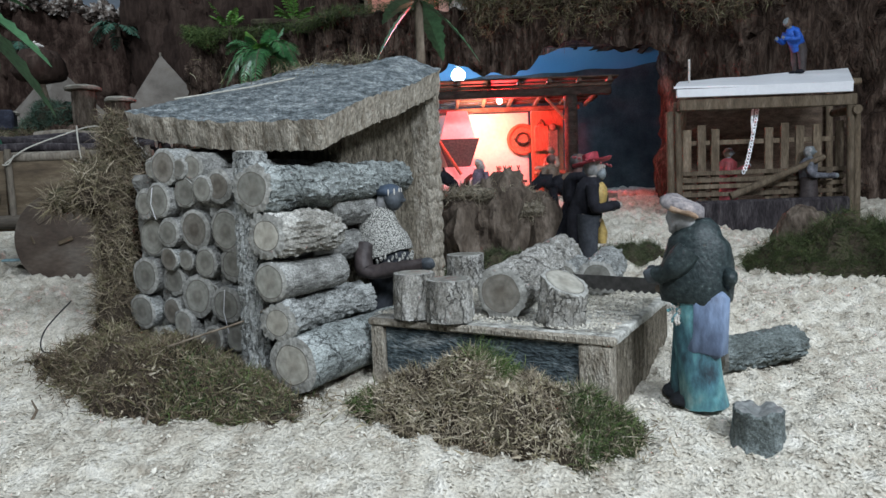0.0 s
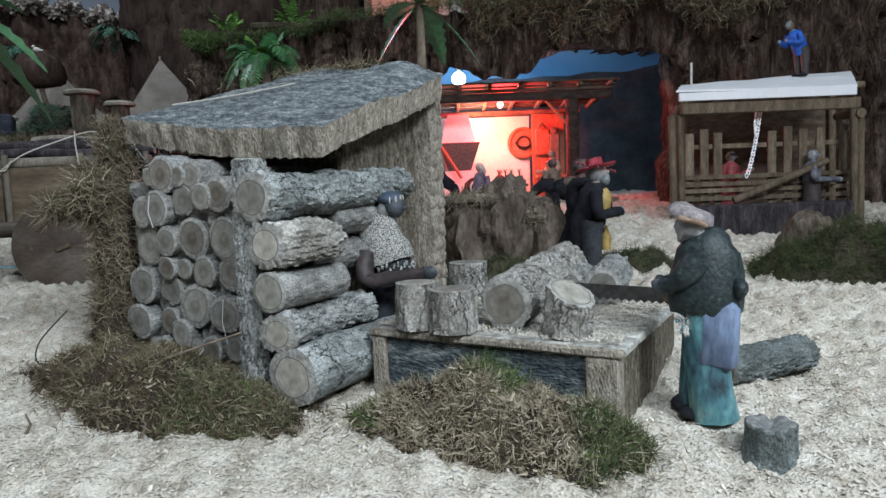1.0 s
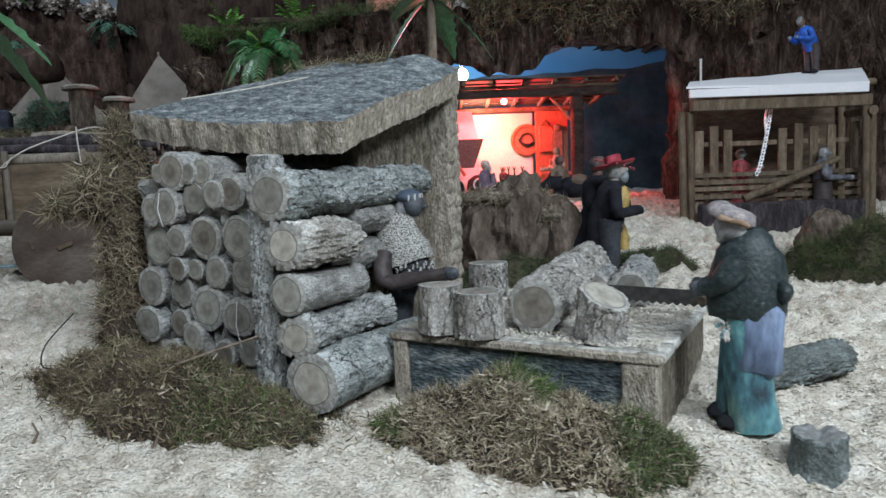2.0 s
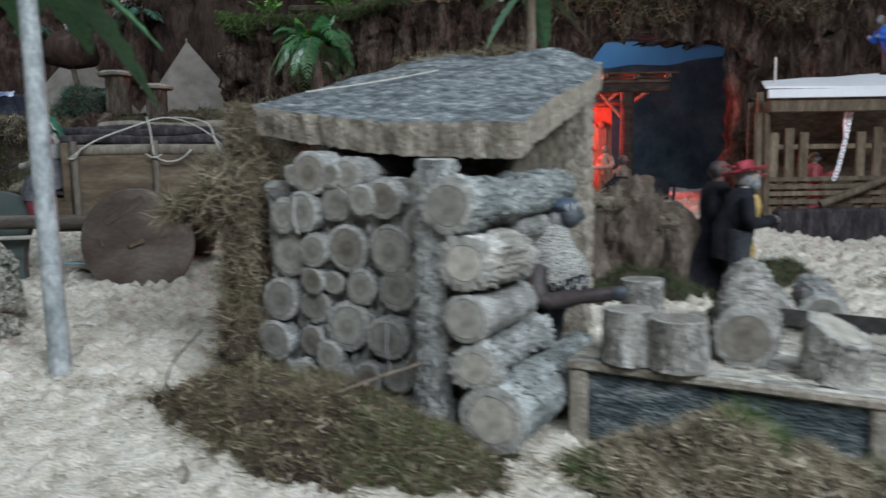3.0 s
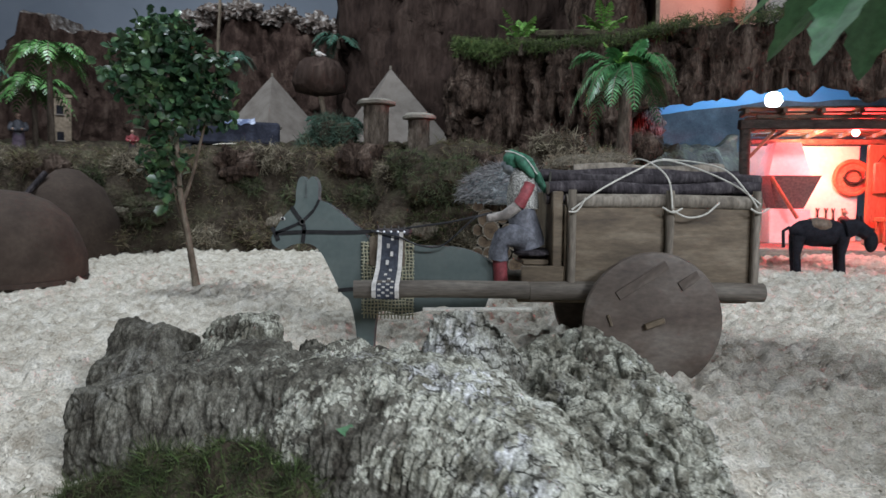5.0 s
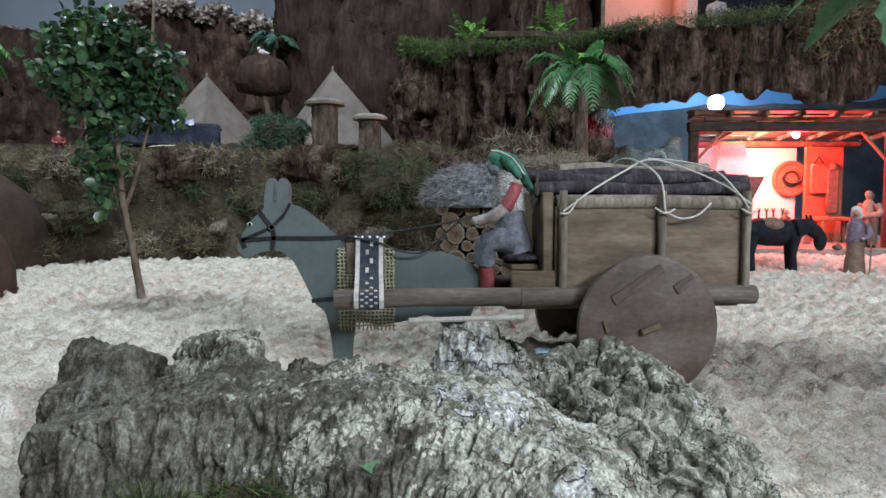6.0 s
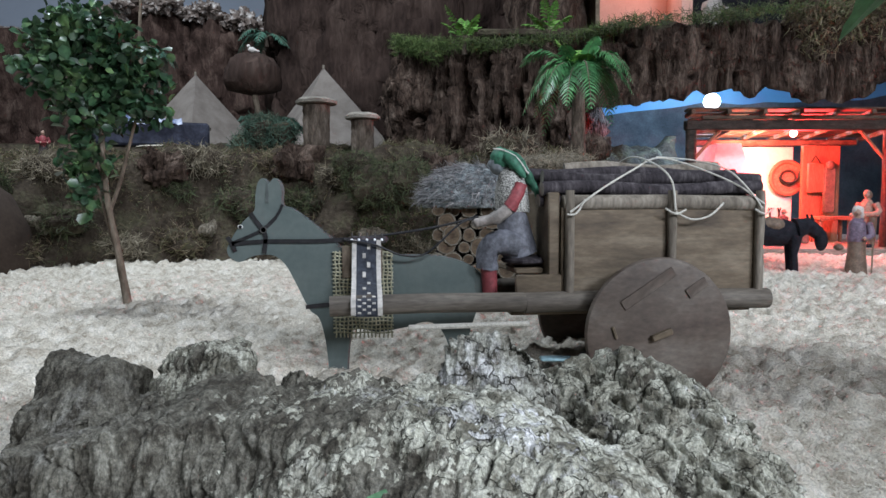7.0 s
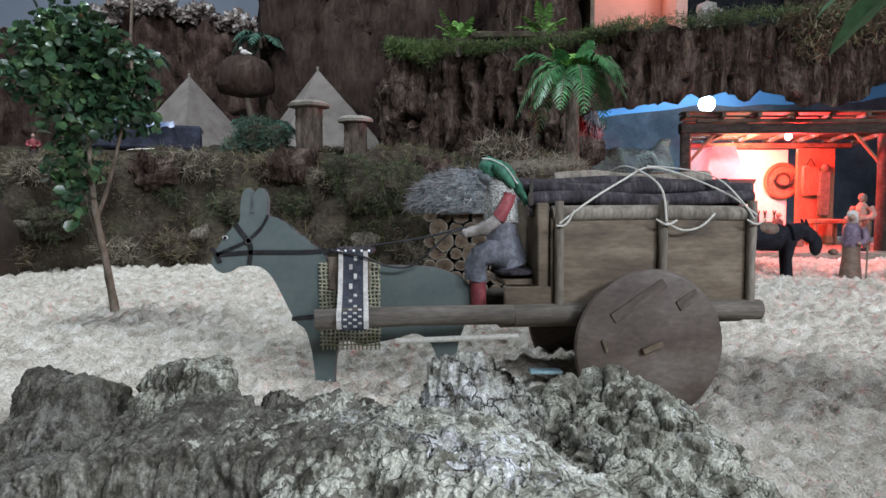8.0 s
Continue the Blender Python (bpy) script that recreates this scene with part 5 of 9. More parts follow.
def split_stump():
    """A low stump of two grown-together stems with a cleft between them."""
    s = Shape()
    n, prof = 56, ((1.20, 0.0), (1.06, 0.15), (0.97, 0.45), (0.93, 0.80), (0.96, 0.95), (0.88, 1.0), (0.55, 0.97), (0.2, 0.93), (0.01, 0.92))
    vs = []
    for rr, zz in prof:
        for k in range(n):
            a = 2 * math.pi * k / n
            cleft = max(0.0, abs(math.cos(a)) - 0.93) * 2.4
            r = 0.0180 * rr * (1 - 0.7 * cleft + 0.07 * noise.noise(Vector((3 * math.cos(a), 3 * math.sin(a), zz * 1.5))) + 0.035 * noise.noise(Vector((9 * math.cos(a), 9 * math.sin(a), zz * 4))))
            x, y = r * math.cos(a), r * math.sin(a)
            drop = 0.0028 * math.exp(-(y / 0.0035) ** 2) if zz > 0.9 else 0.0
            vs.append((x, y, 0.030 * zz - drop + (0.0025 * noise.noise(Vector((x * 160, y * 160, 2))) if zz > 0.7 else 0.0)))
    m_ = len(prof)
    side = [(i * n + k, i * n + (k + 1) % n, (i + 1) * n + (k + 1) % n, (i + 1) * n + k) for i in range(m_ - 1) for k in range(n)]
    s.add(vs, side[:5 * n], BARK_SLATE)
    s.add(vs[5 * n:], [tuple(q - 5 * n for q in f) for f in side[5 * n:]], STUMPTOP)
    return single("tree_stump", s, pose(0.2215, 0.474, gz(0.222, 0.474) - 0.005, 0, 0, 65), "low grey tree stump with a cleft top set in the shavings", "log", angle=50)


split_stump()


# ---- painted figures, each one plain mesh ----
def figure(name, base, yaw, h, label, lower, upper, skin=SKIN, hat=None, hat_kind="cap", hair=None, legs=True, arms=((-1, (0.25, -0.35, -0.2)), (1, (-0.2, -0.35, -0.2))),
           lean=0.0, cape_r=1.0, apron=None, chest=None, cape=None, sit=False, bulk=1.0, shoes=None, belt=None, extra=None, hunch=0.0, worn=1.8, head=0.86, arm=0.85):
    """A standing or seated figure facing -y, of height h."""
    s = Shape()
    k = h

    def P(x, y, z):
        return Vector((x * k, y * k - lean * max(0, z - 0.45) * k, z * k))

    hip = 0.47 if not sit else 0.34
    if legs and not sit:
        for sx in (-1, 1):
            s.tube([P(sx * 0.075, 0.01, 0.03), P(sx * 0.08, 0.0, 0.22), P(sx * 0.075, 0.0, 0.40), P(sx * 0.06, 0, 0.52)], [0.055 * k, 0.068 * k, 0.082 * k, 0.095 * k], lower, n=14, rough=0.006 * k, freq=5 / k)
            s.ball(P(sx * 0.078, -0.04, 0.03), (0.058 * k, 0.095 * k, 0.035 * k), shoes or BLACK, rough=0.004 * k, freq=8 / k)
    elif sit:
        for sx in (-1, 1):
            s.tube([P(sx * 0.07, 0.02, 0.33), P(sx * 0.08, -0.16, 0.33), P(sx * 0.08, -0.21, 0.28), P(sx * 0.08, -0.20, 0.10)], [0.10 * k, 0.09 * k, 0.085 * k, 0.10 * k], lower, n=14, rough=0.012 * k, freq=6 / k)
            s.tube([P(sx * 0.08, -0.20, 0.14), P(sx * 0.08, -0.21, 0.0)], 0.055 * k, shoes or RED, n=12)
            s.ball(P(sx * 0.08, -0.25, -0.01), (0.05 * k, 0.09 * k, 0.035 * k), shoes or RED)
    else:
        s.tube([P(0, 0, 0.0), P(0, 0, 0.12), P(0, 0, 0.34), P(0, 0, 0.55)], [0.17 * k * bulk, 0.165 * k * bulk, 0.14 * k * bulk, 0.115 * k], lower, n=18, rough=0.016 * k, freq=6 / k)
    s.tube([P(0, 0.0, hip - 0.04), P(0, 0.0, hip + 0.05), P(0, 0.005, hip + 0.18), P(0, 0.0, hip + 0.29), P(0, 0.0, hip + 0.35)],
           [0.125 * k * bulk, 0.14 * k * bulk, 0.15 * k * bulk, 0.135 * k * bulk, 0.06 * k], upper, n=18, rough=0.010 * k, freq=7 / k, flat=0.82)
    if cape:
        s.tube([P(0, 0.01, hip + 0.02), P(0, 0.01, hip + 0.14), P(0, 0.01, hip + 0.28), P(0, 0.0, hip + 0.355)], [0.17 * k * cape_r, 0.185 * k * cape_r, 0.16 * k * cape_r, 0.085 * k], cape, n=20, rough=0.014 * k, freq=8 / k, flat=0.85)
    if apron:
        s.tube([P(0.05, 0.045, 0.22), P(0.05, 0.045, 0.40), P(0.04, 0.035, 0.54)], [0.105 * k, 0.11 * k, 0.10 * k], apron, n=14, rough=0.008 * k, freq=8 / k, flat=0.6)
    if chest:
        s.ball(P(0, -0.065, hip + 0.2), (0.10 * k, 0.075 * k, 0.13 * k), chest, rough=0.006 * k, freq=9 / k)
    if belt:
        s.tube([P(0, 0, hip + 0.0), P(0, 0, hip + 0.055)], [0.138 * k * bulk, 0.135 * k * bulk], belt, n=18, rough=0.008 * k, freq=14 / k, flat=0.85)
    top = hip + 0.33
    for sx, d in arms:
        a = P(sx * 0.125, 0.0, top - 0.04)
        e = a + Vector((sx * 0.05, -0.02, -0.17)) * k
        hnd = a + Vector(d) * k
        s.tube(smooth_path([a, e, hnd], 4), [0.062 * k * arm] * 5 + [0.045 * k * arm] * 4, upper, n=12, rough=0.006 * k, freq=8 / k)
        s.ball(hnd, 0.038 * k * arm, skin, rough=0.005 * k, freq=12 / k)
    hd = P(0, -0.015 - hunch * 0.6, top + 0.115 - hunch)
    s.tube([P(0, 0, top - 0.02), P(0, -0.01, top + 0.06)], 0.04 * k, skin, n=10)
    k0, k = k, k * head
    s.ball(hd, (0.066 * k, 0.08 * k, 0.09 * k), skin, rough=0.010 * k, freq=14 / k)
    s.ball(hd + Vector((0, -0.085, -0.01)) * k, (0.014 * k, 0.02 * k, 0.02 * k), skin)
    if hair:
        s.ball(hd + Vector((0, 0.022, -0.012)) * k, (0.080 * k, 0.08 * k, 0.098 * k), hair, rough=0.012 * k, freq=16 / k)
    if hat and hat_kind == "cap":
        s.ball(hd + Vector((0, 0.012, 0.05)) * k, (0.082 * k, 0.098 * k, 0.052 * k), hat, rough=0.008 * k, freq=12 / k)
    elif hat and hat_kind == "brim":
        s.lathe([(0.165 * k, -0.01 * k), (0.17 * k, 0.004 * k), (0.085 * k, 0.016 * k), (0.08 * k, 0.075 * k), (0.05 * k, 0.088 * k), (0.0, 0.088 * k)], hat, m=Matrix.Translation(hd + Vector((0, 0.015, 0.04)) * k) @ pose(0, 0, 0, -12, 6, 0), rough=0.045 * k, freq=9 / k, n=30)
    elif hat and hat_kind == "scarf":
        s.ball(hd + Vector((0, 0.02, 0.02)) * k, (0.09 * k, 0.095 * k, 0.10 * k), hat, rough=0.010 * k, freq=12 / k)
        s.tube([hd + Vector((0, 0.06, 0.02)) * k, hd + Vector((0.02, 0.13, -0.07)) * k, hd + Vector((0.03, 0.15, -0.20)) * k], [0.085 * k, 0.08 * k, 0.03 * k], hat, n=12, rough=0.012 * k, freq=9 / k, flat=0.7)
    k = k0
    if extra:
        extra(s, P, k, hd)
    for i, p in enumerate(s.v):
        q = Vector(p)
        s.v[i] = tuple(q + noise.noise_vector(q * 9 / k) * 0.006 * k * worn + noise.noise_vector(q * 30 / k) * 0.0022 * k * worn)
    ob = new(name, s.mesh(name, True, 60))
    ob.matrix_world = pose(*base, 0, 0, yaw)
    return tagged(ob, label, "figurine")


def sawyer():
    """A stooping clay woodcutter facing -y, seen mostly from its left side (+x)."""
    s = Shape()
    s.tube([(0.004, 0.0045, 0.0), (0.005, 0.0040, 0.02), (0.004, 0.000, 0.05), (0.002, -0.003, 0.075), (0, -0.003, 0.095)], [0.0178, 0.0166, 0.0160, 0.0180, 0.019], TEAL, n=28, rough=0.0026, freq=55)
    s.tube([(-0.014, -0.012, 0.0), (-0.012, -0.010, 0.03), (-0.008, -0.006, 0.07)], [0.0105, 0.011, 0.013], TEAL, n=14, rough=0.0015, freq=60)
    s.ball((0.002, -0.004, 0.003), (0.014, 0.019, 0.007), DARKGREY, rough=0.0012, freq=90)
    s.ball((-0.014, -0.017, 0.004), (0.009, 0.012, 0.007), DARKGREY, rough=0.001, freq=90)
    # apron, a stiff rounded panel on the flank
    s.box((0.004, -0.0125, 0.041), (0.0215, 0.0185, 0.096), SLATE, m=pose(0, 0, 0, -3, 0, 0), bevel=0.006)
    s.box((-0.004, 0.006, 0.041), (0.016, 0.0215, 0.096), SLATE, bevel=0.007)
    # pale fringe of the shirt
    for i in range(90):
        a, b = 2.4 * i, 0.011 * math.sqrt(i / 90)
        s.ball((0.0150 - 30 * (b * math.cos(a)) ** 2, -0.0130 + b * math.cos(a), 0.077 + b * math.sin(a)), (0.0013, 0.0011, 0.0016), PALE if i % 3 else TEAL, rough=0.0012, freq=300, n=7, rings=5)
    s.tube([(0, -0.002, 0.084), (0, -0.002, 0.090), (0, -0.001, 0.104), (0, 0.0, 0.118), (0, 0.001, 0.130), (0, 0.002, 0.139), (0, 0.006, 0.146), (0, 0.007, 0.149)],
           [0.0265, 0.0280, 0.0274, 0.0252, 0.0222, 0.0172, 0.0095, 0.002], JACKET, n=28, rough=0.0024, freq=48, flat=0.80)
    s.ball((0.012, 0.0225, 0.103), (0.008, 0.0060, 0.009), JACKET, rough=0.001, freq=90)
    for x in (0.016, -0.014):
        s.tube(smooth_path([(x, -0.006, 0.126), (x * 1.1, -0.018, 0.110), (x * 0.7, -0.030, 0.104)], 4), [0.0095] * 5 + [0.0070] * 4, JACKET, n=12, rough=0.0012, freq=80)
        s.ball((x * 0.6, -0.034, 0.104), (0.0050, 0.0055, 0.006), SLATESKIN, rough=0.001, freq=140)
    # head with grey hair, a tilted checked cap with an ochre band
    s.ball((0, -0.012, 0.148), (0.0112, 0.0120, 0.0112), HAIR, rough=0.0016, freq=110)
    s.ball((0, -0.0185, 0.1475), (0.0085, 0.0050, 0.0110), HAIR, rough=0.0022, freq=150)
    cap = Matrix.Translation((0, -0.0125, 0.1575)) @ Matrix.Scale(0.9, 4) @ pose(0, 0, 0, -24, 5, 0)
    s.lathe([(0.0120, -0.005), (0.0155, -0.0025), (0.0172, 0.001), (0.0160, 0.0055), (0.0120, 0.0085), (0.0, 0.0095)], CHECKCAP, m=cap @ Matrix.Diagonal((0.95, 1.18, 1, 1)), n=14, rough=0.0026, freq=70)
    s.tube([cap @ Vector((0.0158 * math.cos(a), 0.0185 * math.sin(a), -0.0005)) for a in np.linspace(-0.5, 0.9, 8)], 0.0022, OCHRE, n=8, rough=0.0006, freq=200)
    for i, p in enumerate(s.v):
        q = Vector(p)
        s.v[i] = tuple(q + noise.noise_vector(q * 60) * 0.0024 + noise.noise_vector(q * 170) * 0.0013)
    ob = new("figurine_sawyer", s.mesh("figurine_sawyer", True, 50))
    ob.matrix_world = pose(0.201, 0.534, gz(0.2, 0.53) + 0.004, 0, 0, -112)
    return tagged(ob, "painted clay woodcutter in a dark jacket, teal trousers and checked cap", "figurine")


sawyer()


def helper():
    """A bent clay figure facing -y at the far side of the saw, seen from its right side (-x)."""
    s = Shape()
    s.tube([(0, 0.020, 0.0), (0, 0.019, 0.02), (0, 0.018, 0.045), (0, 0.010, 0.066), (0, 0.004, 0.085)], [0.0142, 0.0130, 0.0132, 0.0160, 0.017], DARKGREY, n=22, rough=0.0022, freq=70)
    s.tube([(0, 0.004, 0.060), (0, 0.000, 0.074), (0, 0.008, 0.090)], [0.0165, 0.0180, 0.0150], DARKGREY, n=20, rough=0.0016, freq=80)
    # the knitted shawl, its hem uneven
    s.tube([(0, 0.010, 0.077), (0, 0.012, 0.084), (0, 0.016, 0.097), (0, 0.016, 0.110), (0, 0.011, 0.121), (0, 0.006, 0.129)], [0.0300, 0.0305, 0.0285, 0.0245, 0.0175, 0.008], KNIT, n=30, rough=0.0030, freq=60, flat=0.85)
    for i in range(44):
        a = 2 * math.pi * i / 44
        s.ball((0.0245 * math.cos(a), 0.010 + 0.0290 * math.sin(a), 0.0765 + 0.003 * math.sin(i * 2.1)), (0.0013, 0.0016, 0.0030), KNIT, rough=0.001, freq=200, n=6, rings=5)
    # one arm bent at the elbow, the other held back
    s.tube(smooth_path([(-0.024, 0.021, 0.090), (-0.032, 0.017, 0.074), (-0.033, 0.012, 0.064), (-0.029, -0.010, 0.066), (-0.020, -0.046, 0.072)], 4), [0.0095] * 8 + [0.0078] * 5 + [0.0065] * 4, DARKBROWN, n=14, rough=0.0014, freq=110)
    s.ball((-0.019, -0.050, 0.0725), (0.006, 0.008, 0.0065), SLATESKIN, rough=0.001, freq=160)
    s.tube(smooth_path([(0.012, 0.020, 0.090), (0.006, 0.044, 0.082), (0.002, 0.056, 0.070)], 4), [0.0085] * 5 + [0.0065] * 4, DARKBROWN, n=12, rough=0.0012, freq=110)
    # head bent forward under a striped cap
    s.ball((0, -0.002, 0.137), (0.0100, 0.0115, 0.0120), SLATESKIN, rough=0.0014, freq=140)
    s.ball((0, -0.0135, 0.135), (0.0022, 0.0032, 0.0030), SLATESKIN)
    s.ball((0, 0.010, 0.134), (0.0098, 0.0085, 0.0115), HAIR, rough=0.0016, freq=180)
    s.ball((0, 0.005, 0.1455), (0.0125, 0.0150, 0.0072), CAPDARK, rough=0.0012, freq=110)
    for i in range(9):
        a = -2.6 + 0.48 * i
        s.ball((0.0122 * math.cos(a), 0.005 + 0.0148 * math.sin(a), 0.1445), (0.0010, 0.0010, 0.0036), PALE, n=6, rings=5)
    for i, p in enumerate(s.v):
        q = Vector(p)
        s.v[i] = tuple(q + noise.noise_vector(q * 70) * 0.0016 + noise.noise_vector(q * 190) * 0.0007)
    ob = new("figurine_helper", s.mesh("figurine_helper", True, 50))
    ob.matrix_world = pose(-0.052, 0.719, 0.064, 0, 0, 62)
    return tagged(ob, "painted clay figure in knitted shawl and striped cap", "figurine")


helper()


def porter_extra(s, P, k, hd):
    s.tube([P(0.03, 0.06, 0.30), P(0.04, 0.05, 0.55), P(0.03, 0.02, 0.76)], [0.10 * k, 0.12 * k, 0.07 * k], BLACK, n=14, rough=0.016 * k, freq=9 / k)
    s.tube([P(0.10, -0.11, 0.47), P(0.11, -0.12, 0.36), P(0.105, -0.12, 0.27)], [0.03 * k, 0.05 * k, 0.035 * k], YELLOW, n=10, rough=0.006 * k, freq=12 / k)
    s.tube([P(-0.07, -0.145, 0.60), P(0.06, -0.15, 0.66)], 0.008 * k, BLACK, n=6)
    s.ball(hd + Vector((0, -0.05, -0.06)) * k, (0.045 * k, 0.04 * k, 0.055 * k), SKIN_GREY, rough=0.012 * k, freq=20 / k)
    for i in range(16):
        a = i * math.pi / 8
        s.ball(hd + Vector((0.15 * math.cos(a), 0.015 + 0.15 * math.sin(a), 0.036 + 0.04 * math.sin(a))) * k, 0.011 * k, REDDULL, n=6, rings=5)


figure("figurine_porter", (0.205, 0.960, gz(0.2, 0.96) - 0.002), 82, 0.172, "painted figure in a red brimmed hat and mustard vest", DARKGREY, BLACK, PALESKIN, RED, "brim", HAIR,
       legs=True, bulk=0.82, chest=YELLOW, extra=porter_extra, arms=((-1, (0.05, -0.2, -0.16)), (1, (-0.05, -0.19, -0.18))), belt=OCHRE, lean=0.10)


def skirt_extra(s, P, k, hd):
    s.tube([P(-0.02, 0.10, 0.02), P(-0.02, 0.10, 0.16), P(0, 0.06, 0.36), P(0, 0.02, 0.50)], [0.25 * k, 0.23 * k, 0.17 * k, 0.11 * k], BLACK, n=24, rough=0.022 * k, freq=8 / k)
    s.tube([P(0.0, -0.02, 0.62), P(0.0, 0.04, 0.45)], [0.10 * k, 0.12 * k], BLACK, n=14, rough=0.012 * k, freq=9 / k)


figure("figurine_woman", (0.203, 1.02, gz(0.2, 1.02) - 0.002), 60, 0.180, "painted figure in a wide black skirt and dark shawl", BLACK, BLACK, REDSKIN, hair=DARKBROWN,
       legs=False, extra=skirt_extra, bulk=0.8, arms=((-1, (0.05, -0.15, -0.22)), (1, (-0.05, -0.15, -0.22))), head=0.75)


# ---- lumps of bark and rock ----
def lump(name, c, r, material, label, rough=0.3, freq=14.0, category="rock", n=40, rings=26, streak=1.0):
    s = Shape()
    s.ball((0, 0, 0), r, material, n=n, rings=rings)
    for i, p in enumerate(s.v):
        q = Vector((p[0] + c[0], p[1] + c[1], (p[2] + c[2]) * streak))
        d = Vector(p).normalized()
        o = min(r) * rough * (noise.noise(q * freq) + 0.6 * noise.noise(q * freq * 2.4) + 0.35 * noise.noise(q * freq * 6))
        s.v[i] = tuple(Vector(p) + d * o)
    return single(name, s, pose(*c), label, category)


lump("bark_block", (0.068, 1.05, 0.135), (0.088, 0.06, 0.078), BLOCKBARK, "brown block of ridged bark with moss at its foot", 0.55, 20, "bark", n=64, rings=40, streak=0.4)
moss_mass("hay", [((0.07, 1.05, 0.195), (0.075, 0.05, 0.014)), ((0.13, 1.04, 0.17), (0.04, 0.04, 0.02))], 2600, 0.016, HAY, "dry brown moss on top of the bark block", core=CORKDARK)
lump("bark_block", (0.15, 1.045, 0.11), (0.04, 0.05, 0.085), BLOCKBARK, "rough cork lump beside the track", 0.35, 22, "bark", streak=0.4)
moss_heap("moss_heap", (0.09, 0.985), 0.10, 0.035, 0.03, 6000, MOSS_GREEN, "dark green moss at the foot of a bark block", length=0.011)
moss_heap("moss_heap", (0.285, 1.05), 0.075, 0.04, 0.035, 4000, MOSS_GREEN, "dark green moss tuft on the shavings", length=0.011)
moss_heap("moss_heap", (0.60, 0.98), 0.15, 0.07, 0.06, 11000, MOSS_DARK, "dark olive moss mound on the shavings", yaw=-12, length=0.016)
lump("bark_block", (0.585, 1.10, 0.105), (0.045, 0.035, 0.045), BLOCKBARK, "small cork block behind the moss", 0.35, 22, "bark")
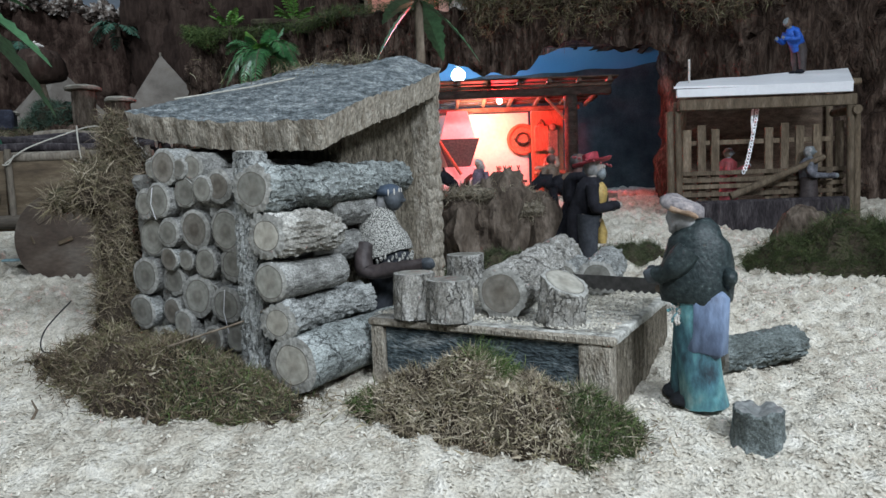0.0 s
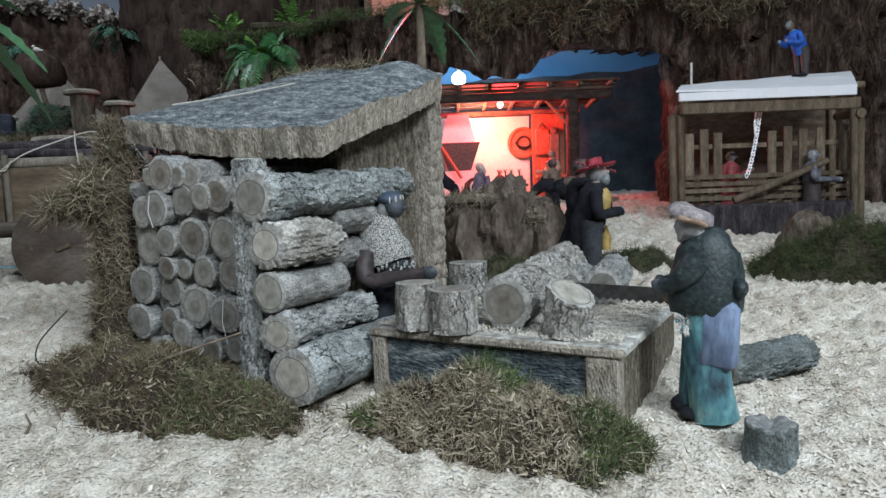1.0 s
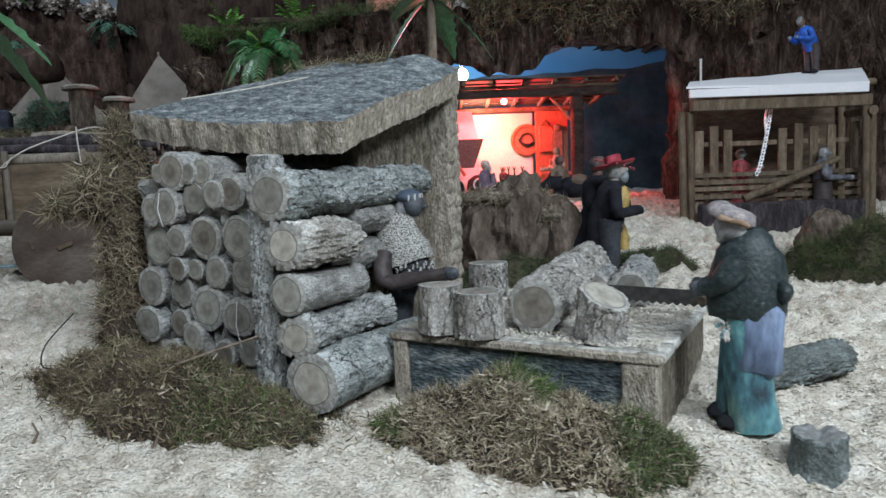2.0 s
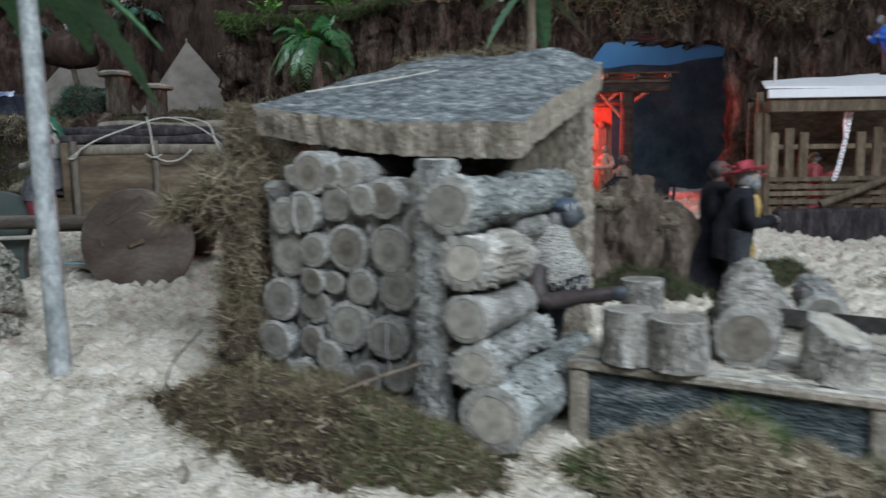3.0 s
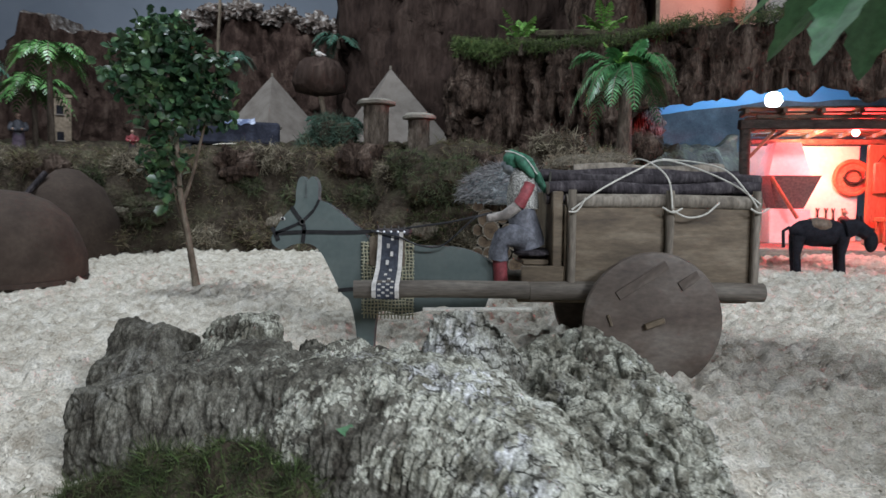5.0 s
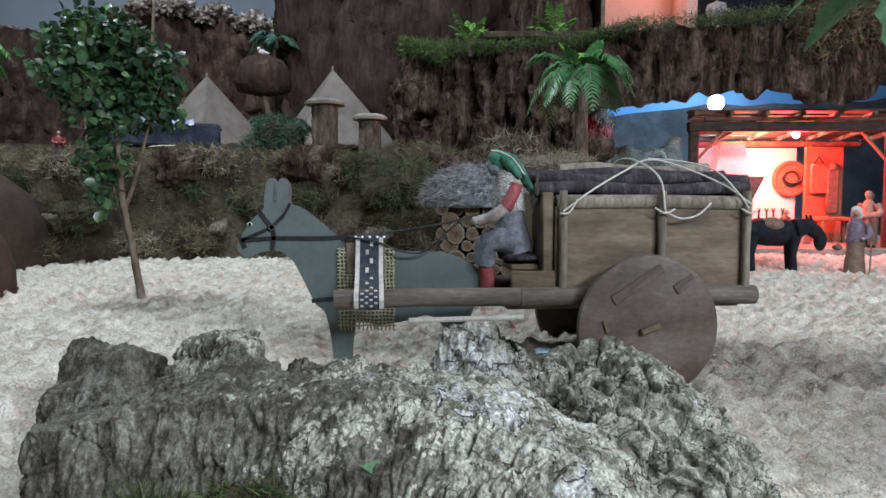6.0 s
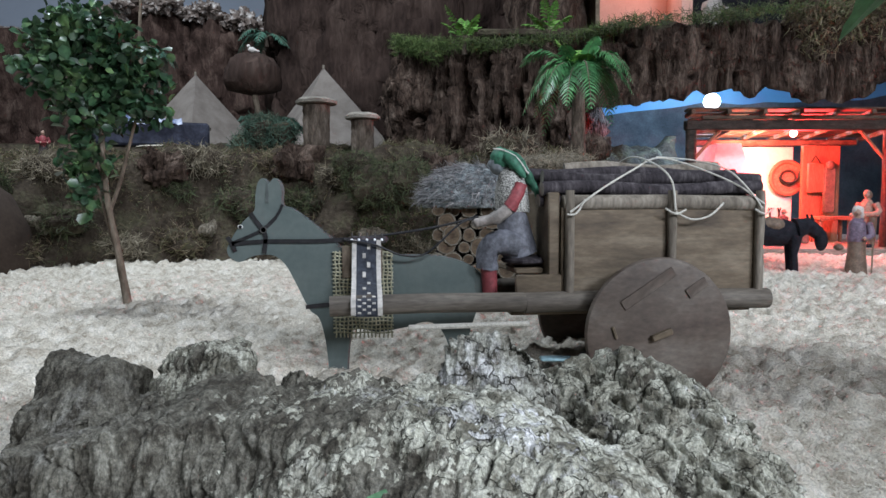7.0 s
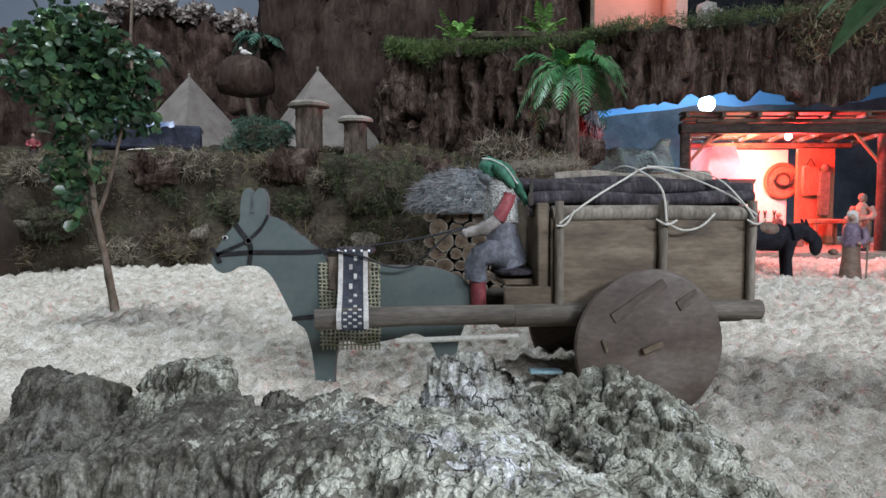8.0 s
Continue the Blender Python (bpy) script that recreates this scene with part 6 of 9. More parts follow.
# ---- the pieces of bark in front of the cart ----
def bark_loft(name, ridge, front, back, seed, n, m, label, zone, big=0.006, rib=0.0016, plate=0.003, plate_scale=(70, 40), ends=(0.5, 0.5), jag=0.010):
    """A broken piece of bark: a section carried along its ridge. front and back give, along the ridge, how far the foot lies
    out on each side and how high the shoulder stays; zone(u, v, p) picks the bark on each spot."""
    us = [i / (len(ridge) - 1) for i in range(len(ridge))]
    R = [Vector(p) for p in ridge]
    path = smooth_path(R, 12)
    acc = [0.0]
    for a, b in zip(path, path[1:]):
        acc.append(acc[-1] + (b - a).length)
    total = acc[-1]
    cols = [[p[k] for p in path] for k in range(3)]
    caps = 7
    rows = []
    for i in range(-caps, n + caps + 1):
        u = min(1.0, max(0.0, i / n))
        c = Vector([float(np.interp(u * total, acc, col)) for col in cols])
        d = Vector([float(np.interp(min(1, u + 0.03) * total, acc, col)) - float(np.interp(max(0, u - 0.03) * total, acc, col)) for col in cols])
        d.z = 0
        d.normalize()
        out = Vector((d.y, -d.x, 0))
        fw = [float(np.interp(u, us, col)) for col in zip(*front)]
        bw = [float(np.interp(u, us, col)) for col in zip(*back)]
        g = gz(c.x, c.y) - 0.012
        along_ = u * total
        step = noise.noise(Vector((along_ * 34, seed, 2))) * 3
        j1 = jag * (0.35 * math.floor(step + 1) - 0.15 + 0.5 * noise.noise(Vector((along_ * 75, seed, 5))))
        j0 = jag * 0.35 * noise.noise(Vector((along_ * 30, seed, 9)))
        c.z += j0
        bw[1] -= j1
        sec = [(fw[0], g), (fw[0] * 0.93, g + (c.z - g) * 0.33), (fw[0] * 0.70, g + (c.z - g) * 0.68), (fw[0] * 0.28, c.z - fw[1]), (0, c.z),
               (-bw[0] * 0.45, c.z - bw[1] * 0.4), (-bw[0] * 0.88, c.z - bw[1]), (-bw[0], g + (c.z - bw[1] - g) * 0.6), (-bw[0] * 1.05, g)]
        sm = [Vector((a, 0, z)).lerp(q, 0.35) for a, z, q in zip(*[np.interp(np.linspace(0, 8, 65), range(9), col) for col in zip(*sec)], smooth_path([(a, 0, z) for a, z in sec], 8))]
        ln_ = np.concatenate([[0], np.cumsum([(q - p).length for p, q in zip(sm, sm[1:])])])
        s_ = np.linspace(0, ln_[-1], m + 1)
        lat, hz = np.interp(s_, ln_, [p.x for p in sm]), np.interp(s_, ln_, [p.z for p in sm])
        shrink, push = 1.0, 0.0
        if i < 0 or i > n:
            k = (-i if i < 0 else i - n) / caps
            shrink = 1 - k
            push = (-1 if i < 0 else 1) * 0.012 * math.sin(k * math.pi / 2) * ends[0 if i < 0 else 1]
        lm, zm = (fw[0] - bw[0]) / 2, g
        rows.append([(c + out * (lm + (a - lm) * shrink) + d * push + Vector((0, 0, zm + (z - zm) * shrink - c.z)), u * total, float(s)) for a, z, s in zip(lat, hz, s_)])
    N_ = len(rows)
    base = np.array([[p[0][:] for p in row] for row in rows])
    du = np.gradient(base, axis=0)
    dv = np.gradient(base, axis=1)
    nor = np.cross(dv, du)
    nor /= np.linalg.norm(nor, axis=2)[..., None] + 1e-12
    if nor[N_ // 2, m // 2, 2] < 0:
        nor = -nor
    V = []
    for i in range(N_):
        for j in range(m + 1):
            p, along, arc = rows[i][j]
            q = p + Vector((seed, seed * 0.7, 0))
            u = along / total
            o = big * (noise.noise(q * 17) + 0.6 * noise.noise(q * 38))
            wv = noise.noise(q * 30) * 0.25
            o += rib * (noise.noise(Vector((along * 260 + wv * 6, arc * 26, seed))) + 0.7 * noise.noise(Vector((along * 560 + wv * 9, arc * 60, seed + 4))))
            block = Vector((along * plate_scale[0], arc * plate_scale[1], seed)) + noise.noise_vector(q * 45) * 0.45
            dist, cells = noise.voronoi(block)
            edge = min(1.0, (dist[1] - dist[0]) * 4.5)
            o += plate * (edge - 0.8 + 0.9 * noise.noise(cells[0] * 2.7))
            crack = abs(noise.noise(Vector((q.x * 24, q.y * 9, q.z * 20 + 4))))
            o -= plate * 1.3 * max(0.0, 1 - crack * 16)
            o += 0.0010 * noise.noise(q * 240) + 0.0006 * noise.noise(q * 520)
            V.append(p + Vector(nor[i, j]) * o)
    s = Shape()
    sets = {}
    for i in range(N_ - 1):
        for j in range(m):
            a = i * (m + 1) + j
            u = min(1.0, max(0.0, (i - caps) / n))
            sets.setdefault(zone(u, j / m, V[a]), []).append((a, a + 1, a + m + 2, a + m + 1))
    faces, idx, mats = [], [], list(sets)
    for k, mt in enumerate(mats):
        faces += sets[mt]
        idx += [k] * len(sets[mt])
    me = big_mesh(name, [v[:] for v in V], faces, mats, idx, smooth=True)
    return tagged(new(name, me), label, "bark")


def speckle(p, k=1.0):
    return k * (0.5 * noise.noise(p * 22) + 0.5 * noise.noise(p * 70) + 0.45 * noise.noise(p * 190))


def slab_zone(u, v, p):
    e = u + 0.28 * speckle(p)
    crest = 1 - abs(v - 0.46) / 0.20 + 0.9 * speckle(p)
    # the lower front is darkened here as painted shade
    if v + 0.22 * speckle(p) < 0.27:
        return DARKBARK
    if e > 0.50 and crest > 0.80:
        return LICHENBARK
    return DARKBARK if e < 0.42 else ROCKBARK


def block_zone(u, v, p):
    return LICHENBARK if speckle(p) > 0.30 else ROCKBARK if speckle(p) > -0.48 else DARKBARK


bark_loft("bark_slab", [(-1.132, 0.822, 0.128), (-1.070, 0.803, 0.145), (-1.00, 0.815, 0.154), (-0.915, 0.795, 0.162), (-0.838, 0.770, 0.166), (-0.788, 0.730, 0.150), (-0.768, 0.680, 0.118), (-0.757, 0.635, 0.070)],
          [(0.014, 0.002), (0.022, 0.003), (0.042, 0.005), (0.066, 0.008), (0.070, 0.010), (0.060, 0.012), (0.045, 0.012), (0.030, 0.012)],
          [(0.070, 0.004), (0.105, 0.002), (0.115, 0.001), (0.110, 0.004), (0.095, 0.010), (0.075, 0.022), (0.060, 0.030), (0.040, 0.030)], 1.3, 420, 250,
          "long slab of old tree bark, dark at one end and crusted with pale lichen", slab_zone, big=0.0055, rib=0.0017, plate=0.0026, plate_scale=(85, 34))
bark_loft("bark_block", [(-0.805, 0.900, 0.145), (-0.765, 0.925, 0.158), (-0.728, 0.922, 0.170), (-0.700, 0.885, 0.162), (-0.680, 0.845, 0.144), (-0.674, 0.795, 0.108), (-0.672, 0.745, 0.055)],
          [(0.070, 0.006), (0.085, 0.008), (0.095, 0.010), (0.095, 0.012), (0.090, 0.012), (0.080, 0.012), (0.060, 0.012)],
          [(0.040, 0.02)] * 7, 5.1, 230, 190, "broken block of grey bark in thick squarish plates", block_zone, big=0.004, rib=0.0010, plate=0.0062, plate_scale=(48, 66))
PIECES = (((-1.212, 0.985), (-1.110, 0.960), 0.153, 0.060, 0.045, DARKBARK, "dark knobbly piece of bark lying on its side", 2.2), ((-1.098, 0.965), (-1.010, 0.945), 0.168, 0.030, 0.040, ROCKBARK, "ribbed grey piece of bark standing on edge", 3.7),
          ((-1.000, 0.930), (-0.945, 0.925), 0.157, 0.020, 0.020, DARKBARK, "small dark crumb of bark", 6.3), ((-0.925, 0.900), (-0.885, 0.895), 0.156, 0.018, 0.018, DARKBARK, "small dark crumb of bark", 8.9),
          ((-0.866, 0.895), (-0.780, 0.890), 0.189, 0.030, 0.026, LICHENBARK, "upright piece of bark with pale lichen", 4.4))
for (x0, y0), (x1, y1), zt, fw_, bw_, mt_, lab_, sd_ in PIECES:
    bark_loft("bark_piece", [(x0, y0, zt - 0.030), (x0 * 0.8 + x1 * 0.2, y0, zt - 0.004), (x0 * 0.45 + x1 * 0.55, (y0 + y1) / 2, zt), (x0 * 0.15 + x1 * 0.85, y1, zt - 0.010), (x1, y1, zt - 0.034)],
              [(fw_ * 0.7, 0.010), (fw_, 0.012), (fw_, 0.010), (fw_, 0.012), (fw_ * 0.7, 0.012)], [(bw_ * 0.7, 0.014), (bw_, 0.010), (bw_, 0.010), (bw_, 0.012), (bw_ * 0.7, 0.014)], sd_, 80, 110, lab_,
              lambda u, v, p, mt_=mt_: mt_ if speckle(p) > -0.25 else DARKBARK, big=0.011, rib=0.0020, plate=0.0024, plate_scale=(110, 50))
moss_heap("moss_heap", (-0.965, 0.735), 0.145, 0.036, 0.058, 5500, MOSS_DARK, "dark green moss along the foot of the bark", yaw=-10, length=0.012, extra=((MOSS_BRIGHT, 1300, lambda a, b: a > -0.6, 0.012, 0.0008), (MOSS_GREEN, 2000, lambda a, b: True, 0.012, 0.0008)))
moss_heap("moss_heap", (-0.835, 0.672), 0.085, 0.030, 0.045, 3500, MOSS_DARK, "dark green moss along the foot of the bark", yaw=-24, length=0.012)
moss_heap("moss_heap", (-0.70, 0.715), 0.06, 0.025, 0.025, 2500, MOSS_GREEN, "dark green moss along the foot of the bark", yaw=-20, length=0.012)
LEAFAT = (-0.884, 0.745, 0.132)
lp = Shape()
for a in (15, 170):
    lp.add([(0, 0, 0), (0.006, -0.005, 0.002), (0.015, 0, 0.001), (0.006, 0.005, 0.002)], [(0, 1, 2, 3)], LEAF_BIG, pose(0, 0, 0, 0, -8, a))
single("fallen_leaf", lp, pose(LEAFAT[0], LEAFAT[1], LEAFAT[2], 55, 0, 10), "small bright green leaf lying on the bark", "leaf", smooth=False)

# ---- the cart ----
CART = pose(-0.629, 1.144, 0.058, 0, 0, 8)
cart = thing("wooden_cart", CART, "brown wooden two-wheeled cart with solid disc wheels", "cart")
for y in (0.030, 0.154):
    part("side_board", Shape().box((-0.100, y, 0.108), (0.137, y + 0.006, 0.2195), CARTWOOD, bevel=0.001), cart, "smooth brown side board")
for i in range(3):
    part("end_board", Shape().box((0.131, 0.037, 0.108 + 0.037 * i), (0.137, 0.153, 0.1435 + 0.037 * i), CARTWOOD), cart)
part("front_board", Shape().box((-0.114, 0.032, 0.118), (-0.1015, 0.158, 0.236), CARTWOOD), cart, "upright front board behind the seat")
part("cart_bed", Shape().box((-0.155, 0.037, 0.100), (0.130, 0.153, 0.107), CARTWOOD), cart)
for y in (0.022, 0.154):
    for x in (-0.092, 0.026, 0.131):
        part("stake", Shape().tube([(x, y + 0.004, 0.108 + 0.0325 * j) for j in range(5)], [0.0050, 0.0054, 0.0051, 0.0054, 0.0049], POLEWOOD, n=12, rough=0.0006, freq=60), cart)
    part("top_rail", Shape().tube([(-0.098, y + 0.012, 0.224), (0.02, y + 0.0122, 0.225), (0.138, y + 0.012, 0.223)], 0.0088, POLEWOOD, n=12, rough=0.0008, freq=90), cart, "round pole along the top edge")
    part("shaft", Shape().tube([(-0.142, y + 0.004, 0.116), (0.0, y + 0.004, 0.117), (0.143, y + 0.004, 0.115)], 0.0115, SHAFTWOOD, n=12, rough=0.0006, freq=60), cart, "thick round shaft under the box")
    part("draw_pole", Shape().tube([(-0.352, y * 0.75 + 0.002, 0.117), (-0.25, y * 0.85 + 0.002, 0.118), (-0.143, y + 0.002, 0.117)], 0.0108, SHAFTWOOD, n=12, rough=0.0008, freq=60), cart, "round draw pole beside the donkey")
part("seat_plank", Shape().box((-0.148, 0.045, 0.145), (-0.1155, 0.150, 0.152), CARTWOOD), cart)
part("foot_panel", Shape().box((-0.152, 0.0255, 0.108), (-0.1005, 0.0312, 0.146), CARTWOOD), cart, "brown board below the seat")
part("whip_rod", Shape().tube([(-0.27, 0.012, 0.094), (-0.14, 0.014, 0.095)], 0.003, ROPE, n=8), cart, "thin pale rod under the shaft")


def disc_wheel(y):
    w = part("wheel", Shape().lathe([(0.002, -0.006), (0.076, -0.006), (0.0815, -0.0045), (0.083, 0.0), (0.0815, 0.0045), (0.076, 0.006), (0.002, 0.006)], WHEELWOOD, n=56), cart, "solid dark brown disc wheel", pose(0, y, 0.083, 90, 0, 0), angle=30)
    for x, z, ln_, a in ((-0.015, 0.050, 0.068, 33), (0.040, 0.050, 0.026, 33)):
        part("batten", Shape().box((-ln_ / 2, -0.0058, 0), (ln_ / 2, 0.0058, 0.0014), WHEELWOOD, bevel=0.0007), w, "", pose(x, z, 0.0062 if y < 0.05 else -0.0085, 0, 0, a))
    part("axle_end", Shape().box((-0.012, -0.0035, 0), (0.012, 0.0035, 0.006), CARTWOOD, bevel=0.001), w, "wooden axle wedge", pose(0, 0, 0.006, 0, 0, 20))
    part("peg", Shape().box((-0.0015, -0.007, 0), (0.0015, 0.007, 0.003), CARTWOOD, bevel=0.0005), w, "", pose(-0.052, 0.003, 0.0055, 0, 0, 20))
    return w


disc_wheel(0.0)
disc_wheel(0.186)
part("axle", Shape().tube([(0, 0.006, 0.083), (0, 0.18, 0.083)], 0.008, CARTWOOD, n=12), cart)
single("blue_block", Shape().box((-0.016, -0.008, 0), (0.020, 0.008, 0.004), mat("pale_blue_foam", [(0.24, 0.38, 0.42), (0.3, 0.45, 0.5)], 40)), pose(-0.738, 1.165, gz(-0.738, 1.165) + 0.02), "small pale blue block under the cart", "block")
sticks = [(-0.118, 0.142, 0.048, 0.240, 0.0082, 0), (-0.112, 0.150, 0.064, 0.252, 0.0080, 1), (-0.126, 0.132, 0.083, 0.258, 0.0078, 0), (-0.075, 0.120, 0.100, 0.264, 0.0088, 2), (-0.115, 0.14, 0.118, 0.256, 0.008, 0),
          (-0.105, 0.146, 0.136, 0.248, 0.008, 1), (-0.12, 0.128, 0.056, 0.228, 0.007, 0), (-0.1, 0.14, 0.08, 0.236, 0.009, 0), (-0.11, 0.13, 0.11, 0.238, 0.009, 0)]
for i, (x0, x1, y, z, r, k) in enumerate(sticks):
    s = Shape().tube([(x0 + (x1 - x0) * j / 12, y + 0.003 * math.sin(j * 0.9 + i), z + 0.0022 * math.sin(j * 0.7 + i * 2)) for j in range(13)], r, POLEWOOD if k == 2 else STICKS, n=10, cap=SAWN_DARK, rough=0.0010, freq=70)
    single("firewood_stick", s, CART, "pale round stick of firewood on the cart" if k == 2 else "dark knotty stick of firewood loaded on the cart", "stick", "firewood load")
rope = thing("rope", CART, "pale string tied over the firewood load", "rope")
for pts in ([(-0.094, 0.019, 0.214), (-0.06, 0.022, 0.238), (-0.01, 0.05, 0.262), (0.03, 0.075, 0.277), (0.07, 0.07, 0.268), (0.11, 0.04, 0.245), (0.132, 0.018, 0.222)],
            [(0.026, 0.018, 0.216), (0.022, 0.022, 0.25), (0.012, 0.05, 0.270), (0.0, 0.085, 0.278), (-0.01, 0.13, 0.262)],
            [(0.040, 0.10, 0.280), (0.08, 0.075, 0.274), (0.105, 0.05, 0.262), (0.118, 0.022, 0.235), (0.128, 0.017, 0.218)],
            [(0.026, 0.017, 0.214), (0.045, 0.0175, 0.206), (0.066, 0.0175, 0.210), (0.082, 0.0175, 0.224)],
            [(-0.098, 0.017, 0.212), (-0.088, 0.0165, 0.213), (-0.078, 0.0175, 0.228)],
            [(0.014, 0.0175, 0.218), (0.026, 0.0165, 0.212), (0.038, 0.0175, 0.217)], [(0.12, 0.0175, 0.217), (0.131, 0.0165, 0.212), (0.142, 0.0175, 0.218)]):
    part("strand", Shape().tube(smooth_path(pts), 0.00115, ROPE, n=6), rope)


def driver():
    """A seated clay figure facing -x with a scarf, knitted cape, bare forearms and red stockings."""
    s = Shape()
    Y = 0.0
    s.tube([(-0.018, Y, 0.092), (-0.017, Y, 0.086), (-0.014, Y, 0.070), (-0.010, Y, 0.052), (-0.004, Y, 0.034), (-0.002, Y, 0.028)], [0.012, 0.0165, 0.0175, 0.0185, 0.0205, 0.019], GREYDRESS, n=22, rough=0.0026, freq=85, flat=1.0)
    for dy in (-0.012, 0.012):
        s.tube(smooth_path([(-0.006, dy, 0.040), (-0.028, dy, 0.044), (-0.040, dy, 0.036), (-0.043, dy, 0.014)], 4), [0.0135] * 5 + [0.0125] * 4 + [0.0115] * 4, GREYDRESS, n=16, rough=0.0024, freq=95)
        s.tube([(-0.041, dy, 0.018), (-0.040, dy, 0.002), (-0.039, dy, -0.016)], [0.0088, 0.0085, 0.0085], REDDULL, n=12, rough=0.0006, freq=120)
        s.ball((-0.043, dy, -0.018), (0.012, 0.0075, 0.0055), REDDULL, rough=0.0006, freq=120)
        side = dy * 1.5
        s.tube(smooth_path([(-0.006, side * 0.75, 0.104), (-0.011, side, 0.092), (-0.018, side * 1.05, 0.080)], 3), 0.0075, REDDULL, n=12, rough=0.001, freq=120)
        s.tube(smooth_path([(-0.018, side * 1.05, 0.080), (-0.032, side, 0.070), (-0.050, side * 0.6, 0.065)], 3), [0.0066] * 4 + [0.0052] * 3, PALESKIN, n=12, rough=0.0007, freq=140)
        s.ball((-0.053, side * 0.55, 0.065), (0.0062, 0.005, 0.005), PALESKIN, rough=0.0008, freq=160)
    s.tube([(-0.020, Y, 0.124), (-0.017, Y, 0.116), (-0.014, Y, 0.100), (-0.013, Y, 0.084), (-0.013, Y, 0.076)], [0.007, 0.0135, 0.0185, 0.0200, 0.0195], KNIT, n=22, rough=0.0018, freq=130)
    s.ball((-0.029, Y, 0.128), (0.0105, 0.0105, 0.0130), SKIN_GREY, rough=0.001, freq=150)
    s.ball((-0.0395, Y, 0.127), (0.0026, 0.0026, 0.0032), SKIN_GREY, n=8, rings=6)
    s.ball((-0.026, Y, 0.133), (0.0132, 0.0138, 0.0118), GREEN, rough=0.0016, freq=130)
    s.tube(smooth_path([(-0.024, Y, 0.138), (-0.010, Y, 0.132), (0.002, Y, 0.118), (0.012, Y, 0.100), (0.017, Y, 0.088)], 4), [0.008, 0.0088, 0.0095, 0.0100, 0.0102, 0.0102, 0.0100, 0.0095, 0.009, 0.0084, 0.0078, 0.007, 0.0065, 0.0055, 0.0048, 0.004, 0.002], GREEN, n=14, rough=0.0034, freq=150, flat=0.6)
    s.tube(smooth_path([(-0.036, -0.0105, 0.142), (-0.024, -0.0130, 0.140), (-0.008, -0.0120, 0.131), (0.004, -0.0110, 0.116)], 4), 0.0009, PALE, n=6)
    for dy in (-0.013, 0.013):
        s.tube(smooth_path([(-0.024, dy * 0.8, 0.136), (-0.012, dy, 0.126), (0.000, dy, 0.112)], 4), [0.004, 0.0055, 0.006, 0.006, 0.006, 0.0055, 0.005, 0.004, 0.002], GREEN, n=8, rough=0.001, freq=160)
    for i, p in enumerate(s.v):
        q = Vector(p)
        q = q + noise.noise_vector(q * 90) * 0.0012 + noise.noise_vector(q * 230) * 0.0007
        s.v[i] = (q.x, q.y, q.z * 1.08 if q.z > 0.04 else q.z + 0.0032)
    ob = new("figurine_driver", s.mesh("figurine_driver", True, 60))
    ob.matrix_world = pose(-0.7695, 1.198, 0.190)
    return tagged(ob, "seated clay figure in green headscarf and grey dress driving", "figurine")


driver()
single("seat_cushion", Shape().ball((0, 0, 0), (0.027, 0.040, 0.0065), STICKS, rough=0.001, freq=60), pose(-0.768, 1.205, 0.2165), "flat dark cushion on the cart's seat", "cushion")

# ---- the donkey: a board cut to shape ----
OUT = [(-112, 147), (-110, 138), (-98, 131), (-82, 138), (-60, 139), (-45, 128), (-32, 104), (-18, 76), (-7, 66), (0, 40), (4, 4), (6, -22), (26, -22), (25, 6), (28, 40), (34, 55), (60, 50), (95, 56),
       (118, 62), (134, 52), (143, 30), (146, 0), (146, -22), (164, -22), (163, 12), (166, 46), (174, 72), (185, 96), (186, 106), (178, 119), (158, 131), (130, 138), (90, 139), (50, 140), (22, 146), (8, 158),
       (-14, 176), (-36, 192), (-48, 197), (-48, 213), (-51, 223), (-56, 227), (-60, 224), (-63, 220), (-66, 224), (-70, 227), (-75, 222), (-78, 208), (-79, 192), (-84, 186), (-94, 176), (-104, 162)]
DON = pose(-0.9985, 1.190, 0.084, 0, 0, 0)
outline = [(p.x, p.z) for p in smooth_path([(x / 1000, 0, z / 1000) for x, z in OUT + OUT[:1]], 4)[:-1]]
donkey = thing("donkey_cutout", DON, "flat wooden donkey cut-out painted grey-green with a bridle", "donkey")
part("body_board", Shape().slab(outline, 0.014, DONKEY, DONKEY_EDGE), donkey, smooth=False)


def strap(pts, w, y=-0.0016, material=STRAP, label="", name="strap"):
    """A flat band lying on the board's near face."""
    s = Shape()
    p = smooth_path([(x / 1000, 0, z / 1000) for x, z in pts], 6)
    vs = []
    for i, q in enumerate(p):
        d = (p[min(i + 1, len(p) - 1)] - p[max(i - 1, 0)]).normalized()
        nrm = Vector((-d.z, 0, d.x)) * w / 2000
        vs += [q + nrm + Vector((0, y, 0)), q - nrm + Vector((0, y, 0)), q - nrm + Vector((0, y + 0.0013, 0)), q + nrm + Vector((0, y + 0.0013, 0))]
    fs = []
    for i in range(len(p) - 1):
        for k in range(4):
            fs.append((i * 4 + k, i * 4 + (k + 1) % 4, (i + 1) * 4 + (k + 1) % 4, (i + 1) * 4 + k))
    fs += [(0, 1, 2, 3), tuple(len(vs) - 4 + k for k in range(4))]
    s.add(vs, fs, material)
    return part(name, s, donkey, label, smooth=False)


